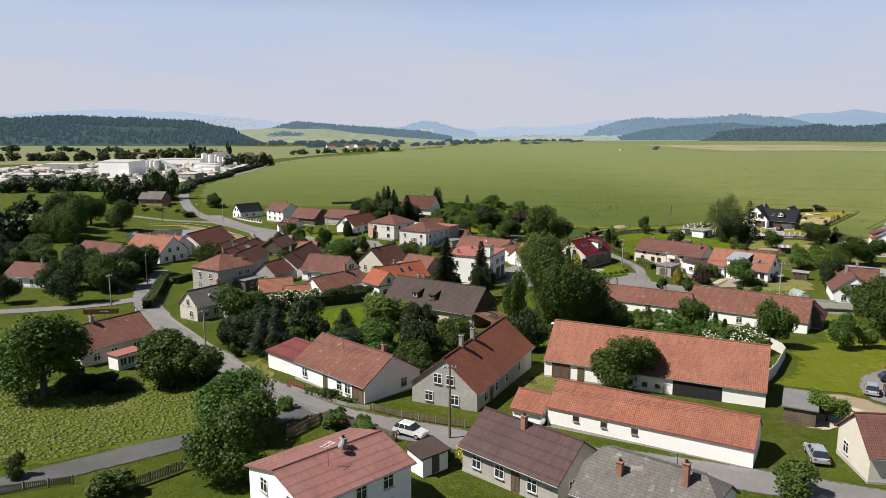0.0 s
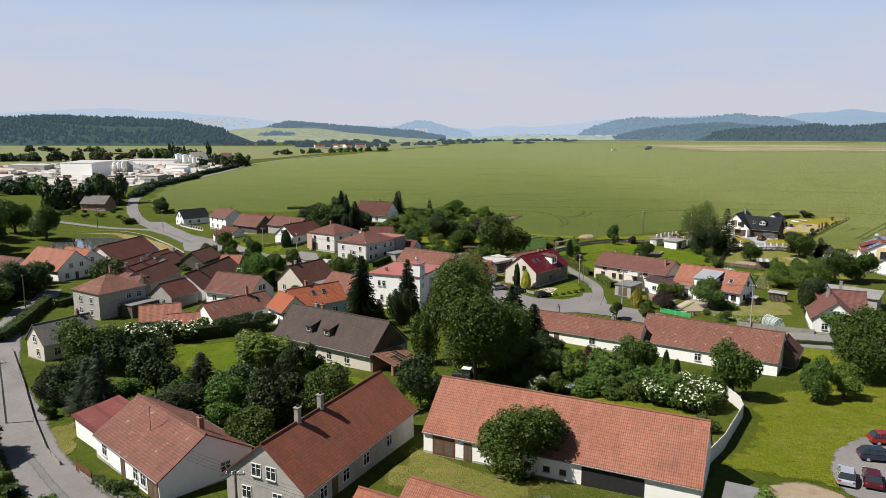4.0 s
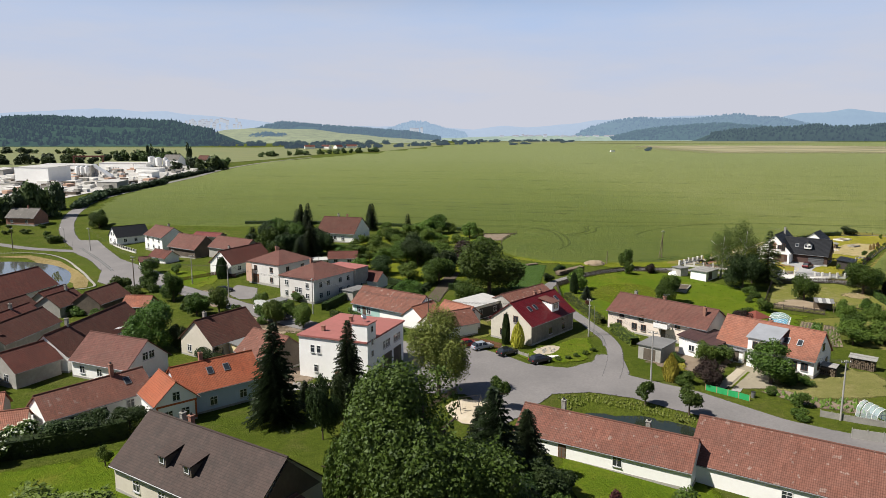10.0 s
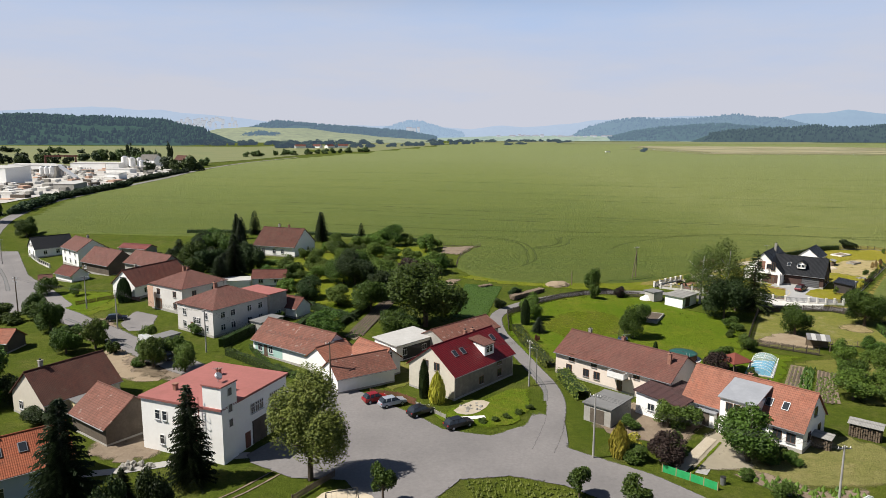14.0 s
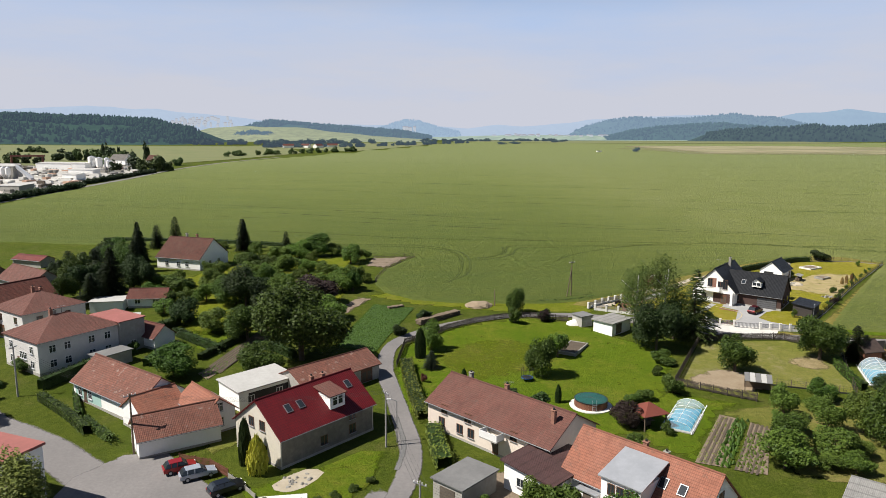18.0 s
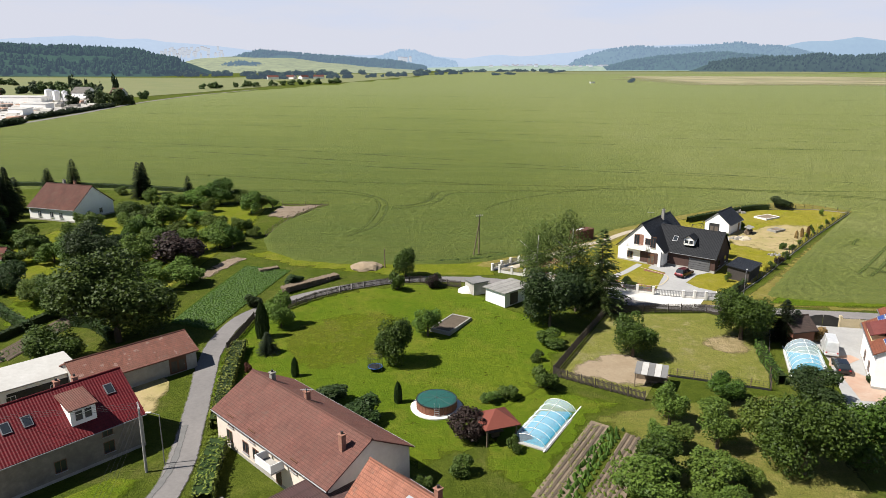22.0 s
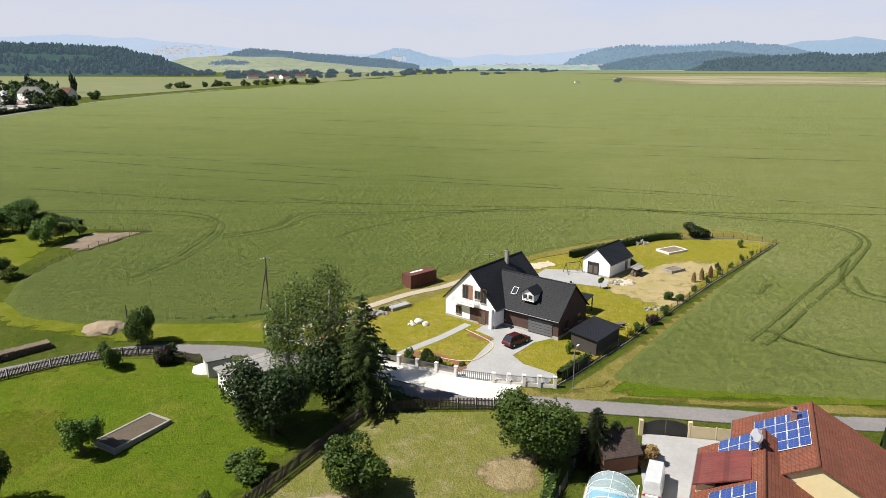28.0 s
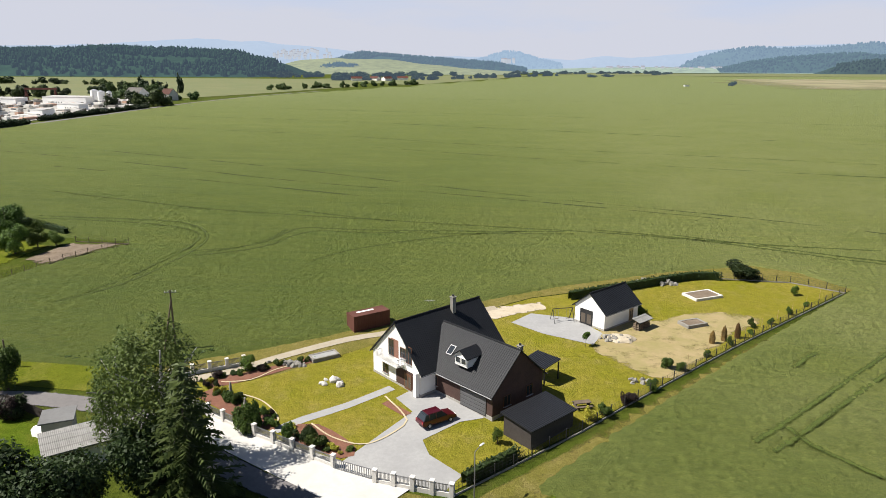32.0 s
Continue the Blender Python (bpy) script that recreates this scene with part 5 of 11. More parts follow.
house("small barn with a red tiled roof and plastered gable", -46.0, 185.2, 65, 8.6, 7.6, 2.8, 5.8, "grey_wall", "tile_red", "l1.0:-1,1", name="barn", category="barn")
house("long barn with a dark brown tiled roof", -42.6, 200.4, 82, 24.5, 8.8, 3.0, 6.8, "white", "tile_dark", "f1.2:-6,0", "", ((-6, 0, 1.0),), name="barn", category="barn")
house("shed with a dark tiled roof above the road", -56.0, 233.5, 78, 11, 8, 2.8, 5.6, "dark_wall", "tile_dark", name="shed", category="shed")
house("shed with a dark weathered roof", -64.5, 231, 78, 9, 7.5, 2.6, 5.2, "grey_wall", "tile_dark", "", "", ((2, 0, 0.9),), name="shed", category="shed")
house("narrow dark-roofed outbuilding in the yards", -72.5, 224, 80, 11, 7, 2.6, 5.0, "dark_wall", "tile_dark", name="shed", category="shed")
house("low brown-roofed outbuilding near the pond", -70.5, 238.5, 80, 9, 6, 2.5, 4.8, "grey_wall", "tile_red", name="shed", category="shed")
house("small shed with a faded red roof", -45.3, 229.6, -4, 6.6, 6.2, 2.1, 4.2, "dark_wall", "tile_orange", name="shed", category="shed")
house("white house with a plain brown tiled roof and twin gable windows", -31.0, 187.6, -24, 13.6, 9.6, 3.0, 6.9, "white", "tile_pink", "r3.6:-0.6,0.8 f1.0:-4,0,4", gutter=True)
house("cream house with a dark red lichened roof and glazed porch", -17.6, 201.3, 57, 12.4, 9.8, 3.0, 7.2, "cream", "tile_dark", "f1.0:-4,-1.5,3.5 l1.0:-2,2", "", ((-3.5, 0.3, 0.9),))
flat_house("yellow porch with white windows", -12.6, 197.6, 57, 4.0, 2.6, 2.5, "yellow", "felt_grey", "f0.9:-1,0.8", name="porch", category="porch", slope=0.3)
house("barn with a weathered brown roof by the square", -6.0, 192.6, -37, 9.8, 9.2, 2.6, 6.0, "dark_wall", "tile_lichen", name="barn", category="barn")
house("white and pale blue house with a bright orange tiled roof", -10.9, 174.9, 40, 13.2, 8.4, 3.5, 6.9, "pale_blue", "tile_new", "f1.0:-1.5,3.2", "", ((-1.6, 0.4, 1.2),), skylights=((-1.0, -1.6), (1.6, -1.6)))
ow = house("orange-roofed gabled wing with a brick-red band", -15.4, 168.6, -50, 7.2, 6.6, 3.4, 6.4, "white", "tile_new", "r1.0:-1.2,1.2 r3.6:0", "", name="annex", category="house")
for z_ in (0.35, 2.95):
    part("band", box_bm((0, 0, 0, 5.8, 0.06, 0.28)), M["orange_trim"], ow, "orange painted band", side_pose("r", 0, z_, 6.66, 5.7))
for u in (-2.72, 2.72):
    part("corner_strip", box_bm((0, 0, 0, 0.26, 0.07, 2.3)), M["orange_trim"], ow, "orange painted corner", side_pose("r", u, 0.64, 6.66, 5.7))
house("long low house with red and orange old tiles", -26.6, 168.8, 50, 15.6, 7.4, 2.8, 5.6, "white", "tile_old", "f1.0:-4,0,4", "", ((3, 0, 1.4),), skylights=((4.6, -1.4),))
house("small house with a faded orange roof behind a flowering hedge", -40.4, 163.4, 20, 8.2, 7.0, 2.6, 5.2, "cream", "tile_salmon", "f1.0:-2,2")
house("low orange-roofed shed behind the hedge", -34.6, 160.5, 20, 6.5, 5.0, 2.2, 4.0, "cream", "tile_salmon", name="shed", category="shed")
house("large old house with a brown-grey shingle roof and two dormers", -0.6, 143.7, -33.2, 22.6, 11.2, 3.2, 7.9, "cream", "slate_brown", "f1.1:-7,-2.5,2,6 r1.0:-2,2 r4.2:0", "", ((-4.5, 0.6, 0.8), (-6.0, 0.6, 0.8)))
lt = thing("lean_to", 9.6, 134.6, -33.2, None, "tumbledown lean-to with broken tiles and bare rafters", "shed")
for sy in (-2.9, 2.9):
    part("pillar", box_bm((2.0, sy, -0.8, 0.5, 0.5, 2.6, 0.03)), M["brick"], lt)
part("back_wall", box_bm((-2.2, 0, -0.8, 0.3, 6.2, 4.0)), M["brick"], lt)
part("plate", box_bm((2.0, 0, 1.8, 0.18, 6.4, 0.18)), M["wood"], lt)
for k in range(9):
    part("rafter", rod_bm(((-2.2, -3.0 + k * 0.75, 3.2), (2.5, -3.05 + k * 0.75 + 0.1 * (k % 3), 1.85 - 0.12 * (k % 2)), 0.07, 5)), M["wood"], lt)
for k in range(5):
    part("batten", rod_bm(((-1.6 + k * 0.8, -3.1, 3.1 - k * 0.24), (-1.6 + k * 0.8, 3.1 - 0.7 * (k % 2), 3.1 - k * 0.24), 0.04, 4)), M["pale_wood"], lt)
for y0, y1, u0, u1 in ((-3.1, -1.4, -2.2, 2.5), (-1.4, 0.3, -2.2, 0.2), (1.5, 3.1, -2.2, 1.4), (0.3, 1.5, -2.2, -1.0)):
    part("tile_patch", slab([[(u1, y0, 3.22 - (u1 + 2.2) * 0.288), (u1, y1, 3.22 - (u1 + 2.2) * 0.288), (u0, y1, 3.22 - (u0 + 2.2) * 0.288), (u0, y0, 3.22 - (u0 + 2.2) * 0.288)]], 0.07), M["tile_old"], lt)

# ---- white barns south of the square ----
house("long low white house with old brown tiles and two chimneys", 45.9, 156.4, -30.9, 23, 7.8, 2.4, 5.2, "white", "tile_old", "f1.0:2.6", "f:-4.6", ((-6, 0.4, 1.3), (5.2, 0.5, 0.8)), over=0.2)
house("long white barn with a lichen-spotted brown roof", 68.0, 149.2, -33.5, 24.5, 12.4, 2.9, 6.8, "white", "tile_lichen", "f1.0:-1,3.2", "", name="barn", category="barn", over=0.2)
house("lower brown-roofed annex behind the white barn", 80.0, 145.6, 56.5, 7, 5.5, 2.4, 4.8, "dark_wall", "tile_dark", name="annex", category="shed")

# ---- round the square ----
def fire_house():
    """Flat-roofed white fire station with a hose tower and red-brown gates."""
    root = thing("fire_station", 9.0, 190.6, 68, None, "white flat-roofed fire station with a hose tower", "building")
    L, W, h = 14.4, 13.0, 7.3
    part("wall", box_bm((0, 0, -1.2, L, W, h + 1.2)), M["white"], root)
    rf = part("roof", slab([[(-L / 2 - 0.25, -W / 2 - 0.25, h + 0.2), (L / 2 + 0.25, -W / 2 - 0.25, h + 0.2), (L / 2 + 0.25, W / 2 + 0.25, h + 0.2), (-L / 2 - 0.25, W / 2 + 0.25, h + 0.2)]], 0.3), M["felt_red"], root)
    for u, v in ((3, 2), (-4, 3.5), (-1.5, -3.5)):
        part("vent", box_bm((u, v, h + 0.15, 0.55, 0.55, 0.9, 0.03), (u, v, h + 1.05, 0.75, 0.75, 0.1, 0.02)), M["brick"], rf)
    tw = part("tower", box_bm((-5.75, -W / 2 + 1.2, -1.2, 3.0, 2.9, h + 4.2)), M["white"], root)
    part("cap", box_bm((-5.75, -W / 2 + 1.2, h + 3.0, 3.3, 3.2, 0.18)), M["felt_red"], tw)
    for z in (4.6, 6.6, 8.8):
        set_window(tw, pose(-5.6, -W / 2 - 0.26, z), 0.7, 1.0)
    for u in (0.6, 4.6):
        g_ = part("gate", box_bm((0, 0, 0, 3.1, 0.1, 3.3), (-0.8, -0.06, 0.2, 1.3, 0.06, 2.9), (0.8, -0.06, 0.2, 1.3, 0.06, 2.9)), M["dark_wall"], root, "dark brown wooden gate", pose(u, -W / 2 - 0.02, 0.05))
    for u in (0.2, 4.4):
        for k in range(3):
            set_window(root, pose(u + (k - 1) * 0.95, -W / 2 - 0.02, 4.5), 0.75, 1.3)
    part("door", box_bm((0, 0, 0, 1.1, 0.08, 2.2, 0.01)), M["red_wood"], root, "dark door", pose(-2.0, -W / 2 - 0.02, 0.1))
    for u, z in ((-3.8, 4.6), (-2.6, 4.6), (1.8, 4.4), (-3.2, 1.2)):
        set_window(root, side_pose("l", u, z, L, W), 0.7, 1.2)
    ladder = part("ladder", rod_bm(*[((-L / 2 - 0.5, -3.5 + d, 0), (-L / 2 - 0.5, -3.5 + d, h + 1.6), 0.05) for d in (0, 0.6)], *[((-L / 2 - 0.5, -3.5, 0.4 * k), (-L / 2 - 0.5, -2.9, 0.4 * k), 0.03) for k in range(1, 21)]), M["felt_red"], root, "red steel escape ladder")
    for k in range(6):
        part("cage_hoop", rod_bm(*[((-L / 2 - 0.85 - 0.35 * math.cos(a), -3.2 + 0.4 * math.sin(a), 2.4 + k * 1.1), (-L / 2 - 0.85 - 0.35 * math.cos(a + 0.6), -3.2 + 0.4 * math.sin(a + 0.6), 2.4 + k * 1.1), 0.03) for a in (-1.5, -0.9, -0.3, 0.3, 0.9)]), M["felt_red"], ladder)
    part("dish", rod_bm(((-5.9, -W / 2 + 1.2, h + 3.2), (-5.9, -W / 2 + 1.2, h + 4.0), 0.05), ((-5.9, -W / 2 + 1.1, h + 4.0), (-5.9, -W / 2 + 0.95, h + 4.15), 0.55, 14, 0.45)), M["zinc"], tw, "grey satellite dish")
    part("meter_box", box_bm((0, 0, 0, 0.8, 0.2, 1.1)), M["red_wood"], root, "red-brown box", side_pose("l", 0.9, 0.6, L, W))


fire_house()
red = house("cream gabled house with a glossy crimson roof", 44.0, 212.3, 48.5, 16.4, 10.8, 4.0, 8.0, "cream", "tile_crimson", "l1.0:-2,1.5 l4.2:-1.2,1.2 f1.0:-1,4 f3.0:4", "", ((1.6, 0.7, 0.7), (3.4, 0.5, 0.5)), style="brown_frame", skylights=((-4.6, -2.2), (-2.6, -2.2), (6.0, -1.8)))
# front wall only: stained plaster, its colour also darkened for the shade there
part("wall_panel", box_bm((0, 0, 0, 15.5, 0.05, 3.7)), M["stained"], red, "stained grey-brown plaster, also darkened for shade", side_pose("f", 0, 0.3, 15.86, 9.88))


def dormer(root, u, v, z, w, d, h, wall, roof, wins=2, pitch=None):
    """A dormer window that stands out of the front slope."""
    dm = part("dormer", box_bm((u, v, z, w, d, h)), M[wall], root)
    if pitch:
        part("dormer_roof", slab([[(u - w / 2 - 0.25, v - d / 2 - 0.3, z + h), (u - w / 2 - 0.25, v + d / 2, z + h), (u, v + d / 2, z + h + pitch), (u, v - d / 2 - 0.3, z + h + pitch)],
                                  [(u + w / 2 + 0.25, v - d / 2 - 0.3, z + h), (u + w / 2 + 0.25, v + d / 2, z + h), (u, v + d / 2, z + h + pitch), (u, v - d / 2 - 0.3, z + h + pitch)]], 0.1), M[roof], dm)
        part("dormer_gable", poly_bm([(u - w / 2, v - d / 2, z + h), (u + w / 2, v - d / 2, z + h), (u, v - d / 2, z + h + pitch - 0.08), (u - w / 2, v + d / 2, z + h), (u + w / 2, v + d / 2, z + h), (u, v + d / 2, z + h + pitch - 0.08)],
                                     [(0, 1, 2), (3, 5, 4), (0, 2, 5, 3), (1, 4, 5, 2), (0, 3, 4, 1)]), M[wall], dm)
    else:
        part("dormer_roof", slab([[(u - w / 2 - 0.2, v - d / 2 - 0.25, z + h + 0.1), (u + w / 2 + 0.2, v - d / 2 - 0.25, z + h + 0.1), (u + w / 2 + 0.2, v + d / 2 + 0.6, z + h + 0.75), (u - w / 2 - 0.2, v + d / 2 + 0.6, z + h + 0.75)]], 0.12), M[roof], dm)
    for k in range(wins):
        set_window(dm, pose(u + (k - (wins - 1) / 2) * 0.95, v - d / 2 - 0.02, z + h * 0.3), 0.7, h * 0.55)
    return dm


dormer(red, 2.2, -2.6, 4.9, 2.6, 3.0, 1.9, "white", "tile_pink", 2)
q_house = [o for o in scene.objects if o.get("label", "").startswith("large old house")][0]
# dark boards, whose tone also stands for the shade on this east gable
part("gable_cladding", poly_bm([(11.16, -4.6, 3.1), (11.16, 4.6, 3.1), (11.16, 0, 7.5), (11.3, -4.6, 3.1), (11.3, 4.6, 3.1), (11.3, 0, 7.5)], [(0, 2, 1), (3, 4, 5), (0, 1, 4, 3), (1, 2, 5, 4), (2, 0, 3, 5)]), M["dark_wall"], q_house, "dark weathered gable boards, also for the gable's shade")
for u in (-3.6, 0.6):
    dormer(q_house, u, -3.0, 4.6, 1.4, 2.2, 1.2, "dark_wall", "slate_brown", 1)

vh = house("long cream house with a weathered pinkish roof and balcony", 72.0, 212.2, -45.4, 22.2, 11.0, 3.9, 7.0, "blush", "tile_pink", "f1.0:-8,-4.5,-2.4 f3.0:-7.5,-3,5 l1.0:0 r1.2:1.6", "f:2.0", ((-7.5, 0.5, 0.7), (-1.0, 0.8, 0.7), (9.0, -2.0, 1.4)), style="brown_frame")
blc = part("balcony", box_bm((2.2, -6.1, 2.7, 3.0, 1.6, 0.18)), M["concrete"], vh, "small concrete balcony")
part("railing", box_bm((2.2, -6.85, 2.88, 3.0, 0.08, 0.9), (0.75, -6.1, 2.88, 0.08, 1.5, 0.9), (3.65, -6.1, 2.88, 0.08, 1.5, 0.9)), M["frame"], blc)
flat_house("white single-storey annex with a dark ribbed roof", 75.8, 199.6, 45, 9.0, 7.0, 2.9, "white", "sheet_brown", "l1.1:-1,1", "", slope=0.7, rim=0.4, name="annex")
flat_house("grey flat-roofed garage beside the lane", 65.4, 197.2, 48, 6.4, 4.4, 2.7, "grey_wall", "felt_grey", "", "l2.3:0", name="garage", category="garage")
oh = house("white house with a salmon tiled roof and zinc dormer", 86.0, 194.6, -46, 17.6, 9.6, 2.9, 7.3, "white", "tile_salmon", "f1.0:-5.6,5.2 f1.0:7 r1.0:-2,2 r4.0:0", "f:-3.2", ((-1.0, 1.2, 0.8), (1.2, 2.0, 0.8)), style="brown_frame", skylights=((3.2, -2.4), (5.4, -2.4)))
dm = part("dormer", box_bm((0.2, -3.6, -0.6, 4.8, 5.0, 6.0)), M["white"], oh, "white two-storey bay")
part("dormer_roof", slab([[(-2.5, -6.4, 5.5), (2.9, -6.4, 5.5), (2.9, -0.8, 6.9), (-2.5, -0.8, 6.9)]], 0.14), M["zinc"], dm)
for u in (-0.9, 0.2, 1.3):
    set_window(dm, pose(u, -6.12, 3.6), 0.8, 1.2, "brown_frame")
flat_house("small porch with a pale lean-to roof", 79.8, 194.8, -46, 2.4, 2.0, 2.2, "white", "zinc", "", "f:0", name="porch", category="porch")
wf_house = house("white farmhouse with an old orange-brown tiled roof", 14.2, 224.4, -36.5, 18.6, 9.0, 2.8, 6.2, "white", "tile_old", "f1.0:-7,-4 l1.0:-1.5,1.5", "f:-5.4", ())
part("wall_panel", box_bm((0, 0, 0, 7.6, 0.05, 2.1)), M["turquoise"], wf_house, "turquoise painted wall", side_pose("f", -4.6, 0.4, 18.06, 8.08))
house("white wing with faded orange tiles", 20.8, 217.4, 50, 7.0, 6.4, 2.7, 5.0, "white", "tile_salmon", "f1.0:0", name="annex", category="house")
house("low white barn with orange tiles beside the car park", 26.4, 211.0, 32, 11.0, 7.0, 2.6, 5.0, "white", "tile_old", "", "", name="barn", category="barn")
house("small white house with a faded orange gable roof", 28.6, 217.0, -47, 9.0, 5.6, 3.0, 5.2, "white", "tile_salmon", "r1.0:0 r3.2:0")
ws = flat_house("flat-roofed white workshop behind the square", 33.6, 226.6, 45, 10.0, 6.2, 3.0, "white", "felt_white", "f1.0:-3,2", "", name="workshop", rim=0.3, slope=0.4)
# dark sheet on the closed wall stands for the open front's inner shade
part("opening", box_bm((0, 0, 0, 7.6, 0.06, 2.3)), M["dark_metal"], ws, "dark panel for the shade in the open workshop front", side_pose("f", 0.4, 0.15, 10.0, 6.2))
house("long shed with rusty red and grey sheet roofing", 44.2, 232.0, 45, 16.0, 8.0, 2.7, 4.6, "grey_wall", "tile_old", "", "f2.4:5", name="shed", category="shed", gutter=False)

# two villas and the far street
house("cream two-storey villa with a hipped pinkish roof", -19.2, 260.0, 56, 13.0, 12.4, 5.8, 8.6, "pale_grey", "tile_pink", "f1.0:-3,2.5 f3.6:-3,2.5 l0.9:3 l3.6:3,-3", "l2.2:-3", ((-0.8, 0.6, 1.0), (1.6, 2.4, 1.0)), hip=1.0, style="brown_frame")
vx = house("cream two-storey villa with a hipped red-brown roof", -6.4, 244.6, 56, 15.4, 12.4, 5.8, 8.6, "pale_grey", "tile_pink", "f1.0:-5,-2.4,2,5 f3.6:-5,-2.4,2,5 l1.0:-3.4,3.6 l3.6:-3.4,3.6 l2.2:0,1.2", "l:-1", ((-1.6, 0.6, 1.1), (-0.6, 1.4, 0.9)), hip=1.0)
part("stripe", box_bm((-7.24, 4.6, 0.5, 0.06, 2.2, 5.0)), M["salmon"], [o for o in scene.objects if o.get("label", "").startswith("cream two-storey villa with a hipped pinkish")][0], "salmon render panel")
flat_house("grey rear extension of the villa with a flat pink roof", 0.4, 251.6, 56, 5.0, 9.6, 6.0, "grey_wall", "felt_red", "f1.0:0", name="annex")
flat_house("grey carport shed by the villas", -13.8, 230.6, 56, 4.6, 2.8, 2.2, "grey_wall", "felt_grey", name="carport", category="carport")
house("white house with a black roof by the road", -96.5, 341, 46, 13, 8.2, 3.0, 6.8, "white", "tile_black", "l1.0:-2,2 l3.6:-1,1 f1.0:-3,1", hip=0.0)
house("white two-storey house with a pinkish roof", -74.5, 321, -42, 13.5, 10, 5.2, 8.4, "white", "tile_pink", "f1.0:-4,0,4 f3.6:-4,0,4 l1.0:0 l3.6:-2,2", "", ((2, 0.5, 0.9),))
house("barn with a brown roof and dark gable", -58.5, 303.5, -34, 14.5, 10, 3.0, 7.0, "dark_wall", "tile_pink", "f1.0:-5", name="barn", category="barn")
house("low shed with a brown tiled roof", -64.5, 293.5, -34, 9, 6, 1.9, 4.0, "white", "tile_red", name="shed", category="shed")
house("white gabled house with a red-brown roof", -34.2, 274.5, 62, 17, 9.0, 3.0, 6.8, "white", "tile_red", "l1.0:1.6 l3.8:-0.6,0.6 f1.0:-5,0,4", "", ((-4, 0.6, 0.8),))
house("barn with a weathered brown roof behind the white house", -42, 296, -34, 17, 9, 3.0, 6.2, "grey_wall", "tile_pink", name="barn", category="barn")
house("low shed with a plum-coloured sheet roof", -62.5, 333, -20, 12, 6, 2.4, 3.6, "grey_wall", "sheet_red", name="shed", category="shed")
house("white house with a big dark brown roof by the field", -10.6, 325.2, -19, 15.5, 14, 3.2, 8.4, "white", "tile_dark", "f1.0:-4,0,3 r1.0:-2,2", "", ((-2, 0.4, 1.0), (1.6, 0.4, 0.9)))
house("small shed with a red-brown roof in the gardens", -4.6, 279.0, 4, 9.0, 6.0, 2.2, 4.0, "white", "tile_red", "f1.0:-2,2", name="shed", category="shed")
house("small white hut with a red-brown roof", 6.4, 252.8, -32, 8.0, 5.4, 2.2, 4.4, "white", "tile_red", "l1.0:0", name="shed", category="shed")
flat_house("flat grey-roofed garden shed among trees", -4.5, 262.5, 20, 8, 4, 2.3, "grey_wall", "felt_white", name="shed", category="shed")
flat_house("flat grey lean-to shed by the villas", 3.5, 241.5, 56, 6, 3.4, 2.3, "grey_wall", "felt_grey", name="shed", category="shed")
flat_house("low shed with a pale roof by the villas", -12.5, 275.5, 10, 7, 5, 2.3, "white", "felt_white", name="shed", category="shed")
house("tiny garden hut with a red-brown roof by the road", -66.6, 283.6, 30, 3.6, 3.4, 2.4, 3.8, "white", "tile_pink", "f1.0:0", name="hut", category="shed", gutter=False)
house("red brick house with a grey roof beyond the pond", -158, 379, -8, 14, 10, 3.2, 7.0, "brick", "slate", "f1.0:-4,3", "", ((1, 0, 0.9),))

# white house with the grey shed at the eastern edge
ph = house("white gabled house with a brown tiled roof", 101.0, 168.0, 68, 13, 9.4, 3.0, 6.9, "white", "tile_pink", "l3.8:0 l1.0:-2,2 f1.0:-3,2", "", ((2, 0.8, 1.6),))
house("white gabled wing with brown tiles", 106.0, 174.0, -24, 10, 7.6, 3.2, 6.6, "white", "tile_pink", "r1.0:0 f1.0:0", "", ((0, 0.6, 2.0),), name="annex", category="house")
flat_house("long shed with a grey corrugated roof", 113.5, 186.5, -40, 16, 6.5, 2.8, "grey_wall", "sheet_grey", name="shed", category="shed", slope=0.8, rim=0.4)
house("white house with a pinkish brown roof by the meadow", 49.4, 68.2, -7, 12.4, 8.2, 3.0, 6.2, "cream", "tile_pink", "l1.0:-1.5 f1.0:-3,2")
flat_house("open grey wooden shed in the meadow", 45.4, 83.5, 62, 6.5, 3.6, 2.3, "wood", "felt_grey", name="shed", category="shed")
flat_house("white shed with a rusty pale roof in the meadow", 98.6, 261.0, 42, 6.6, 4.6, 2.5, "white", "sheet_grey", "", "f2.0:-1", name="shed", category="shed", rim=0.4)
flat_house("small grey lean-to with a pale tarpaulin", 93.2, 264.8, 30, 3.0, 3.0, 2.2, "grey_wall", "felt_grey", name="shed", category="shed")

# ---- the new black-roofed house ----
M["shed_dark"] = surf("dark_stained_boards", (0.0528, 0.044, 0.0396), (0.0396, 0.0334, 0.0299), (0.0748, 0.066, 0.0598), 0.5, 3.0, 0.85, 0.4, 0.03)
M["anthracite"] = surf("anthracite_steel", (0.1056, 0.1056, 0.11), (0.088, 0.088, 0.0915), (0.1232, 0.1232, 0.1276), 0.5, 3.0, 0.5, 0.1, 0.01)
M["dark_brick"] = surf("dark_clinker_brick", (0.0748, 0.0396, 0.0326), (0.0528, 0.0299, 0.0255), (0.0968, 0.066, 0.0546), 0.8, 5.0, 0.9, 0.4, 0.03)
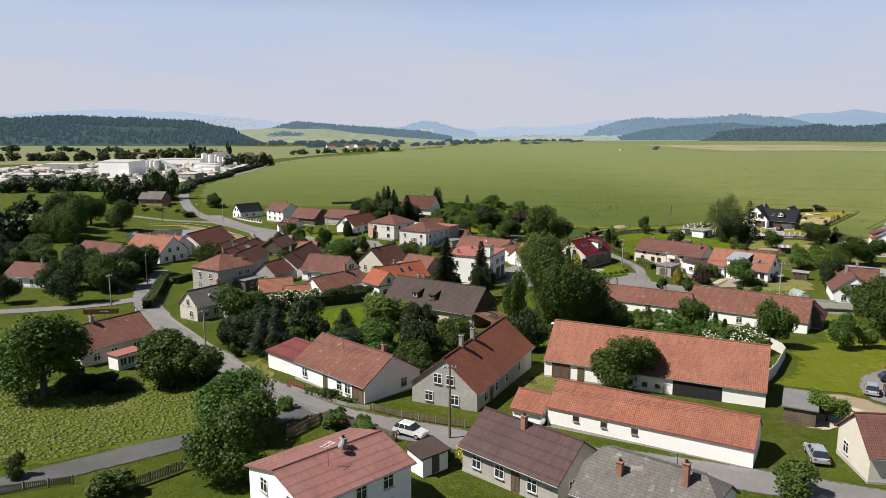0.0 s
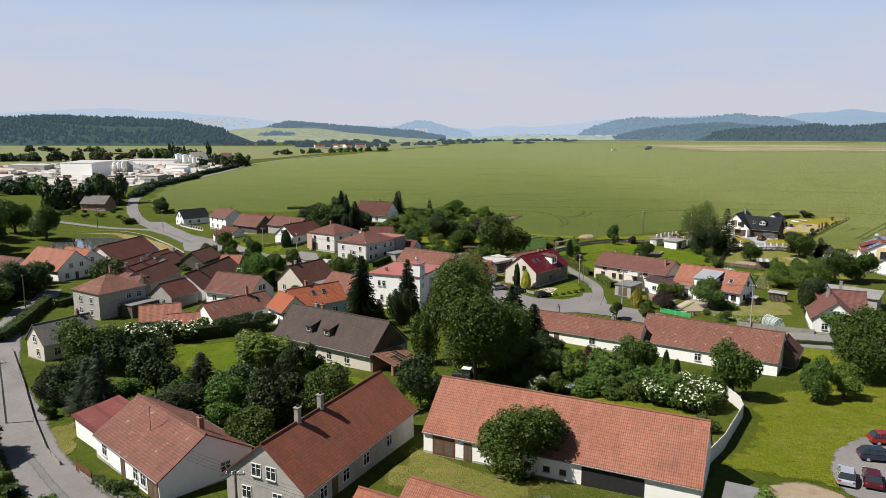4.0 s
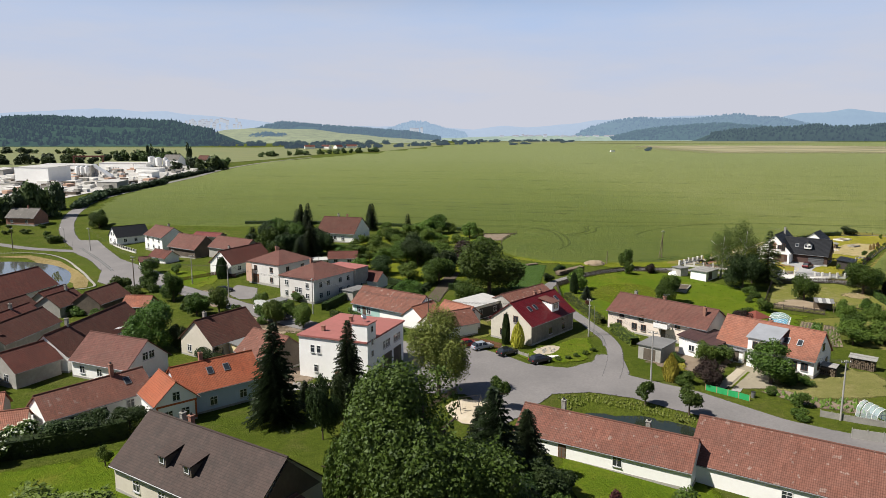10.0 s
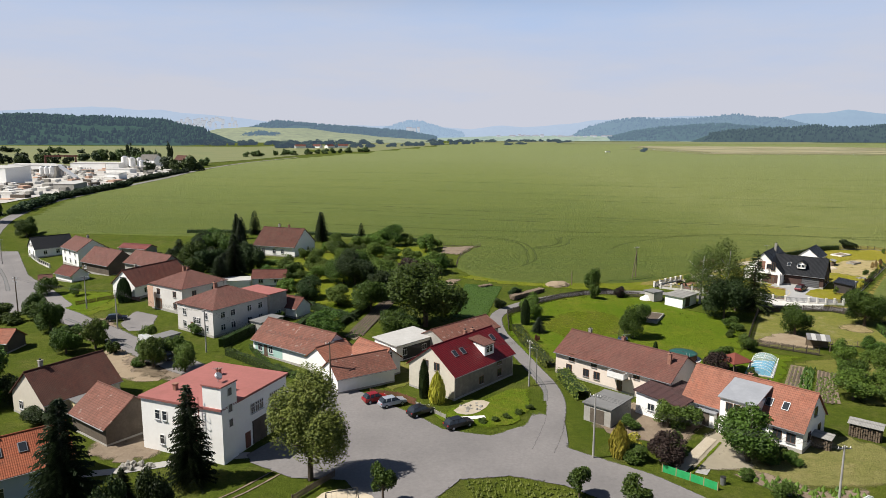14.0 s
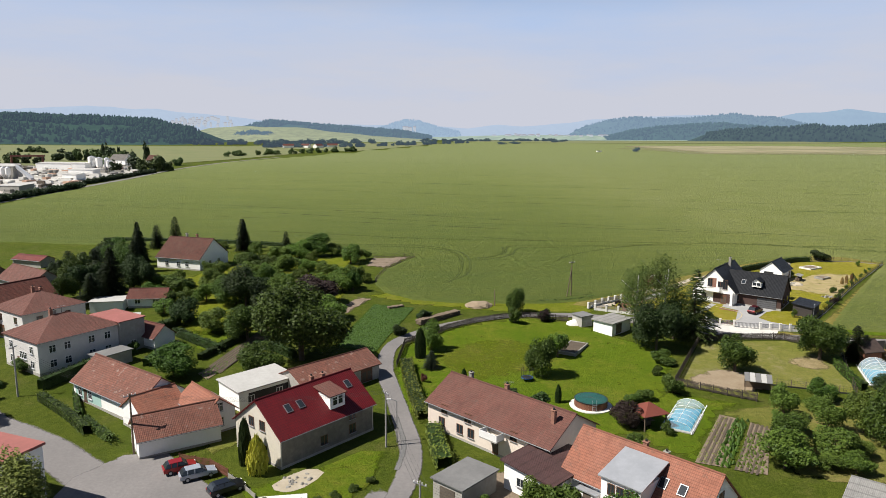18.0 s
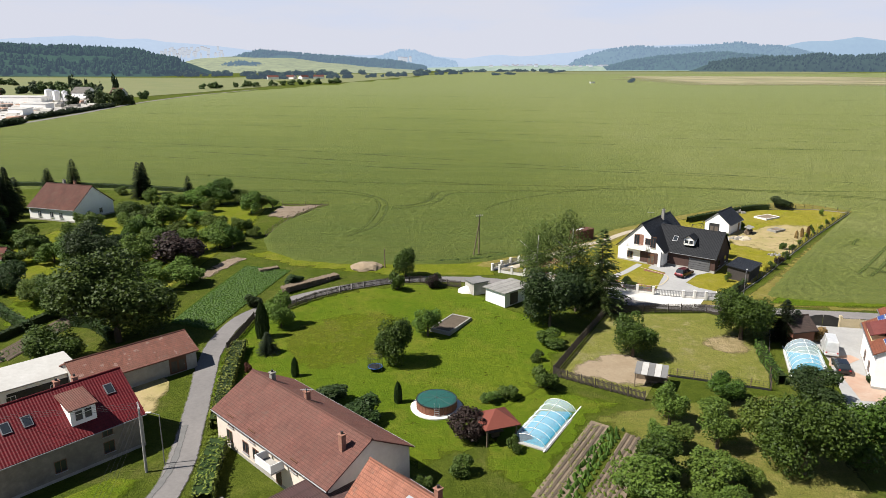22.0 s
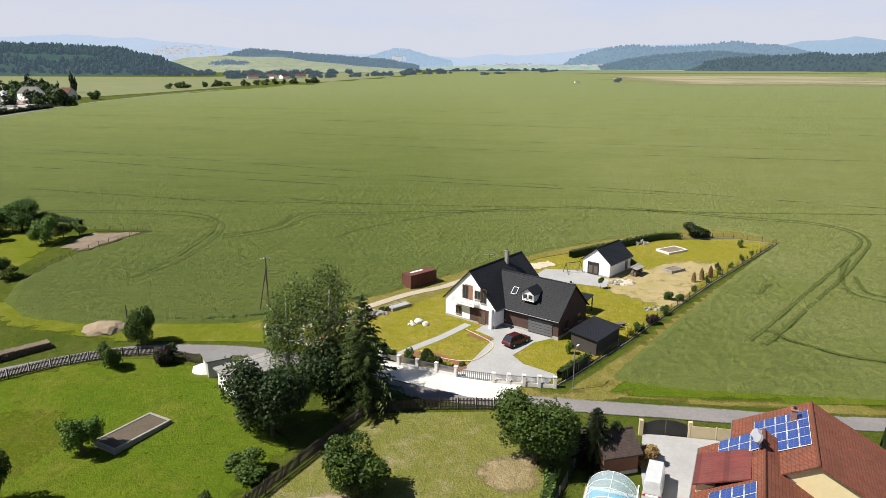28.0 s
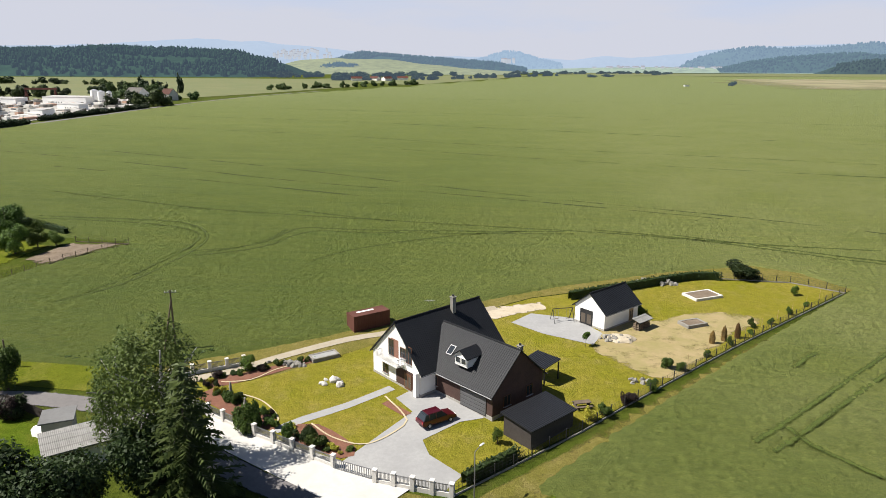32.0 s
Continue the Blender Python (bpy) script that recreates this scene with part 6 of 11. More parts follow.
nh = house("white modern house with a steep black tiled roof and balcony gable", 132.2, 286.6, 50, 14.6, 10.6, 3.0, 8.4, "white", "tile_black", "l0.9:-2.2 l4.1:1.5", "l1.4:2.4", ((2.0, -0.6, 1.6),), style="brown_frame")
part("brick_panel", box_bm((0, 0, 0, 1.5, 0.06, 2.4)), M["brick"], nh, "brick-red panel", side_pose("l", -0.2, 3.6, 14.0, 9.7))
for u in (-0.9, 2.6):
    set_window(nh, side_pose("l", u, 3.7, 14.05, 9.7), 1.0, 2.1, "brown_frame")
bal = part("balcony", box_bm((-7.55, 0.7, 2.95, 1.1, 4.4, 0.16)), M["white"], nh, "white balcony slab")
part("railing", lattice([-2.2 + k * 0.22 + d_ for k in range(20) for d_ in (0, 0.06)], [3.11, 3.18, 3.95, 4.05], lambda i, j: i % 2 == 0 or j != 1, 0.06), M["frame"], bal, "thin white railing", pose(-8.05, 0.7, 0, 0, 0, -90))
for sy in (-1.5, 2.9):
    part("side_railing", lattice([-0.5 + k * 0.22 + d_ for k in range(5) for d_ in (0, 0.06)], [3.11, 3.18, 3.95, 4.05], lambda i, j: i % 2 == 0 or j != 1, 0.06), M["frame"], bal, "", pose(-7.55, sy, 0))
part("corner_pillar", box_bm((-7.3, -4.3, -0.5, 0.55, 0.55, 3.6, 0.02)), M["white"], nh)
part("porch_recess", box_bm((0, 0, 0, 4.4, 0.06, 2.5)), M["dark_brick"], nh, "dark brick porch recess", side_pose("l", 2.2, 0.1, 14.02, 9.7))
nm = house("dark brick wing with a black tiled roof and garage", 138.2, 281.4, -38, 13.0, 9.8, 2.9, 7.3, "dark_brick", "tile_black", "f1.0:-3.4 r1.0:-2,2", "", ((4.6, 2.0, 0.9),), style="brown_frame", name="house_wing", skylights=((-2.6, -2.4),))
gd = part("garage_door", box_bm((0, 0, 0, 4.2, 0.08, 2.3)), M["dark_metal"], nm, "grey sectional garage door", side_pose("f", 3.2, 0.05, 12.4, 8.9))
for k in range(5):
    part("slat", box_bm((0, -0.05, 0.1 + k * 0.45, 4.1, 0.03, 0.38, 0.01)), M["anthracite"], gd)
dormer(nm, 0.6, -2.6, 4.6, 2.0, 2.6, 1.2, "white", "tile_black", 2, 0.9)
pg = thing("pergola", 145.6, 285.6, -38, None, "dark pergola with a ribbed roof", "pergola")
part("roof", slab([[(-1.9, -1.6, 2.5), (1.9, -1.6, 2.5), (1.9, 1.6, 2.9), (-1.9, 1.6, 2.9)]], 0.1), M["tile_black"], pg)
for sx in (-1.7, 1.7):
    for sy in (-1.4, 1.4):
        part("post", box_bm((sx, sy, -0.5, 0.14, 0.14, 3.0)), M["dark_metal"], pg)
gr = house("small white garage with a steep black roof", 155.4, 307.8, 48, 8.8, 6.6, 2.7, 5.4, "white", "tile_black", "", "l2.4:-0.6 f:2.4", name="garage", category="garage", style="brown_frame")
# wide door takes a dark colour for the shade of an open garage
for d_ in [c for c in gr.children if c.name.startswith("door")]:
    wood_door = abs(d_.matrix_basis.translation.x) < 4
    d_.data.materials[0] = M["pale_wood" if wood_door else "dark_metal"]
    if wood_door:
        tagged(d_, "pale wooden door")
    else:
        tagged(d_, "door painted dark for the shaded open garage doorway")
sh = flat_house("dark wooden shed with a ribbed black roof", 145.6, 273.0, 50, 7.0, 4.0, 2.1, "shed_dark", "tile_black", "", "", name="shed", category="shed", slope=0.5, rim=0.3)
ct = thing("shipping_container", 119.3, 299.6, 42, None, "rusty red-brown shipping container", "container")
part("shell", box_bm((0, 0, 0, 6.06, 2.44, 2.5)), M["rust"], ct)
for k in range(20):
    part("rib", box_bm((-2.85 + k * 0.3, 0, 0.15, 0.12, 2.52, 2.2)), M["rust"], ct)
for sx in (-2.98, 2.98):
    for sy in (-1.17, 1.17):
        part("corner_post", box_bm((sx, sy, 0, 0.16, 0.16, 2.56)), M["rust"], ct)
part("roof_sheet", box_bm((-0.4, 0.3, 2.5, 2.8, 0.5, 0.04)), M["white"], ct, "pale board lying on top")

# ---- the house with solar panels ----
pv = house("yellow house with red-brown roof and solar panels", 157.0, 235.4, 65.5, 12.4, 13.6, 5.2, 8.8, "yellow", "tile_rust", "l3.6:-3,3 l1.0:-3,3 r1.0:0 f1.0:-3,2 f3.4:-3,2", "", ((3, 1.6, 1.0),), style="brown_frame", skylights=((-1.2, 2.6),))
pw = house("white and yellow gabled wing with red-brown roof", 150.6, 231.2, 65.5, 12.6, 11.0, 4.9, 8.2, "white", "tile_rust", "l1.0:2.8 f3.4:-3 l3.5:-2.8 b1.0:-2,2", "", style="brown_frame", name="house_wing", skylights=((1.0, -2.0), (-2.6, -3.0)))
part("stripe", box_bm((0, 0, 0, 3.4, 0.08, 7.0)), M["yellow"], pw, "yellow rendered strip", side_pose("l", 0.0, -0.4, 12.1, 10.1))
for z_ in (0.1, 3.1):
    dw = part("door", box_bm((0, 0, 0, 1.6, 0.08, 2.2)), M["glass"], pw, "dark glazed door", side_pose("l", 0.2, z_, 12.3, 10.1))
    part("door_frame", lattice([-0.9, -0.8, -0.04, 0.04, 0.8, 0.9], [0, 2.2, 2.3], lambda i, j: i % 2 == 0 or j == 1, 0.1), M["brown_frame"], dw)
pb = part("balcony", box_bm((-7.0, 0.0, 2.85, 1.6, 4.2, 0.2)), M["concrete"], pw, "balcony with dark iron railing")
part("railing", lattice([-2.1 + k * 0.15 + d_ for k in range(28) for d_ in (0, 0.03)], [3.05, 3.1, 3.9, 3.96], lambda i, j: i % 2 == 0 or j != 1, 0.05), M["dark_metal"], pb, "", pose(-7.75, 0, 0, 0, 0, -90))
for sy in (-2.1, 2.1):
    part("side_railing", lattice([-0.8 + k * 0.15 + d_ for k in range(10) for d_ in (0, 0.03)], [3.05, 3.1, 3.9, 3.96], lambda i, j: i % 2 == 0 or j != 1, 0.05), M["dark_metal"], pb, "", pose(-7.0, sy, 0))
sd = part("shed_dormer", box_bm((0.6, 3.6, 4.3, 4.6, 3.2, 1.7)), M["yellow"], pw, "yellow shed dormer")
part("dormer_roof", slab([[(-2.0, 5.5, 6.0), (3.2, 5.5, 6.0), (3.2, 1.0, 7.7), (-2.0, 1.0, 7.7)]], 0.14), M["sheet_red"], sd)
for u, v_ in ((-0.3, 0.5), (0.5, 0.7)):
    part("dish", rod_bm(((u + 2.9, v_, 7.9), (u + 2.9, v_, 9.2), 0.03), ((u + 2.9, v_ + 0.1, 9.1), (u + 2.8, v_ + 0.25, 9.2), 0.5, 14, 0.42)), M["zinc"], pw, "white satellite dish")


def solar(root, L, W, eave, ridge, u0, nu, v0, nv, side=1):
    s = (ridge - eave) / (W / 2)
    a = math.degrees(math.atan(s))
    for i in range(nu):
        for j in range(nv):
            v = v0 + j * 1.02 * math.cos(math.atan(s))
            m = pose(u0 + i * 1.7, side * v, ridge - s * v + 0.1, -a * side, 0, 0)
            p_ = part("solar_panel", box_bm((0, 0, 0, 1.66, 0.98, 0.05)), M["frame"], root, "blue solar panel", m)
            part("cell_sheet", box_bm((0, 0, 0.05, 1.6, 0.92, 0.01)), M["solar"], p_)
            part("grid", lattice([-0.8, -0.78, -0.41, -0.39, -0.01, 0.01, 0.39, 0.41, 0.78, 0.8], [-0.46, -0.44, -0.01, 0.01, 0.44, 0.46], lambda i_, j_: i_ % 2 == 0 or j_ % 2 == 0, 0.012), M["metal"], p_, "", pose(0, 0, 0.062, -90))


M["solar"] = paint_mat("solar_cells", (0.03, 0.07, 0.28), 0.2)
solar(pv, 12.4, 13.6, 5.2, 8.8, -1.6, 4, 0.8, 5)
solar(pw, 12.6, 11.0, 4.9, 8.2, 3.6, 2, 0.7, 4)
solar(pw, 12.6, 11.0, 4.9, 8.2, -5.2, 2, 1.0, 4)
house("small grey-roofed garden cabin", 141.0, 243.8, 14, 4.4, 5.0, 2.3, 4.0, "red_wood", "slate_brown", name="cabin", category="cabin", gutter=False)
house("grey-roofed garage below the solar house", 148.6, 220.2, 16, 9.0, 5.0, 2.6, 4.5, "white", "slate", name="garage", category="garage")

# ---- the concrete works beyond the road ----
M["dust"] = surf("dusty_concrete", (0.5, 0.48, 0.45), (0.38, 0.36, 0.33), (0.25, 0.23, 0.2), 0.06, 0.4, 0.95, 0.2, 0.05)
for lab, x, y, rot, L, W, h, wall in (("large white windowless hall of the works", -286, 622, -12, 30, 24, 12, "white"), ("white batching block of the works", -285, 690, -8, 14, 10, 10, "grey_wall"), ("long low white shed of the works", -313, 815, -8, 38, 14, 6.5, "white"),
                                        ("white processing building of the works", -283, 803, -10, 14, 12, 7, "white"), ("low white store by the yard", -222, 668, -14, 13, 10, 5, "white"), ("grey settling tank house of the works", -205, 564, -14, 16, 12, 4.6, "grey_wall"),
                                        ("low pale shed of the works", -390, 720, -10, 40, 14, 5, "grey_wall"), ("white storage shed of the works", -365, 800, -6, 42, 14, 5.5, "white"), ("pale storage shed of the works", -250, 740, -16, 26, 9, 4.5, "white"), ("low grey store of the works", -330, 560, -12, 34, 10, 4, "grey_wall")):
    flat_house(lab, x, y, rot, L, W, h, wall, "felt_white", "" if "hall" in lab else "f1.2:-3,0,3", name="works_building", category="building", slope=0.8)
for x, y, h, r in ((-276, 808, 13, 3.6), (-268, 806, 12, 3.2), (-262, 809, 11.5, 2.6), (-289, 681, 9, 2.0), (-285, 681, 9, 2.0), (-281, 681, 9, 2.0), (-256, 800, 9.5, 2.4)):
    t_ = thing("silo", x, y, 0, None, "tall white steel silo", "silo")
    part("drum", rod_bm(((0, 0, 4), (0, 0, h), r, 14), ((0, 0, 1.5), (0, 0, 4), 0.6, 14, r)), M["white"], t_)
    part("cap", rod_bm(((0, 0, h), (0, 0, h + 1.2), r, 14, 0.4)), M["zinc"], t_)
    for k in range(4):
        part("leg", rod_bm(((r * 0.75 * math.cos(k * 1.57), r * 0.75 * math.sin(k * 1.57), -1), (r * 0.75 * math.cos(k * 1.57), r * 0.75 * math.sin(k * 1.57), 5), 0.2)), M["metal"], t_)
cv = thing("conveyor", -247, 655, 133, None, "long sloping grey conveyor on trestles", "conveyor")
part("belt", poly_bm([(0, -1.2, 1), (0, 1.2, 1), (46, -1.2, 9), (46, 1.2, 9), (0, -1.2, 3), (0, 1.2, 3), (46, -1.2, 11), (46, 1.2, 11)], [(0, 2, 3, 1), (4, 5, 7, 6), (0, 4, 6, 2), (1, 3, 7, 5), (0, 1, 5, 4), (2, 6, 7, 3)]), M["zinc"], cv)
for u in (14, 30, 44):
    part("trestle", rod_bm(((u, -1, -1), (u, 0, u * 0.17), 0.2), ((u, 1, -1), (u, 0, u * 0.17), 0.2)), M["metal"], cv)
gt = thing("gantry_crane", -360, 845, 4, None, "rusty brown gantry crane over the yard", "crane")
part("girder", box_bm((0, 0, 11.5, 34, 1.4, 1.8)), M["rust"], gt)
for u in (-16, 15):
    for sy in (-3, 3):
        part("leg", rod_bm(((u, sy, -1), (u, 0, 12), 0.6)), M["rust"], gt)
house("white house with a grey roof beside the works", -282, 886, -20, 22, 14, 7, 13, "white", "slate", "f1.2:-6,0,6 f4.2:-6,0,6", gutter=False)
house("pale house with a dark roof beside the works", -247, 888, -20, 14, 12, 6.5, 12, "pale_grey", "tile_dark", "f1.2:-3,3 f4.2:-3,3", gutter=False)
area("works_yard", [(-460, 560), (-330, 520), (-239, 481), (-197, 478), (-200, 516), (-202, 568), (-201, 639), (-207, 764), (-274, 911), (-357, 884), (-470, 800)], M["dust"], 0.3, "dusty white yard of the works", "yard", cell=200)
WORKS = [(-455, 570), (-330, 528), (-240, 490), (-204, 486), (-205, 640), (-212, 760), (-270, 880), (-350, 870), (-460, 790)]
for seed_, shade, n_, lab in ((3, "white_concrete", 430, "pale stacks of concrete castings"), (4, "stone", 170, "grey stacks of pipes and kerbs"), (5, "salmon", 70, "reddish pallets and heaps in the yard"), (6, "dark_wall", 120, "dark containers and machines in the yard")):
    stack_rnd = random.Random(seed_)
    stack_v, stack_f = [], []
    for k in range(n_):
        x, y = stack_rnd.uniform(-460, -202), stack_rnd.uniform(490, 880)
        if not inside(x, y, WORKS):
            continue
        sx, sy, sz, z, a = stack_rnd.uniform(1.0, 5.5), stack_rnd.uniform(1.0, 2.6), stack_rnd.uniform(0.7, 2.8), land(x, y), radians(-12 + 90 * (stack_rnd.random() < 0.3))
        b = len(stack_v)
        stack_v += [(x + dx * sx * math.cos(a) - dy * sy * math.sin(a), y + dx * sx * math.sin(a) + dy * sy * math.cos(a), z + dz) for dz in (0, sz) for dx, dy in ((-1, -1), (1, -1), (1, 1), (-1, 1))]
        stack_f += [(b + i, b + (i + 1) % 4, b + 4 + (i + 1) % 4, b + 4 + i) for i in range(4)] + [(b + 4, b + 5, b + 6, b + 7)]
    link("yard_stacks", stack_v, stack_f, M[shade], None, "stuff", lab, "stacks")

# ---- plants ----
def leafy(name, blobs, leaf, count, size, seed, material, slim=0.6, droop=0.0, jitter=0.35):
    """A crown in a unit space (1 high, 1 in radius): small leaf sprays over and inside uneven clumps."""
    rnd = random.Random(seed)
    verts, faces = [], []
    total = sum(r ** 2 for _, _, _, r in blobs)
    for bx, by, bz, br in blobs:
        n = int(count * br ** 2 / total)
        for _ in range(n):
            d = Vector((rnd.gauss(0, 1), rnd.gauss(0, 1), rnd.gauss(0, 1) + 0.3)).normalized()
            rr = br * (1 - jitter * rnd.random() ** 2)
            rr *= 1 + 0.3 * noise.noise(d * 2.6 + Vector((bx, by, bz)) * 3)
            p = Vector((bx, by, bz)) + Vector((d.x * rr, d.y * rr, d.z * rr * leaf))
            if p.z < 0.02:
                continue
            s = size * rnd.uniform(0.55, 1.4)
            t = Vector((rnd.gauss(0, 1), rnd.gauss(0, 1), rnd.gauss(0, 0.5) - droop)).normalized()
            n_ = (d * 0.8 + Vector((rnd.gauss(0, 0.6), rnd.gauss(0, 0.6), rnd.gauss(0, 0.6) + 0.3))).normalized()
            a = n_.cross(t).normalized()
            b = n_.cross(a)
            for v in (a, b, n_):
                v.z *= slim
            k = len(verts)
            verts += [p - a * s * 0.75 - b * s * 0.5, p + a * s * 0.75 - b * s * 0.3, p + b * s * (1.0 + droop) - n_ * s * 0.3]
            faces += [(k, k + 1, k + 2)]
    me = bpy.data.meshes.new(name)
    me.from_pydata(verts, [], faces)
    me.materials.append(material)
    return me


def squash(me, top, foot, radius):
    """Fit the crown to unit radius and to the height band foot..top."""
    co = np.array([v.co for v in me.vertices])
    r = np.percentile(np.hypot(co[:, 0], co[:, 1]), 97)
    lo, hi = co[:, 2].min(), co[:, 2].max()
    co[:, :2] *= radius / r
    co[:, 2] = foot + (co[:, 2] - lo) / (hi - lo) * (top - foot)
    me.vertices.foreach_set("co", co.ravel())
    me.update()
    return me


def clumps(seed, n=14, low=0.3, high=0.85, spread=0.6, r0=0.14, r1=0.3):
    """Uneven lobes over a rounded body: big masses first, then many small tufts that break the outline."""
    rnd = random.Random(seed)
    out = [(0, 0, (low + high) / 2, 0.42)]
    for i in range(n * 2):
        a, z = i * 2.4 + rnd.uniform(-0.5, 0.5), low + (high - low) * ((i * 0.618 + rnd.uniform(-0.1, 0.1)) % 1.0)
        bulge = math.sqrt(max(0.08, 1 - (abs(z - 0.45) * 1.6) ** 2)) * (1 + 0.28 * math.sin(a * 2 + seed) * math.cos(z * 5 + seed))
        big = i % 2 == 0
        q = spread * bulge * (rnd.uniform(0.6, 0.95) if big else rnd.uniform(0.95, 1.25))
        out.append((q * math.cos(a), q * math.sin(a), z + rnd.uniform(-0.04, 0.06), rnd.uniform(0.27, r1 + 0.1) if big else rnd.uniform(r0, r0 * 1.8)))
    return out


def trunk_mesh(material, seed, limbs=6, fork=0.3, r=0.055):
    rnd = random.Random(seed)
    bm = bmesh.new()
    add_rod(bm, (0, 0, -0.08), (0.01, 0.01, fork), r, 8, r * 0.75)
    add_rod(bm, (0.01, 0.01, fork), (0.03, -0.02, 0.78), r * 0.75, 7, r * 0.2)
    for i in range(limbs):
        a, z = i * 2.4 + rnd.random(), rnd.uniform(fork * 0.8, 0.6)
        q = rnd.uniform(0.22, 0.45)
        add_rod(bm, (0.015, 0, z), (q * math.cos(a), q * math.sin(a), z + rnd.uniform(0.08, 0.18)), r * 0.4, 5, r * 0.1)
    me = bpy.data.meshes.new("trunk")
    bm.to_mesh(me)
    bm.free()
    me.materials.append(material)
    return me


def conifer_mesh(material, seed, tiers=16, per=13, size=0.1, top_r=0.04, power=1.0):
    """Drooping sprays on whorled boughs, ragged at the tips."""
    rnd = random.Random(seed)
    verts, faces = [], []
    for i in range(tiers):
        f = i / (tiers - 1)
        z = 0.06 + 0.92 * f
        reach = top_r + (1 - top_r) * (1 - f) ** power
        for k in range(max(5, int(per * (1 - f * 0.6)))):
            a = k * 6.2832 / max(5, int(per * (1 - f * 0.6))) + rnd.random() * 0.6 + i
            ln = reach * rnd.uniform(0.7, 1.12)
            dx, dy = math.cos(a), math.sin(a)
            segs = max(3, int(ln / size * 1.1))
            lift = rnd.gauss(0, 0.008)
            for s in range(segs):
                t = (s + 0.6) / segs
                p = Vector((dx * ln * t, dy * ln * t, z + lift + 0.02 * t - 0.075 * ln * t * t + rnd.gauss(0, 0.004)))
                for way in (-1, 1):
                    w = size * rnd.uniform(0.8, 1.5) * (1.2 - 0.5 * t)
                    k0 = len(verts)
                    tip = p + Vector((dx * 0.8 - dy * way * 0.8, dy * 0.8 + dx * way * 0.8, 0)) * w * 1.5 - Vector((0, 0, rnd.uniform(0.0, 0.026)))
                    verts += [p - Vector((dx, dy, 0)) * w * 0.5, p + Vector((dx, dy, 0)) * w * 0.5 + Vector((0, 0, 0.006)), tip]
                    faces.append((k0, k0 + 1, k0 + 2))
    me = bpy.data.meshes.new("crown")
    me.from_pydata([tuple(v) for v in verts], [], faces)
    me.materials.append(material)
    return me


def spire_mesh(material, seed, count=900, size=0.13, power=0.5):
    """A close-clipped upright bush: small sprays over a spindle."""
    rnd = random.Random(seed)
    verts, faces = [], []
    for _ in range(count):
        z = rnd.random() ** 0.9
        a = rnd.random() * 6.2832
        r = max(0.03, math.sin(math.pi * min(1, 0.22 + 0.78 * z)) ** power) * rnd.uniform(0.8, 1.05)
        p = Vector((r * math.cos(a), r * math.sin(a), 0.02 + 0.95 * z))
        n_ = Vector((math.cos(a), math.sin(a), 0.4 + rnd.gauss(0, 0.3))).normalized()
        t = n_.cross(Vector((rnd.gauss(0, 1), rnd.gauss(0, 1), rnd.gauss(0, 1)))).normalized()
        b = n_.cross(t)
        k = len(verts)
        s = size * rnd.uniform(0.7, 1.4)
        verts += [p - t * s, p + b * s * 0.3 + n_ * s * 0.4, p + t * s, p - b * s * 0.3]
        faces += [(k, k + 1, k + 2), (k, k + 2, k + 3)]
    me = bpy.data.meshes.new("crown")
    me.from_pydata([tuple(v) for v in verts], [], faces)
    me.materials.append(material)
    return me


def crown(seed, material, count, size, foot=0.16, n=14, leaf=0.85, spread=0.62, low=0.25, high=0.85, droop=0.0, slim=0.6):
    return squash(leafy("crown", clumps(seed, n, low, high, spread), leaf, count, size, seed, material, slim, droop), 1.0, foot, 1.0)


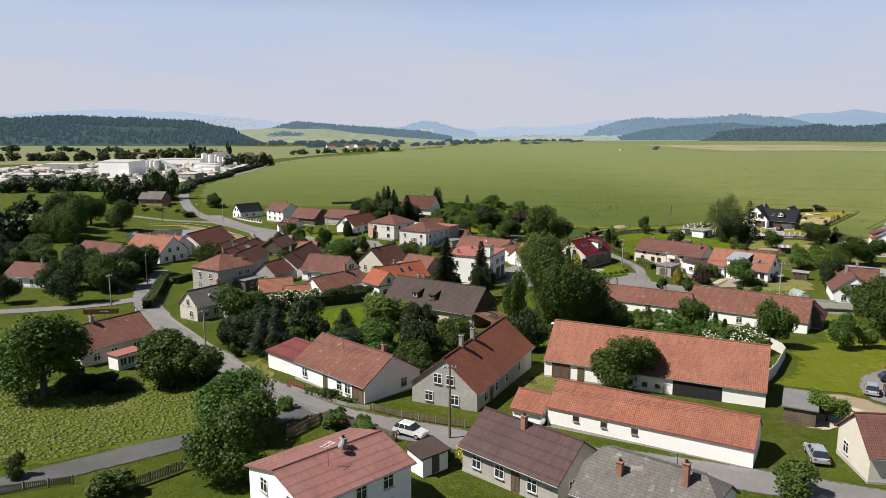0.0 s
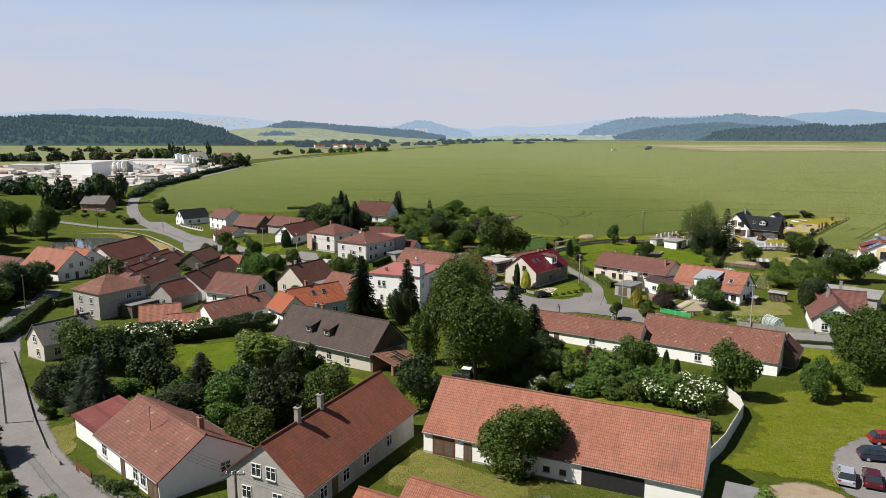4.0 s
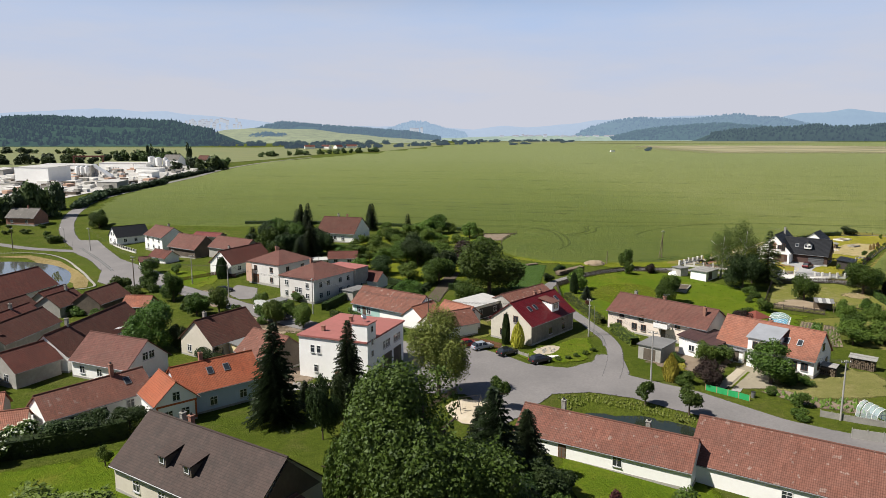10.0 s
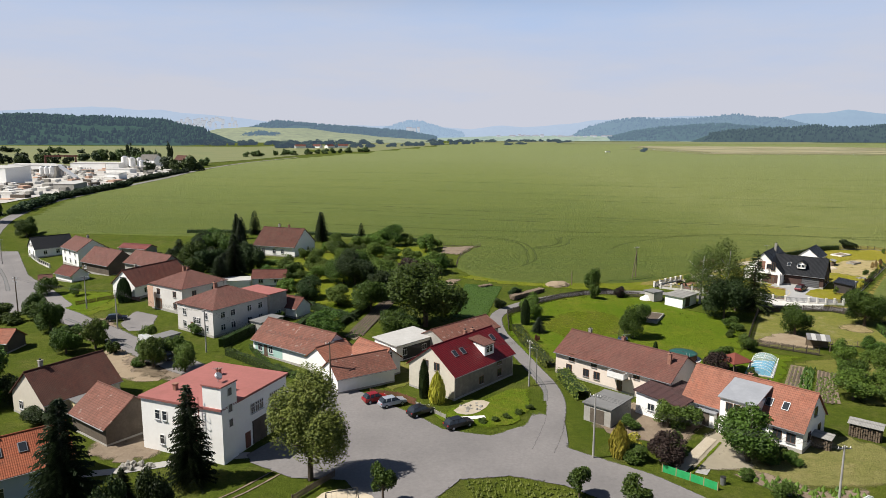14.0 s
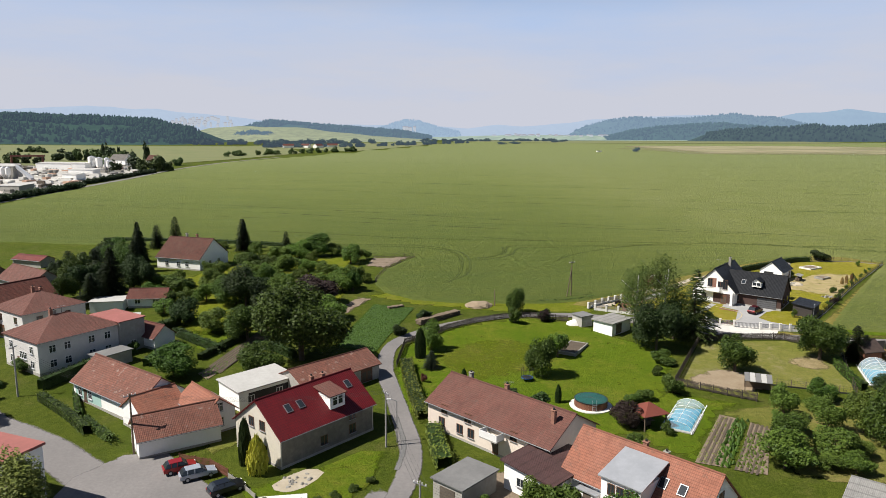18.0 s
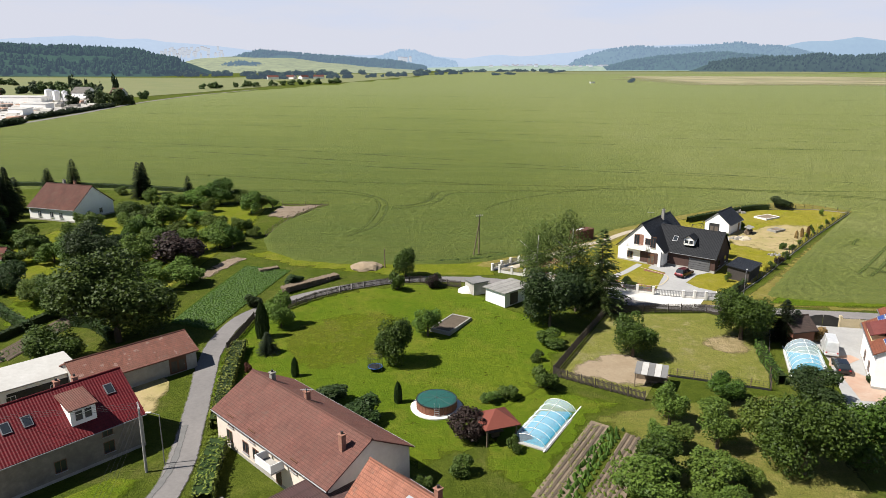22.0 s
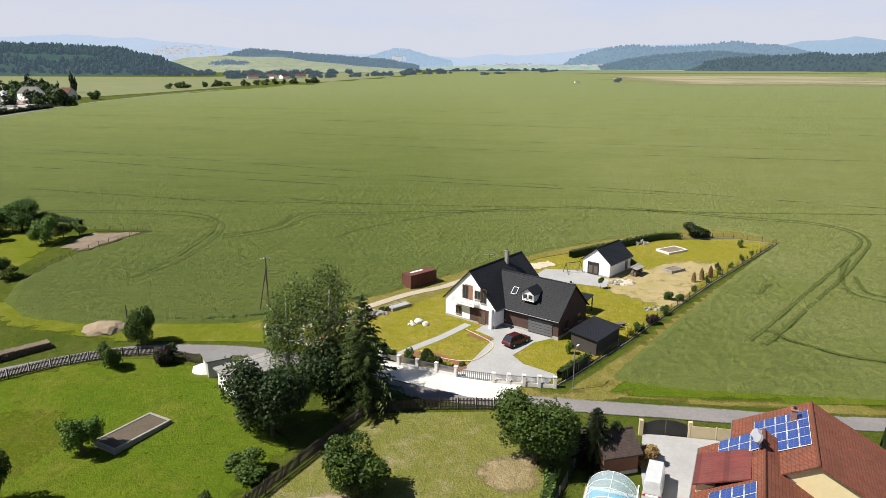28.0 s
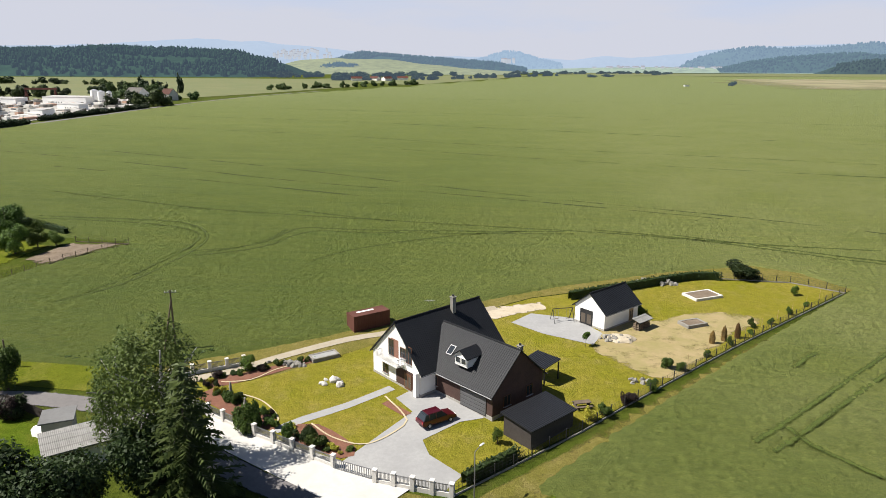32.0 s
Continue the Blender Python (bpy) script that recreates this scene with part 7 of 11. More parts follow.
KINDS = {
    "broad": [(trunk_mesh(M["bark"], s), crown(s, M["leaf"], 11000, 0.046, 0.07, 18)) for s in (1, 2, 3)],
    "broad_big": [(trunk_mesh(M["bark"], s), crown(s, M["leaf"], 18000, 0.035, 0.05, 26)) for s in (51, 52)],
    "dark": [(trunk_mesh(M["bark"], s), crown(s, M["leaf_dark"], 9000, 0.05, 0.04, 16)) for s in (4, 5)],
    "light": [(trunk_mesh(M["bark"], s), crown(s, M["leaf_light"], 8500, 0.049, 0.06, 16)) for s in (6, 31)],
    "fruit": [(trunk_mesh(M["bark"], s, 7, 0.25), crown(s, M["leaf_mid"], 6000, 0.056, 0.1, 13, 0.85, 0.66)) for s in (7, 8, 32)],
    "young": [(trunk_mesh(M["bark"], 9, 5, 0.4, 0.04), crown(9, M["leaf"], 3500, 0.08, 0.26))],
    "linden": [(trunk_mesh(M["bark"], 10, 8, 0.24, 0.035), crown(10, M["linden_leaf"], 36000, 0.036, 0.17, 34, 1.0, 0.66, slim=0.32))],
    "giant": [(trunk_mesh(M["bark"], 11, 8, 0.25, 0.06), crown(11, M["leaf"], 90000, 0.02, 0.04, 40, 0.9, 0.64, 0.2, 0.88))],
    "willow": [(trunk_mesh(M["bark"], 12), crown(12, M["willow_leaf"], 15000, 0.04, 0.0, 18, 1.1, 0.62, droop=0.7))],
    "birch": [(trunk_mesh(M["birch_bark"], 13, 8, 0.3, 0.03), crown(13, M["birch_leaf"], 10500, 0.026, 0.1, 30, 1.15, 0.64, droop=0.6, slim=0.45))],
    "shrub": [(trunk_mesh(M["bark"], s, 7, 0.1, 0.03), crown(s, M["hedge_leaf"], 3200, 0.074, 0.0, 10, 0.8, 0.66, 0.15, 0.75)) for s in (14, 15, 33)],
    "white": [(trunk_mesh(M["bark"], 16, 6, 0.1, 0.03), crown(16, M["leaf"], 3600, 0.08, 0.0, 12, 0.8, 0.68, 0.15, 0.75))],
    "gold": [(trunk_mesh(M["bark"], 17, 6, 0.1, 0.03), crown(17, M["gold_leaf"], 2400, 0.09, 0.0, 10, 0.8, 0.66, 0.15, 0.75))],
    "purple": [(trunk_mesh(M["bark"], 18, 6, 0.15, 0.03), crown(18, M["purple_leaf"], 4500, 0.065, 0.02))],
    "red": [(trunk_mesh(M["bark"], 19, 6, 0.1, 0.03), crown(19, M["red_leaf"], 3000, 0.08, 0.0, 10, 0.8, 0.66, 0.15, 0.75))],
    "bronze": [(trunk_mesh(M["bark"], 20, 6, 0.15, 0.03), crown(20, M["bronze_leaf"], 2600, 0.085, 0.0))],
    "ball": [(trunk_mesh(M["bark"], 21, 6, 0.15, 0.04), crown(21, M["leaf_dark"], 4200, 0.07, 0.02, 8, 0.9, 0.5))],
    "ballstem": [(trunk_mesh(M["bark"], 22, 4, 0.5, 0.06), crown(22, M["hedge_leaf"], 1400, 0.11, 0.5, 6, 0.9, 0.4))],
    "hedge": [(trunk_mesh(M["bark"], 23, 6, 0.1, 0.03), crown(23, M["hedge_leaf"], 2800, 0.08, 0.0, 10, 0.8, 0.66, 0.15, 0.75))],
    "dark_big": [(trunk_mesh(M["bark"], s), crown(s, M["leaf_dark"], 15000, 0.037, 0.04, 22)) for s in (54, 55)],
    "pine": [(trunk_mesh(M["bark"], 24, 0, 0.4, 0.07), conifer_mesh(M["pine_needle"], 63, 22, 13, 0.085, 0.04, 0.8))],
    "spruce": [(trunk_mesh(M["bark"], 24, 0, 0.4, 0.07), conifer_mesh(M["needle"], s, 32, 22, 0.075, 0.06, 0.7)) for s in (24, 25)],
    "conifer": [(trunk_mesh(M["bark"], 26, 0, 0.4, 0.07), conifer_mesh(M["needle"], 26, 24, 16, 0.11, 0.1, 0.55))],
    "fir": [(trunk_mesh(M["bark"], 27, 0, 0.4, 0.06), conifer_mesh(M["fir"], 27, 22, 20, 0.09, 0.05, 0.75))],
    "thuja": [(trunk_mesh(M["bark"], 28, 0, 0.1, 0.08), spire_mesh(M["leaf_dark"], 28, 1400, 0.15))],
    "goldcone": [(trunk_mesh(M["bark"], 29, 0, 0.1, 0.08), spire_mesh(M["gold_leaf"], 29, 1000, 0.14, 0.8))],
    "redspear": [(trunk_mesh(M["bark"], 30, 0, 0.1, 0.08), spire_mesh(M["bronze_leaf"], 30, 400, 0.2))],
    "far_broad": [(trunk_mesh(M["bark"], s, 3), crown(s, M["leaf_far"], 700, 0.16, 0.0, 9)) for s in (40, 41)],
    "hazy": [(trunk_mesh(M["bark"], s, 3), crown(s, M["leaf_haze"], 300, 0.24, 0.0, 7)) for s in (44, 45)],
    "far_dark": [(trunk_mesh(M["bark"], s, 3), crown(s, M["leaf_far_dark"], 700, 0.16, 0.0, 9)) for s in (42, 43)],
}
WORDS = {
    "far_broad": ("tree", "far green broadleaf tree beyond the village", "tree"), "far_dark": ("tree", "far dark green tree beyond the village", "tree"),
    "broad": ("tree", "leafy green broadleaf garden tree", "tree"), "dark": ("tree", "dense dark green broadleaf tree", "tree"),
    "light": ("tree", "light green leafy tree in a garden", "tree"), "fruit": ("fruit_tree", "small round-crowned green fruit tree", "tree"),
    "young": ("young_tree", "young tree with a rounded green crown", "tree"), "linden": ("linden_tree", "tall light green linden by the square", "tree"),
    "giant": ("large_tree", "huge spreading dark green old tree", "tree"), "willow": ("willow", "drooping light green willow on a lawn", "tree"),
    "birch": ("birch", "tall birch with fine hanging twigs", "tree"), "shrub": ("shrub", "bushy green garden shrub", "shrub"),
    "white": ("flowering_shrub", "green shrub covered in white blossom", "shrub"), "gold": ("golden_shrub", "bright yellow-green garden shrub", "shrub"),
    "purple": ("purple_shrub", "dark purple-leaved garden shrub", "shrub"), "red": ("red_shrub", "dark red-leaved garden shrub", "shrub"),
    "bronze": ("bronze_shrub", "reddish bronze garden shrub", "shrub"), "ball": ("clipped_shrub", "dense rounded dark green shrub", "shrub"),
    "ballstem": ("standard_shrub", "small ball-headed green standard tree", "tree"), "hedge": ("shrub", "roadside green hedge shrub", "shrub"),
    "spruce": ("spruce", "tall dark green spruce tree", "conifer"), "conifer": ("conifer", "dark green conifer in a garden", "conifer"),
    "pine": ("larch", "open light green larch with tiered boughs", "conifer"),
    "fir": ("fir", "grey-green fir with spreading boughs", "conifer"), "thuja": ("thuja", "narrow upright dark green thuja", "conifer"),
    "goldcone": ("golden_conifer", "yellow-green conical garden conifer", "conifer"), "redspear": ("columnar_shrub", "slim reddish columnar shrub", "shrub"),
}
plant_rnd = random.Random(5)
blossom = {}


def plant(kind, rows, z=None):
    """Plants of one kind: x, y, height and crown radius in metres."""
    name, label, category = WORDS[kind]
    for x, y, h, r in rows:
        tr, cr = plant_rnd.choice(KINDS[kind + "_big" if kind in ("broad", "dark") and r > 4.1 else kind])
        root = thing(name, x, y, plant_rnd.uniform(0, 360), z, label, category, "garden " + category + "s")
        m = Matrix.Diagonal((r, r, h, 1))
        share("trunk", tr, root, Matrix.Diagonal((h * 0.75, h * 0.75, h, 1)) if kind in ("young", "linden", "fruit", "broad", "birch") else m)
        c = share("crown", cr, root, m)
        if kind == "white":
            if not blossom:
                blossom["me"] = squash(leafy("blossom", clumps(16, 12, 0.15, 0.75, 0.68), 0.8, 420, 0.07, 77, M["flower"], jitter=0.05), 1.02, 0.05, 1.03)
            share("blossom", blossom["me"], root, m, "white blossom")


plant("broad", [(-54.9, 90.8, 12.7, 6.3), (-40.5, 95.8, 8.2, 4), (-21.4, 67.1, 9.4, 4.6), (26, 95, 8.4, 4.4), (-86.9, 172, 10.2, 4.3), (-152, 268, 14, 6.5), (-156, 305, 15, 6.5), (-165, 292, 14, 6), (-170, 274, 11.2, 5.6), (86.9, 134.1, 12.8, 5), (-69.4, 201.5, 8.5, 4.1), (-41, 97.8, 8.1, 4), (-24.3, 77.2, 7.9, 4.8), (-10.6, 109.5, 6.4, 3.6), (89.4, 142.2, 9.5, 3.5), (-31.5, 201, 9.7, 5.2), (-42.7, 242.8, 5.7, 3), (-32.7, 330.3, 6.9, 3.9)])
plant("broad", [(124.8, 208.9, 9.7, 4.5), (132.2, 210.2, 9, 4.1), (108.7, 207.3, 5.6, 2.7), (123.1, 225, 3.9, 2.4), (114.6, 237.8, 6.8, 3.1), (132.9, 243.8, 8.6, 4.5), (37.3, 243.6, 14.4, 8), (31.5, 235.8, 5.8, 3.9), (40.9, 292.5, 5.8, 2.1), (24, 339.7, 7.7, 4.2), (79.9, 272.9, 6.2, 2.1), (80.1, 235.6, 7.5, 2.7), (-11, 112.8, 6.1, 3.3), (-17.1, 113.4, 5.3, 2.3), (2.2, 112.7, 6.9, 2.9), (11.3, 113.3, 4.3, 1.7), (14.9, 138.7, 11.8, 2.5), (48.9, 131.9, 7.9, 3.8), (61.2, 123.6, 9.4, 3.6)])
plant("broad", [(73.2, 122.7, 7.3, 2.5)])
plant("shrub", [(-43.9, 66.4, 3, 1), (-32.7, 63.1, 2.9, 2.5), (-12.9, 81.5, 1.8, 1.6), (-9.9, 79.8, 1.6, 1.2), (0.4, 70.4, 2, 0.9), (34.5, 63, 3.8, 2.1), (-83.7, 176.3, 8.4, 4.1), (-13.4, 79.6, 2.2, 1.5), (-9.7, 77.2, 1.9, 1.7), (-15.5, 90.2, 1.8, 1.4), (51.4, 107.9, 2.6, 1.5), (81.1, 174.8, 2.6, 1.4), (99.6, 162.6, 5.4, 3.6), (75.8, 193.2, 4.1, 2.6), (-60.2, 251.3, 5.4, 3.2), (-51.9, 251.9, 4.1, 2.3), (-33.8, 230.6, 4.2, 2.9), (-61.5, 274.9, 5.4, 3), (-125, 377.2, 7.5, 3.5), (113.3, 268.4, 3, 1.6), (162.1, 291.2, 1.8, 0.9), (159.4, 284.3, 1.7, 0.8)])
plant("shrub", [(163.8, 290.5, 1.6, 0.7), (153.1, 277.2, 1.8, 0.9), (177.1, 307.9, 1.7, 0.6), (118.8, 267, 2.4, 0.8), (122.1, 266.6, 2, 1.2), (113.9, 269.2, 3.3, 1.1), (95.1, 225.6, 2, 1.5), (92.8, 224.6, 1.7, 1.3), (103.3, 241.8, 2.7, 2.2), (100.3, 227.9, 3.6, 1.9), (100.4, 236.4, 1.8, 1), (94.7, 213.3, 2.1, 0.9), (88.7, 209, 2.4, 1.3), (-0.9, 289, 5, 3.7), (-0.3, 279.9, 3.6, 3.2), (78.7, 265.4, 4.3, 1.5), (-0, 126.4, 2.4, 1.1), (5.9, 119.9, 2.2, 1.6), (19.6, 115.8, 3.5, 1.4), (41.3, 127.7, 4.1, 2.5), (30.3, 126.3, 2.7, 1.8), (35.3, 123.6, 3.2, 2)])
plant("shrub", [(38.8, 122.5, 3, 2.1), (42.2, 121.9, 3.3, 2.1), (45.6, 121.1, 3.8, 2.1), (50.5, 118.7, 4.5, 2.3), (56.3, 121.9, 4.9, 2), (50.3, 127.3, 3.3, 1.8), (54.7, 125.1, 3.3, 2)])
plant("dark", [(-87.3, 157.9, 11.4, 3.9), (-85.5, 192.3, 10.3, 5.7), (-127, 199.8, 11.2, 4.9), (-4, 107.1, 8.5, 3.6), (-102.3, 157.5, 8, 3.3), (-105.2, 195.9, 7.8, 4.6), (-16.8, 108.6, 6, 4.4), (-4.6, 108.1, 5.1, 3.2), (100.9, 176.4, 9.4, 3.4), (-40.1, 332, 7, 3.9), (104.2, 249.0, 10.6, 4.8), (109.6, 255.6, 8.4, 3.6), (121.1, 266.8, 2.4, 0.8), (18.1, 277.1, 9.9, 5.6), (18.7, 287.2, 5.2, 3.4), (-24.2, 120.8, 8.9, 3.7), (-35.1, 132.6, 6.5, 3.3), (-3.5, 112.7, 6.2, 3), (14.5, 115.8, 7.5, 3.3), (-25.7, 158.4, 3.9, 2.8), (-22.4, 160.8, 3.8, 2.7), (-19.2, 164.1, 3.6, 2.6)])
plant("dark", [(134.1, 224.4, 4.5, 3.5)])
plant("gold", [(2.6, 69.4, 3.1, 1.2), (66.4, 186.8, 2.6, 1.1), (151.4, 275.8, 2, 0.8), (177, 332.3, 1.6, 0.7)])
plant("fruit", [(48.1, 82, 4.2, 2.5), (78.3, 124, 5.9, 2.3), (80.1, 128.6, 4.4, 1.9), (-27.8, 232.9, 4.8, 1.9), (-13, 222.3, 4.5, 2.3), (-4.8, 216, 5.4, 2), (188.4, 324.5, 2, 0.7), (107.6, 282, 2.4, 1), (141.3, 269.7, 2.2, 0.6), (160.7, 310.4, 2.1, 1.2), (113.9, 219, 5.3, 2.4), (117.6, 213.7, 5.6, 2.4), (113.8, 205.6, 4.6, 2.9), (111.3, 213.8, 3.5, 1.8), (120, 221.2, 2.7, 1.7), (8.4, 321, 4.9, 5.3), (13.9, 331.9, 5, 4), (31.9, 308.9, 4.6, 3.9), (36, 327.6, 6.2, 3.3), (-10.7, 354.5, 2.6, 2.1)])
plant("fruit", [(43.1, 302.4, 2.7, 2), (23.2, 292.6, 3.2, 2.5), (25.2, 316.6, 3.7, 3.2), (84.6, 245.5, 5.1, 2.2), (-16.9, 151.9, 2.8, 0.9)])
plant("hedge", [(-20.7, 86, 1.7, 1.3)])
plant("thuja", [(37.6, 204.5, 6, 0.8), (-36.7, 264.1, 5.7, 1.6), (168.1, 241.1, 6.7, 0.7), (59, 245, 5.4, 1), (66.6, 231.8, 2.7, 0.5), (81.1, 224.5, 2.8, 0.5), (55.1, 135.7, 4.3, 0.6), (56.7, 134.9, 3.1, 0.6)])
plant("linden", [(24.2, 177.6, 14.9, 4.4)])
plant("spruce", [(9.9, 176.9, 12.4, 3.2), (0.8, 165.9, 14.9, 4.3), (3.9, 171.9, 4.4, 1.7), (-3.6, 354.8, 10, 2.6)])
plant("pine", [(113.7, 255.8, 14.3, 5.2)])
plant("young", [(33.5, 172.1, 5.4, 1.5), (56.6, 174.7, 4.3, 1.5), (62.2, 171, 5, 2)])
plant("broad", [(80.8, 184, 7.7, 3.6)])
plant("ball", [(85.5, 267.3, 2.7, 1.5), (181.8, 333.4, 3.5, 2.9), (59.3, 267.8, 2.6, 1.8), (54.5, 257.4, 2.6, 1.5), (72.6, 223.9, 3.1, 2.4), (77.3, 219.8, 3.4, 2.2)])
plant("goldcone", [(64, 185.1, 4.6, 1.3), (39.7, 202.2, 4.9, 1.3)])
plant("purple", [(69.7, 182.8, 4.7, 2.3), (156.1, 280.2, 1.8, 1), (85.3, 266.9, 2.8, 1.3), (34, 279.8, 7.3, 5.3)])
plant("conifer", [(-31.3, 366.9, 9.3, 2.6), (-33.6, 356.2, 8.1, 2.8), (139.1, 243.1, 6.7, 2.3), (141.4, 244.2, 4.7, 1.8), (-2.1, 348.1, 10.8, 2.9), (12.2, 348.1, 6.8, 1.9)])
plant("birch", [(109.0, 259.6, 17.2, 4.6), (103.4, 261.4, 15.0, 3.4)])
plant("redspear", [(171.7, 301.9, 2.2, 0.4), (169.8, 300.6, 1.9, 0.4), (173.9, 303.3, 2.2, 0.4)])
plant("ballstem", [(151.8, 296.9, 2.3, 0.6)])
plant("giant", [(22.7, 129.4, 20.4, 8.0)])
plant("light", [(122.7, 213.7, 6.3, 2.7), (-9.4, 297.5, 3.3, 3.8), (38.2, 292.5, 6.1, 4), (39.1, 268.4, 5.5, 3.6), (19.5, 308.9, 6.7, 4.7), (19.1, 335, 6.1, 4.4), (28.4, 341.3, 4.1, 3.3), (10.6, 310.7, 4.3, 3.5), (7.1, 292.6, 3.8, 4.4), (61, 249, 6.2, 2.4), (33, 128.5, 6.1, 3.1), (38, 128.5, 5.5, 2.4)])
plant("bronze", [(144.7, 243.7, 2.5, 1.6)])
plant("purple", [(89.6, 216.3, 3.8, 2.2)])
plant("red", [(43.4, 139.2, 3.9, 1.7), (59.9, 233, 1.7, 0.6)])
plant("fir", [(61.1, 239.4, 3.3, 1.8), (-17.9, 122.2, 6.2, 3.4)])
plant("willow", [(-11, 131.9, 7.6, 5)])
plant("dark", [(-6.1, 127.5, 6.6, 2.1), (-3, 128.5, 6, 1.9), (8.5, 160.1, 9.1, 2.1), (10.8, 164.4, 8.7, 2.0)])
plant("white", [(31.7, 123.4, 2.8, 1.7), (47.9, 119.4, 3.8, 2.1), (52.7, 116.4, 4.2, 2.6), (-43.1, 149, 4.7, 3.1), (-39.3, 150, 4.6, 3), (-35.8, 151.5, 4.3, 3), (-32.4, 153.7, 4.2, 3.1), (-29.9, 157.2, 3.7, 2.8)])
plant("broad", [(-40.4, 134.6, 9.2, 5.2), (-4.5, 99.6, 5.7, 2.9), (1.6, 120.0, 5.0, 3.4), (-35.8, 97.0, 7.4, 4.1)])
plant("dark", [(-37.4, 118.7, 5.8, 3.1), (-11.7, 118.1, 5.9, 3.4), (-99.3, 174.4, 8.6, 5.0), (-93.7, 187.9, 7.7, 6.1), (-97.3, 214.6, 5.3, 5.2)])
plant("fir", [(-27.4, 111.1, 10.2, 2.7)])
plant("shrub", [(-34.8, 111.7, 2.5, 1.1), (-56.2, 99.4, 4.2, 2.0)])
plant("light", [(-27.5, 90.5, 2.3, 1.0)])
plant("broad", [(16.9, 235.5, 5.9, 3.7), (24.5, 254.3, 8.1, 4.7), (14.8, 280.1, 8.1, 4.9), (-4.9, 281.6, 4.9, 3.0)])
plant("fruit", [(16.0, 259.8, 5.3, 3.4), (7.5, 281.7, 4.7, 3.3), (33.6, 263.4, 5.6, 3.5), (1.1, 272.1, 3.4, 2.6), (-9.6, 224.4, 3.9, 2.0), (-17.9, 232.0, 4.1, 2.0)])
plant("dark", [(25.9, 265.0, 7.7, 4.1), (8.2, 265.7, 5.8, 3.3)])
plant("light", [(25.0, 280.2, 6.4, 3.8)])
plant("shrub", [(4.9, 247.3, 2.3, 1.3), (-10.0, 237.7, 2.7, 1.9), (-10.8, 230.7, 2.0, 1.4)])


def grove(kinds, rows, label, seed=1):
    """Far-off trees that nobody could count: all in one mesh."""
    rnd = random.Random(seed)
    allv, allf, mats, n, mi = [], [], [], 0, []
    for x, y, h, r in rows:
        me = rnd.choice(KINDS[rnd.choice(kinds)])[1]
        v = np.empty(len(me.vertices) * 3)
        me.vertices.foreach_get("co", v)
        v = v.reshape(-1, 3)
        a = rnd.random() * 6.283
        c, s = math.cos(a), math.sin(a)
        allv.append(np.column_stack((x + r * (v[:, 0] * c - v[:, 1] * s), y + r * (v[:, 0] * s + v[:, 1] * c), land(x, y) + h * (v[:, 2] - 0.14))))
        f = np.array([tuple(p.vertices) for p in me.polygons if len(p.vertices) == 3])
        allf.append(f + n)
        n += len(v)
        if me.materials[0] not in mats:
            mats.append(me.materials[0])
        mi += [mats.index(me.materials[0])] * len(f)
    ob = link("far_trees", np.concatenate(allv).tolist(), np.concatenate(allf).tolist(), mats[0], None, "stuff", label, "trees")
    for k in mats[1:]:
        ob.data.materials.append(k)
    ob.data.polygons.foreach_set("material_index", mi)
    return ob


def thicket(kinds, outline, n, h, r, seed):
    """Close-grown plants filling an outline."""
    rnd = random.Random(seed)
    xs, ys = [p[0] for p in outline], [p[1] for p in outline]
    put, tries = [], 0
    while len(put) < n and tries < 4000:
        tries += 1
        x, y = rnd.uniform(min(xs), max(xs)), rnd.uniform(min(ys), max(ys))
        k = rnd.uniform(0.75, 1.3)
        if inside(x, y, outline) and all(math.hypot(x - a, y - b) > (r * k + c) * 0.72 for a, b, c, _ in put):
            put.append((x, y, r * k, h * k))
    if kinds[0].startswith("far"):
        grove([k for k in kinds if k.startswith("far")], [(x, y, hh, rr) for x, y, rr, hh in put], "clump of trees beyond the village", seed)
    else:
        for x, y, rr, hh in put:
            plant(rnd.choice(kinds), [(x, y, hh, rr)])


# ---- lawns, yards and beds ----
M["plot_lawn"] = turf("plot_lawn", (0.1432, 0.1452, 0.0114), (0.2449, 0.2332, 0.0194), (0.3142, 0.2596, 0.044), (0.3511, 0.2728, 0.1056), 0.6, 0.12)
M["meadow_soft"] = soften(turf("sunny_meadow", (0.0785, 0.1074, 0.007), (0.1432, 0.1716, 0.0123), (0.194, 0.2006, 0.0211), (0.3142, 0.2464, 0.088), 0.45, 0.09), 0.45, 0.1, 0.8, 1.0)
M["straw_soft"] = soften(turf("strawy_lawn", (0.0792, 0.11, 0.0053), (0.132, 0.1672, 0.0106), (0.176, 0.1804, 0.0264), (0.264, 0.22, 0.0616), 0.7, 0.12), 0.9, 0.3, 1.5, 1.6)
M["rough_grass"] = turf("rough_grass", (0.0554, 0.0836, 0.0088), (0.1016, 0.1364, 0.015), (0.1432, 0.1628, 0.0264), (0.231, 0.1848, 0.0704), 0.5, 0.1)
M["wheel"] = soften(surf("wheel_rut", (0.0616, 0.0836, 0.0141), (0.0792, 0.1056, 0.0176), (0.0396, 0.0528, 0.0088), 0.25, 1.5, 0.95, 0.6, 0.1), 1.1, 0.1, 0.85, 1.1)
M["rough_soft"] = soften(M["rough_grass"].copy(), 0.45, 0.1, 0.8, 1.0)
M["meadow_blade"] = foliage("meadow_blades", (0.075, 0.11, 0.013), (0.125, 0.155, 0.024))
M["strip_leaf"] = foliage("young_corn_leaves", (0.0282, 0.0598, 0.0088), (0.0484, 0.088, 0.0132))
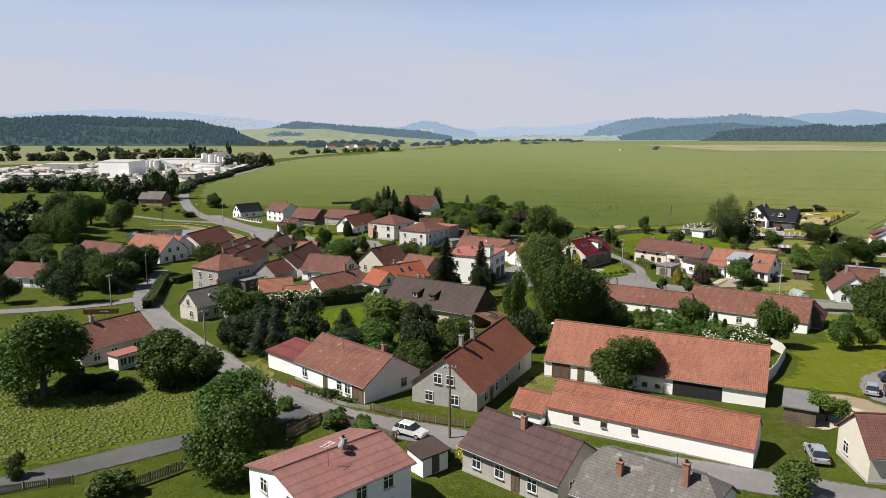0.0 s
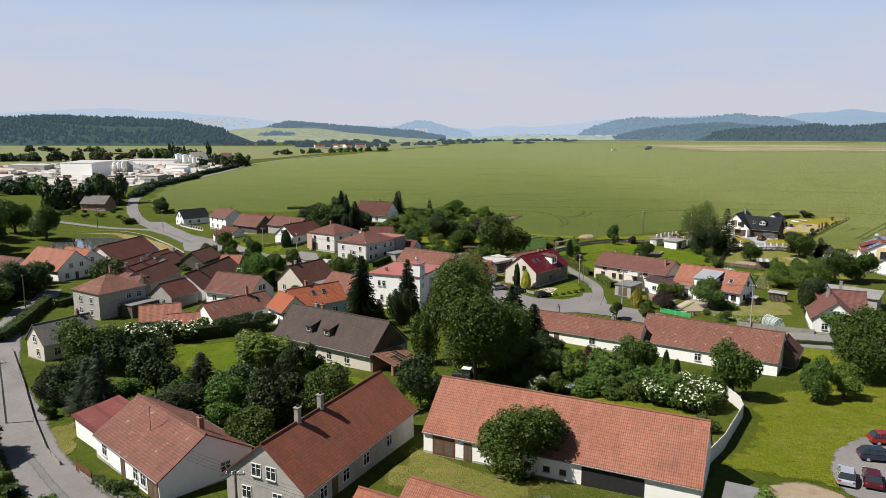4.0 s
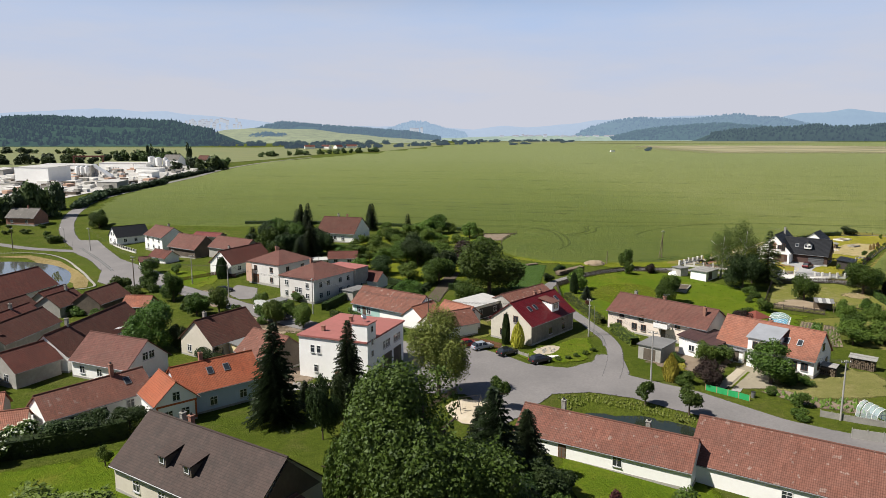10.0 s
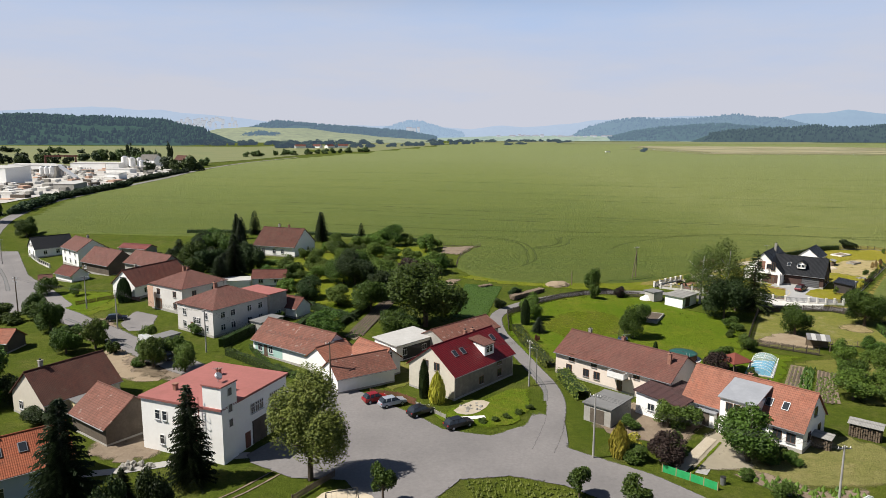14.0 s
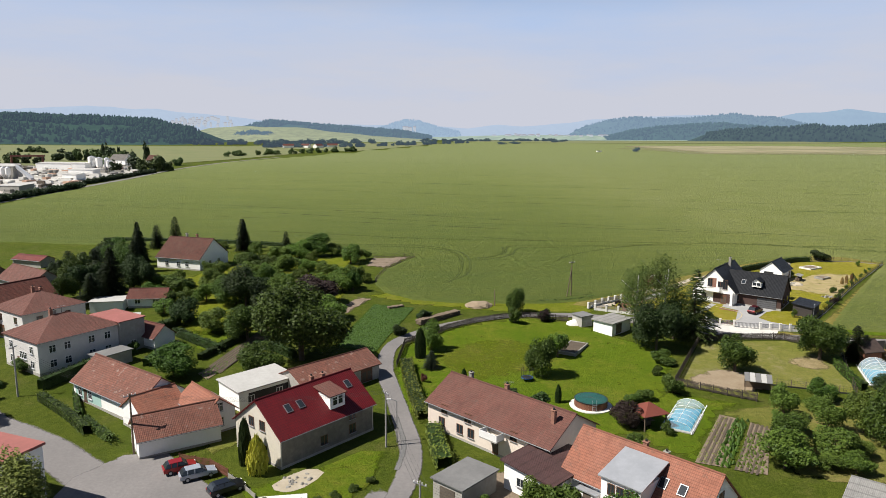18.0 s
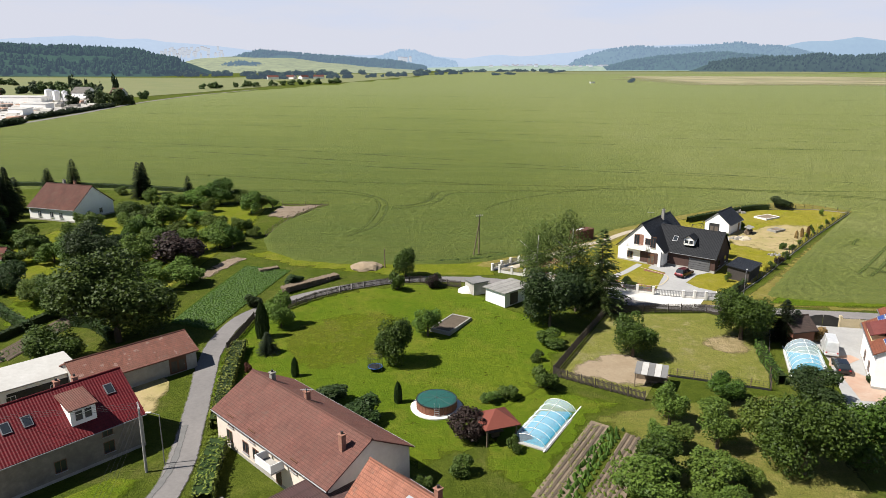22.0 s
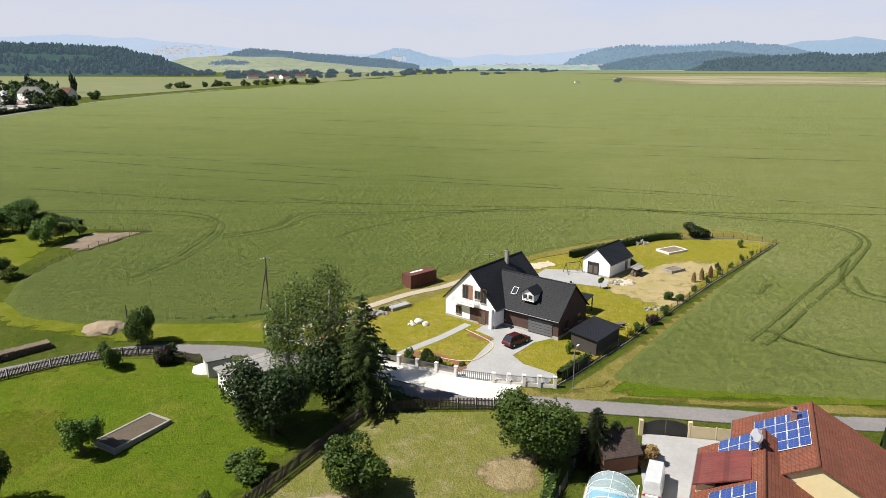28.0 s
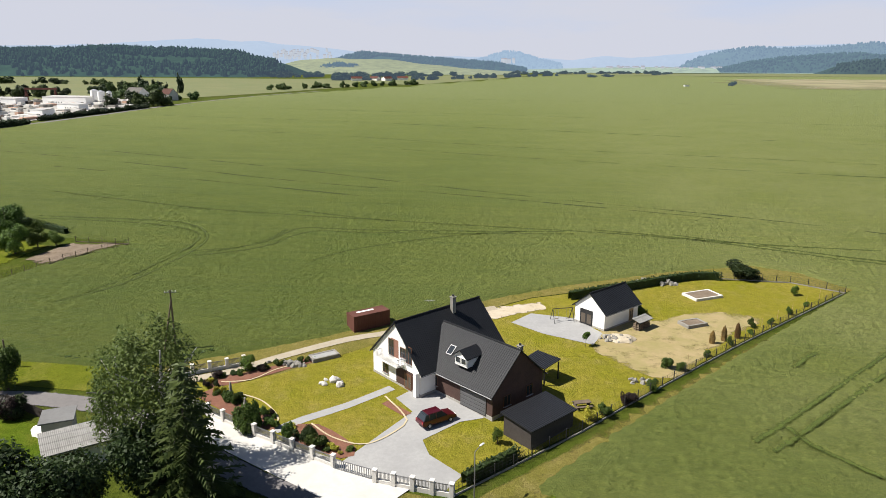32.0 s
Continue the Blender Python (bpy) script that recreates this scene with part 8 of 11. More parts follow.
M["tan_soft"] = soften(surf("tan_ground", (0.352, 0.2728, 0.1408), (0.264, 0.2288, 0.088), (0.2376, 0.1848, 0.088), 0.35, 1.6, 0.95, 0.3, 0.04), 0.3, 0.1, 0.9, 1.2)
M["drive_soft"] = soften(surf("worn_drive", (0.25, 0.215, 0.155), (0.19, 0.165, 0.115), (0.3, 0.265, 0.2), 0.5, 2.0, 0.95, 0.4, 0.04), 0.5, 0.1, 0.8, 1.0)
M["cut_soft"] = soften(turf("cut_dry_grass", (0.12, 0.13, 0.035), (0.2, 0.195, 0.062), (0.26, 0.232, 0.09), (0.33, 0.27, 0.13), 0.75, 0.2), 0.45, 0.1, 0.8, 1.0)
M["young_crop"] = turf("young_vegetables", (0.0308, 0.0634, 0.0088), (0.044, 0.0836, 0.0123), (0.0528, 0.095, 0.0158), (0.0748, 0.1012, 0.0264), 0.2, 0.1)
M["dark_soil"] = surf("dark_soil", (0.088, 0.0686, 0.0493), (0.1144, 0.088, 0.0634), (0.0616, 0.0484, 0.0352), 0.5, 3.0, 0.95, 0.6, 0.06)
M["apron"] = surf("bright_concrete", (0.52, 0.5, 0.46), (0.6, 0.58, 0.54), (0.42, 0.4, 0.37), 0.2, 1.5, 0.9, 0.2, 0.02)
M["worn"] = turf("worn_pasture", (0.1155, 0.132, 0.0229), (0.1848, 0.1936, 0.0396), (0.2264, 0.2112, 0.0616), (0.3696, 0.2992, 0.1936), 0.75, 0.14)
M["worn_soft"] = soften(turf("worn_ground", (0.176, 0.1452, 0.0572), (0.2904, 0.2288, 0.11), (0.3696, 0.2904, 0.1672), (0.44, 0.352, 0.2288), 0.7, 0.16), 0.3, 0.1, 0.9, 1.2)
area("meadow", [(-62, 66), (-44, 69), (-30, 78), (-22, 86), (-31, 94), (-38, 104), (-48, 100), (-64, 92)], M["rough_soft"], 0.04, "uneven sunny meadow beside the road", "meadow", round_it=True)
area("lawn", [(-34, 149), (-23, 153), (-17, 157.5), (-9, 150), (-6, 139), (7, 127.5), (19, 125), (34, 121), (50, 109.5), (47, 105), (30, 112), (8, 120), (-8, 127), (-25, 134)], M["lawn_soft"], 0.04, "bright mown lawn behind the barns", "lawn")
area("lawn", [(33, 147), (40, 145.5), (50, 141), (60, 134), (57, 127), (44, 134), (33, 141)], M["lawn_soft"], 0.04, "small lawn before the white house", "lawn")
area("lawn", [(48, 97), (60, 91), (76, 104), (100, 135), (100, 154), (88, 158), (82, 146), (75, 130), (63, 124), (61, 114), (56, 106)], M["meadow_soft"], 0.045, "sunny mown meadow beside the barns", "lawn")
area("bare_patch", [(50, 90), (56, 93), (60, 86), (60, 79), (56, 82)], M["earth_soft"], 0.06, "worn bare earth beside the meadow", "ground", round_it=True)
area("car_park", [(58.6, 90.5), (60.4, 96), (64.2, 101.8), (69.1, 105.8), (75, 108), (86, 110), (84, 92), (72, 86), (62, 85)], M["asphalt"], 0.09, "rounded grey asphalt car park", "car park")
area("lawn", [(-58, 270.5), (-50, 275), (-38, 267), (-36, 259), (-42, 251.5), (-52, 260.5)], M["lawn_soft"], 0.05, "lawn beside the village street", "lawn")
area("lawn", [(57.3, 219), (55.5, 229), (54.2, 238), (54.6, 245), (56.2, 253), (61, 258), (66, 263), (74, 267.6), (82.5, 269), (90, 266.2), (95, 261), (99, 257), (107, 247), (101.4, 232), (97, 224), (90, 214), (84, 210), (74, 220), (66, 226)], M["lawn_soft"], 0.05, "large sloping mown lawn", "lawn")
area("dry_grass", [(62, 247), (72, 255), (81, 252), (79, 239), (68, 234)], M["straw_soft"], 0.07, "straw-coloured patch in the lawn", "lawn", round_it=True)
area("pasture", [(102.4, 232), (114.5, 254), (131.7, 254.4), (139, 247.2), (130, 228), (117, 232.6), (112.8, 225.2)], M["worn"], 0.06, "grazed dry pasture with bare patches", "pasture")
area("bare_patch", [(104.8, 234.3), (108.9, 237.6), (113, 239), (117, 236), (118, 231), (112.6, 228.1), (109, 230.2), (105.4, 231.2)], M["earth_soft"], 0.08, "trampled bare soil before the shelter", "ground", round_it=True)
area("lawn", [(10.6, 259.8), (16.9, 263.7), (22.1, 254.3), (17.1, 247.4)], M["lawn_soft"], 0.05, "mown lawn between garden hedges", "lawn")
area("lawn", [(-33.2, 268.6), (-26.6, 271.2), (-19.5, 259.7), (-24.1, 255.2)], M["lawn_soft"], 0.05, "mown lawn beside the tall house", "lawn")
area("lawn", [(43.5, 165), (51, 160.2), (57, 152.4), (58, 146), (51.6, 138.4), (41.2, 138.9), (38, 150.1)], M["lawn_soft"], 0.06, "mown lawn behind the long barns", "lawn")
area("dry_grass", [(14.1, 102), (19.9, 96.6), (28.8, 92.6), (25.4, 87.1), (18.2, 87.8), (10.5, 92.2)], M["dry_lawn_soft"], 0.06, "dry yellow-green grass between the farm buildings", "lawn")
area("orchard_grass", [(-12, 296), (4, 268), (14, 257), (36, 262), (41, 300), (39, 334), (10, 346)], M["meadow_soft"], 0.05, "sunny green grass under the garden trees", "grass")
area("lawn", [(30.5, 121.5), (39.8, 124.6), (48.7, 120.6), (54.3, 115), (50.4, 110), (39.5, 115.8), (30.7, 115.4)], M["meadow_soft"], 0.06, "sunny strip of lawn behind the barn", "lawn")
area("field_verge", [(132, 260.4), (139.5, 259.6), (145.8, 262.4), (148.6, 258.4), (139.2, 255), (132, 257.2)], M["verge_soft"], 0.07, "dry grassy verge before the garden wall", "verge")
area("bare_patch", [(126, 242), (131, 246), (134, 243), (131, 238)], M["worn_soft"], 0.08, "trampled bare patch below a tree", "ground", round_it=True)
area("orchard_grass", [(104, 221), (112, 223), (129, 226), (134, 222), (130, 205), (118, 198), (106, 201), (110, 214)], M["dry_lawn_soft"], 0.05, "tall yellow-green orchard grass", "grass")
area("lawn", [(93, 222), (100, 229), (110, 224), (104.5, 220.5), (96, 205), (91, 210)], M["lawn_soft"], 0.06, "lawn beside the covered pool", "lawn")
area("dry_grass", [(76.5, 182.5), (82, 177.5), (92, 176.5), (98, 178), (102, 186), (97, 192), (93, 190.5), (88, 187), (80, 189)], M["cut_soft"], 0.05, "cut dry lawn before the salmon-roofed house", "lawn")
area("path", [(72.5, 181), (74, 180.2), (79.8, 188.6), (81.5, 190), (79.5, 191.5), (77.5, 189.5)], M["concrete"], 0.08, "pale garden path", "path")
area("front_garden", [(41, 193.6), (47.2, 192.2), (51.8, 195), (54, 199.5), (55.6, 208), (52, 208.5), (46, 202), (38.5, 198.5)], M["lawn_soft"], 0.13, "small front lawn beside the square", "lawn")
area("sand_bed", [(42.2, 199.0), (45.5, 203), (48, 202.2), (46.2, 198.6), (44, 197.4)], M["gravel"], 0.16, "rounded gravel bed in the lawn", "bed", round_it=True)
area("stone_edge", [(41.2, 196.3), (46.8, 197.2), (47, 196.1), (41.4, 195.2)], M["white_concrete"], 0.17, "strip of white stones", "bed")
area("playground_sand", [(25.2, 172.5), (28, 175.4), (32, 174), (33, 170.5), (31, 166.5), (27.5, 166)], M["sand"], 0.13, "pale playground sand", "sand", round_it=True)
area("yard", [(28, 224), (34, 219), (40, 225), (44, 222), (47, 226), (38, 235)], M["soil_soft"], 0.06, "bare earth yard behind the red-roofed house", "yard")
area("yard", [(62, 194), (66, 190), (74, 188), (80, 195), (74, 203), (66, 203)], M["soil_soft"], 0.05, "worn earth and concrete yard between outbuildings", "yard")
area("field_verge", [(138.5, 258.8), (151, 272.4), (173.3, 298.8), (198.5, 326.5), (203, 326.5), (164, 281.5), (149.5, 262), (154, 258.2), (180, 255.5), (180, 252), (150, 256.4)], M["verge_soft"], 0.06, "dry grassy verge along the crop", "verge")
area("field_verge", [(57, 280), (66, 278), (78, 277), (92, 277), (100, 276), (113, 282), (126, 296), (135, 306.5), (133, 310), (122, 300), (110, 285), (96, 284), (80, 284), (66, 284)], M["verge"], 0.055, "dry grassy verge along the crop", "verge")
area("plot_lawn", [(99, 276.5), (107.7, 271.6), (114.8, 268), (125.1, 263.6), (137.6, 260.9), (150.4, 273.9), (172.7, 300.2), (197, 327.2), (190, 331.5), (171, 331), (143.5, 316), (133.5, 306), (124, 295), (112, 281.5)], M["plot_lawn"], 0.09, "yellow-green new lawn of the walled plot", "lawn")
area("driveway", [(125.4, 263.5), (129.8, 262), (136.9, 260.9), (138.3, 263.6), (134.4, 266.6), (133.2, 269.2), (136.8, 273.4), (139.4, 274.6), (137.2, 277.5), (134.3, 279.6), (130.3, 280.4), (128.4, 277.6), (131.0, 274.8), (128.6, 270)], M["grey_paving"], 0.13, "grey paved driveway", "driveway")
ribbon("garden_path", [(116.6, 268.6), (119, 271.4), (123, 275), (127.4, 280)], 1.3, M["grey_paving"], 0.13, "curving grey garden path", "path")
area("apron", [(107.8, 271.1), (120.2, 265.9), (129.8, 262.9), (134.1, 261.6), (130.9, 256.6), (126.4, 257.7), (116.9, 262.2), (109.4, 265.9)], M["apron"], 0.15, "bright concrete apron before the gate", "driveway")

area("plot_strip", [(94, 279), (99.6, 277.2), (106.4, 283.2), (112.4, 281.9), (124, 295.4), (133.5, 306.4), (143.5, 316.4), (171, 331.4), (190, 332), (197.6, 327.6), (200.4, 329.4), (194, 339.4), (186, 343.4), (169, 336.5), (149, 325), (135.4, 315), (129, 310.4), (116.6, 298.4), (108.8, 292), (102.4, 287.4), (96.3, 283.4)], M["verge"], 0.08, "dry grass strip between the plot and the crop", "verge")
ribbon("gravel", [(98, 276.6), (104.6, 280.4), (110.4, 286.9), (117.7, 294), (123.8, 298), (131.3, 305.8), (138, 310.5)], 1.7, M["gravel"], 0.15, "pale gravel track along the plot", "track")
area("gravel", [(131.3, 305.8), (136.9, 310.4), (145.1, 314.4), (146.4, 311.2), (140.7, 307.3), (135.3, 302.8)], M["sand_soft"], 0.14, "pale stones behind the house", "track", cell=1.0)
area("paved_yard", [(140.8, 304.3), (145.7, 300.5), (152.9, 297.4), (154.5, 301.9), (150.8, 307.6), (143.7, 308.7)], M["grey_paving"], 0.13, "grey paved yard before the garage", "yard")
area("dry_ground", [(152.4, 297.4), (155.6, 292), (162.4, 288), (173, 303), (180, 312), (172, 314), (164, 309.6), (156, 306.5)], M["tan_soft"], 0.12, "dry bare ground behind the house", "ground", round_it=True)
area("mulch_bed", [(105.5, 277), (108, 275.6), (115.6, 271.2), (116.6, 268.6), (113.5, 269.2), (104, 274.6)], M["mulch"], 0.14, "red bark-mulched flower bed", "bed")
area("mulch_bed", [(103, 278.2), (108, 281.6), (114.8, 287.6), (116, 286.6), (109.4, 279.6), (105.4, 276.8)], M["mulch"], 0.14, "red bark-mulched border", "bed")
area("mulch_bed", [(117.6, 269.4), (121, 270.6), (126.4, 266.8), (125.4, 264.6), (118.6, 267.4)], M["mulch"], 0.14, "planted border behind the gate", "bed", round_it=True)
area("mulch_bed", [(127.6, 276.8), (131, 274.4), (130.2, 273.6), (127, 276)], M["mulch"], 0.15, "narrow flower bed by the porch", "bed")
for pts in ([(105.6, 278.3), (109.1, 279.4), (111.3, 282.9), (114.2, 285.3)], [(109.0, 275.9), (112.6, 274.6), (115.5, 271.9), (116.2, 270.2), (114.4, 269.8)], [(120.2, 270.6), (123.5, 268.2), (127.5, 267.6), (130.6, 271.7), (130.1, 274.0), (127.0, 277.8)]):
    ribbon("bed_edging", pts, 0.2, M["cream_stone"], 0.19, "pale stone edging of a flower bed", "edging", step=0.8)
area("yard", [(42.4, 231.5), (47.7, 233.9), (50.6, 229.2), (51.6, 222.1), (48.9, 220.4)], M["tan_soft"], 0.1, "bare tan earth yard beside the long shed", "yard")
area("verge_grass", [(44, 288), (57, 279), (75, 274), (98, 273.6), (97, 282.4), (80, 280.6), (62, 282.6), (50, 291)], M["meadow_soft"], 0.06, "sunny grass between the lane and the crop", "verge")
area("garden_soil", [(21.3, 240.3), (27.4, 269.1), (30.4, 267.0), (24.4, 236.7)], M["soil"], 0.09, "ploughed brown garden strip between hedges", "bed")
for pts in [[(21.6, 240.0), (27.6, 268.9)], [(22.1, 239.4), (28.1, 268.6)], [(22.6, 238.8), (28.6, 268.2)], [(23.1, 238.2), (29.1, 267.9)], [(23.6, 237.6), (29.6, 267.5)], [(24.1, 237.0), (30.1, 267.2)]]:
    ribbon("furrow", pts, 0.5, M["dark_soil"], 0.16, "dark furrow in tilled soil", "bed", step=2.0, round_it=False)
area("yard", [(31.5, 223.2), (35.8, 223.7), (36.2, 212.0), (32.9, 206.8), (30.3, 209.5)], M["dry_lawn_soft"], 0.08, "dry grassy yard beside the workshop", "yard")
area("driveway", [(71.7, 181.3), (78.3, 192.1), (84.2, 195.8), (83.6, 188.8), (80.8, 181.2)], M["drive_soft"], 0.09, "worn grey gravel drive to the salmon-roofed house", "driveway")
area("parking", [(-29.8, 245.6), (-30.6, 255.8), (-23.6, 251.7), (-21.0, 241.1), (-25.0, 239.7)], M["asphalt"], 0.08, "grey paved parking beside the villas", "yard")
for pts in ([(-40.1, 248.1), (-35.2, 251.2), (-26.4, 239.7), (-28.3, 232.9), (-34.7, 238.1)], [(-19.6, 223.9), (-13.4, 224.4), (-4.3, 216.1), (-5.4, 212.0), (-12.5, 214.2)]):
    area("bare_bank", pts, M["soil_soft"], 0.07, "bare brown earth along the street", "ground", round_it=True)
area("lawn", [(-65.6, 275.5), (-58.4, 276.8), (-43.6, 273.4), (-40.2, 258.7), (-48.8, 258.7), (-57.4, 264.8)], M["lawn_soft"], 0.06, "bright mown lawn along the street", "lawn", round_it=True)
area("court", [(146.0, 249.6), (151, 248.6), (156, 247.6), (154, 243), (147.9, 237), (145.4, 231), (146.5, 225), (145, 222), (137.5, 222.4), (139.6, 228.6), (142.4, 236), (144, 243.4)], M["grey_paving"], 0.1, "pale grey paved court", "yard")
area("court_band", [(141.6, 234.6), (143, 234), (147.2, 236.6), (146.6, 238), (143.4, 237.6)], M["paving"], 0.13, "reddish paving band", "yard")
area("court_band", [(140.2, 224.4), (144.4, 224), (145.4, 230), (143.4, 234), (142, 233.4)], M["paving"], 0.13, "reddish paving band", "yard")
area("green_crop_strip", [(42.4, 251), (44, 262), (47.3, 279.6), (57, 276.7), (52, 256), (50.4, 247.6)], M["young_crop"], 0.1, "dark green strip of vegetables", "crop")
area("garden_soil", [(40.6, 324), (47.4, 321), (51.4, 333), (53.6, 338.4), (42, 337.4)], M["soil_soft"], 0.1, "tilled brown garden patch", "bed")
area("garden_soil", [(37.5, 271), (41, 269.5), (46.6, 284.5), (43, 286)], M["soil_soft"], 0.12, "ploughed brown garden strip", "bed")
area("bare_bank", [(-24, 231), (-16, 223.6), (-6.5, 215), (-11, 211), (-22, 219)], M["earth_soft"], 0.07, "bare reddish earth bank below the street", "ground", round_it=True)
area("bare_patch", [(-7, 189.5), (2.5, 190.6), (3.2, 184.2), (0, 181.8), (-6, 183.6)], M["soil_soft"], 0.07, "worn earth beside the fire station", "ground", round_it=True)
ribbon("path", [(-12, 178), (-5, 178.6), (1, 180), (8, 182.6), (15, 184)], 1.7, M["concrete"], 0.1, "worn grey path to the fire station", "path")
for q in (0.0, 1.5):
    ribbon("wheel_path", [(12 + q, 170.5), (15.6 + q, 174.5), (19.4 + q, 180.2)], 0.35, M["soil_soft"], 0.09, "worn wheel line in the grass", "path")
for u0, count in ((0.35, 3), (4.6, 5)):
    for k in range(count):
        u = u0 + 0.62 * k
        ribbon("furrow", [(95.9 + u * 0.8526, 205.2 - u * 0.5225), (95.9 + u * 0.8526 + 8.6, 205.2 - u * 0.5225 + 14.0)], 0.3, M["dark_soil"], 0.15, "dark furrow in tilled soil", "bed", step=2.0, round_it=False)
M["straw_bank"] = turf("straw_bank", (0.132, 0.1056, 0.0352), (0.264, 0.2024, 0.088), (0.3344, 0.2552, 0.1232), (0.3872, 0.2992, 0.1672), 0.8, 0.2)
area("pond_bank", [(-134, 312), (-120, 315), (-104, 304), (-90, 288), (-78, 271), (-74, 262), (-77.5, 261.5), (-81, 268), (-91, 282), (-105, 299), (-119, 310)], M["straw_bank"], 0.1, "dry grassy bank of the pond", "bank")
ribbon("pond_kerb", [(-136, 318), (-120, 318.4), (-106, 309), (-92, 291.5), (-79, 273), (-72, 262), (-76, 259.4), (-82, 259)], 0.7, M["stone"], 0.3, "weathered grey stone kerb of the pond", "kerb")


def rows_of(name, outline, ang, gap, h, w, material, label, wild=0.3):
    """Planted rows inside an outline, one mesh of small hummocks."""
    rnd = random.Random(int(gap * 100))
    c, s = math.cos(radians(ang)), math.sin(radians(ang))
    verts, faces = [], []
    for k in range(-60, 60):
        for j in range(-120, 120):
            u, v = j * 0.45, k * gap
            cx, cy = sum(p[0] for p in outline) / len(outline), sum(p[1] for p in outline) / len(outline)
            x, y = cx + u * c - v * s, cy + u * s + v * c
            x, y = x + rnd.gauss(0, 0.12 + wild * 0.4), y + rnd.gauss(0, 0.12 + wild * 0.4)
            if not inside(x, y, outline) or rnd.random() < wild * 0.3:
                continue
            z, r, hh = ground_z(x, y) + 0.1, w * rnd.uniform(0.8, 1.2), h * rnd.uniform(0.7, 1.3)
            b = len(verts)
            for q in range(5):
                a = q * 1.2566 + rnd.random()
                verts.append((x + r * math.cos(a), y + r * math.sin(a), z))
            verts += [(x + rnd.gauss(0, 0.04), y + rnd.gauss(0, 0.04), z + hh)]
            faces += [(b + q, b + (q + 1) % 5, b + 5) for q in range(5)]
    return link(name, verts, faces, material, None, "stuff", label, "vegetables")


for pts in ([(104.7, 219.9), (95.5, 205), (99, 203.5), (106.6, 218.6)], [(108.2, 217.2), (99.9, 203), (103.4, 201.6), (110, 215)]):
    area("garden_soil", pts, M["soil"], 0.09, "tilled vegetable bed", "bed")
rows_of("potato_rows", [(106.4, 219), (97.7, 204.2), (99.6, 203.3), (108, 217.6)], 58.5, 0.7, 0.5, 0.3, M["leaf"], "dense green potato rows", 0.1)
rows_of("vegetable_rows", [(104.7, 219.9), (95.5, 205), (97.6, 204.1), (106, 219)], 58.5, 0.9, 0.14, 0.2, M["reed"], "sparse young vegetable rows")
rows_of("vegetable_rows", [(106.5, 214.4), (100, 203), (103.2, 201.6), (108.6, 212.4)], 58.5, 0.75, 0.35, 0.22, M["leaf_light"], "leafy green vegetable rows")
area("garden_soil", [(77.2, 180.6), (82, 174.6), (89.6, 170.6), (93, 177.4), (88, 176), (80.6, 181.6)], M["soil_soft"], 0.075, "kitchen garden beds", "bed")
rows_of("vegetable_rows", [(77.6, 180.3), (82, 175), (89.4, 171.2), (92, 176.4), (85, 177.6), (80.8, 181)], 60, 1.1, 0.5, 0.3, M["leaf_light"], "mixed green vegetable rows", 0.6)
rows_of("vegetable_rows", [(42.8, 252), (47.6, 279), (56.6, 276), (50.2, 248.4)], 72, 0.45, 0.16, 0.3, M["strip_leaf"], "dense green vegetable strip", 0.1)
rows_of("reeds", [(-98.0, 286.9), (-96.0, 288.2), (-88.1, 275.7), (-90.4, 274.8)], 130, 0.8, 0.9, 0.35, M["reed"], "reeds at the water's edge", 0.5)
rows_of("tall_grass", [(43, 177.5), (49, 178.6), (55, 176.4), (62, 171.6), (70, 166), (69, 164.8), (60, 169.6), (54, 173), (48, 175.6), (44, 173)], -30, 0.5, 0.26, 0.15, M["linden_leaf"], "tall grass round the small pond", 0.5)
rows_of("tall_grass", [(44, 171), (46, 163.4), (56, 159.8), (64, 163), (60, 162.6), (50, 163)], -20, 0.9, 0.45, 0.2, M["hedge_leaf"], "weeds on the pond bank", 0.5)

area("verge_grass", [(143.8, 258.5), (149.1, 264.5), (153.7, 263.6), (183, 260.8), (240, 257.4), (240, 252.2), (179.8, 255), (155, 256.6)], M["lawn_soft"], 0.1, "lush green grass strip below the crop", "verge")

# wheel lines far out in the crop
for pts in ([(-150, 520), (-60, 490), (7, 466), (55, 446), (130, 411), (199, 385), (247, 363), (300, 350)], [(-120, 486), (-47, 463.4), (7, 444.1), (54.9, 424.7), (130.3, 402.9), (190, 384)],
            [(-170, 610), (-60, 590), (28, 569), (131, 530), (239, 504), (330, 480)], [(-160, 690), (0, 660), (160, 610), (330, 560), (480, 520)], [(-178, 800), (0, 760), (300, 690), (600, 640)], [(-150, 1000), (200, 930), (700, 840)],
            [(60, 520), (140, 492), (230, 468), (330, 450)], [(-40, 440), (40, 416), (90, 400)]):
    ribbon("wheel_track", pts, 1.3 if pts[0][1] < 640 else 2.4, M["track"], 0.52, "faint dark wheel line in the crop", "track", step=6, across=2)

for pts in WHEELS:
    ribbon("wheel_track", pts, 1.1, M["wheel"], 0.44, "dark wheel track pressed into the crop", "track", step=1.5, across=2)


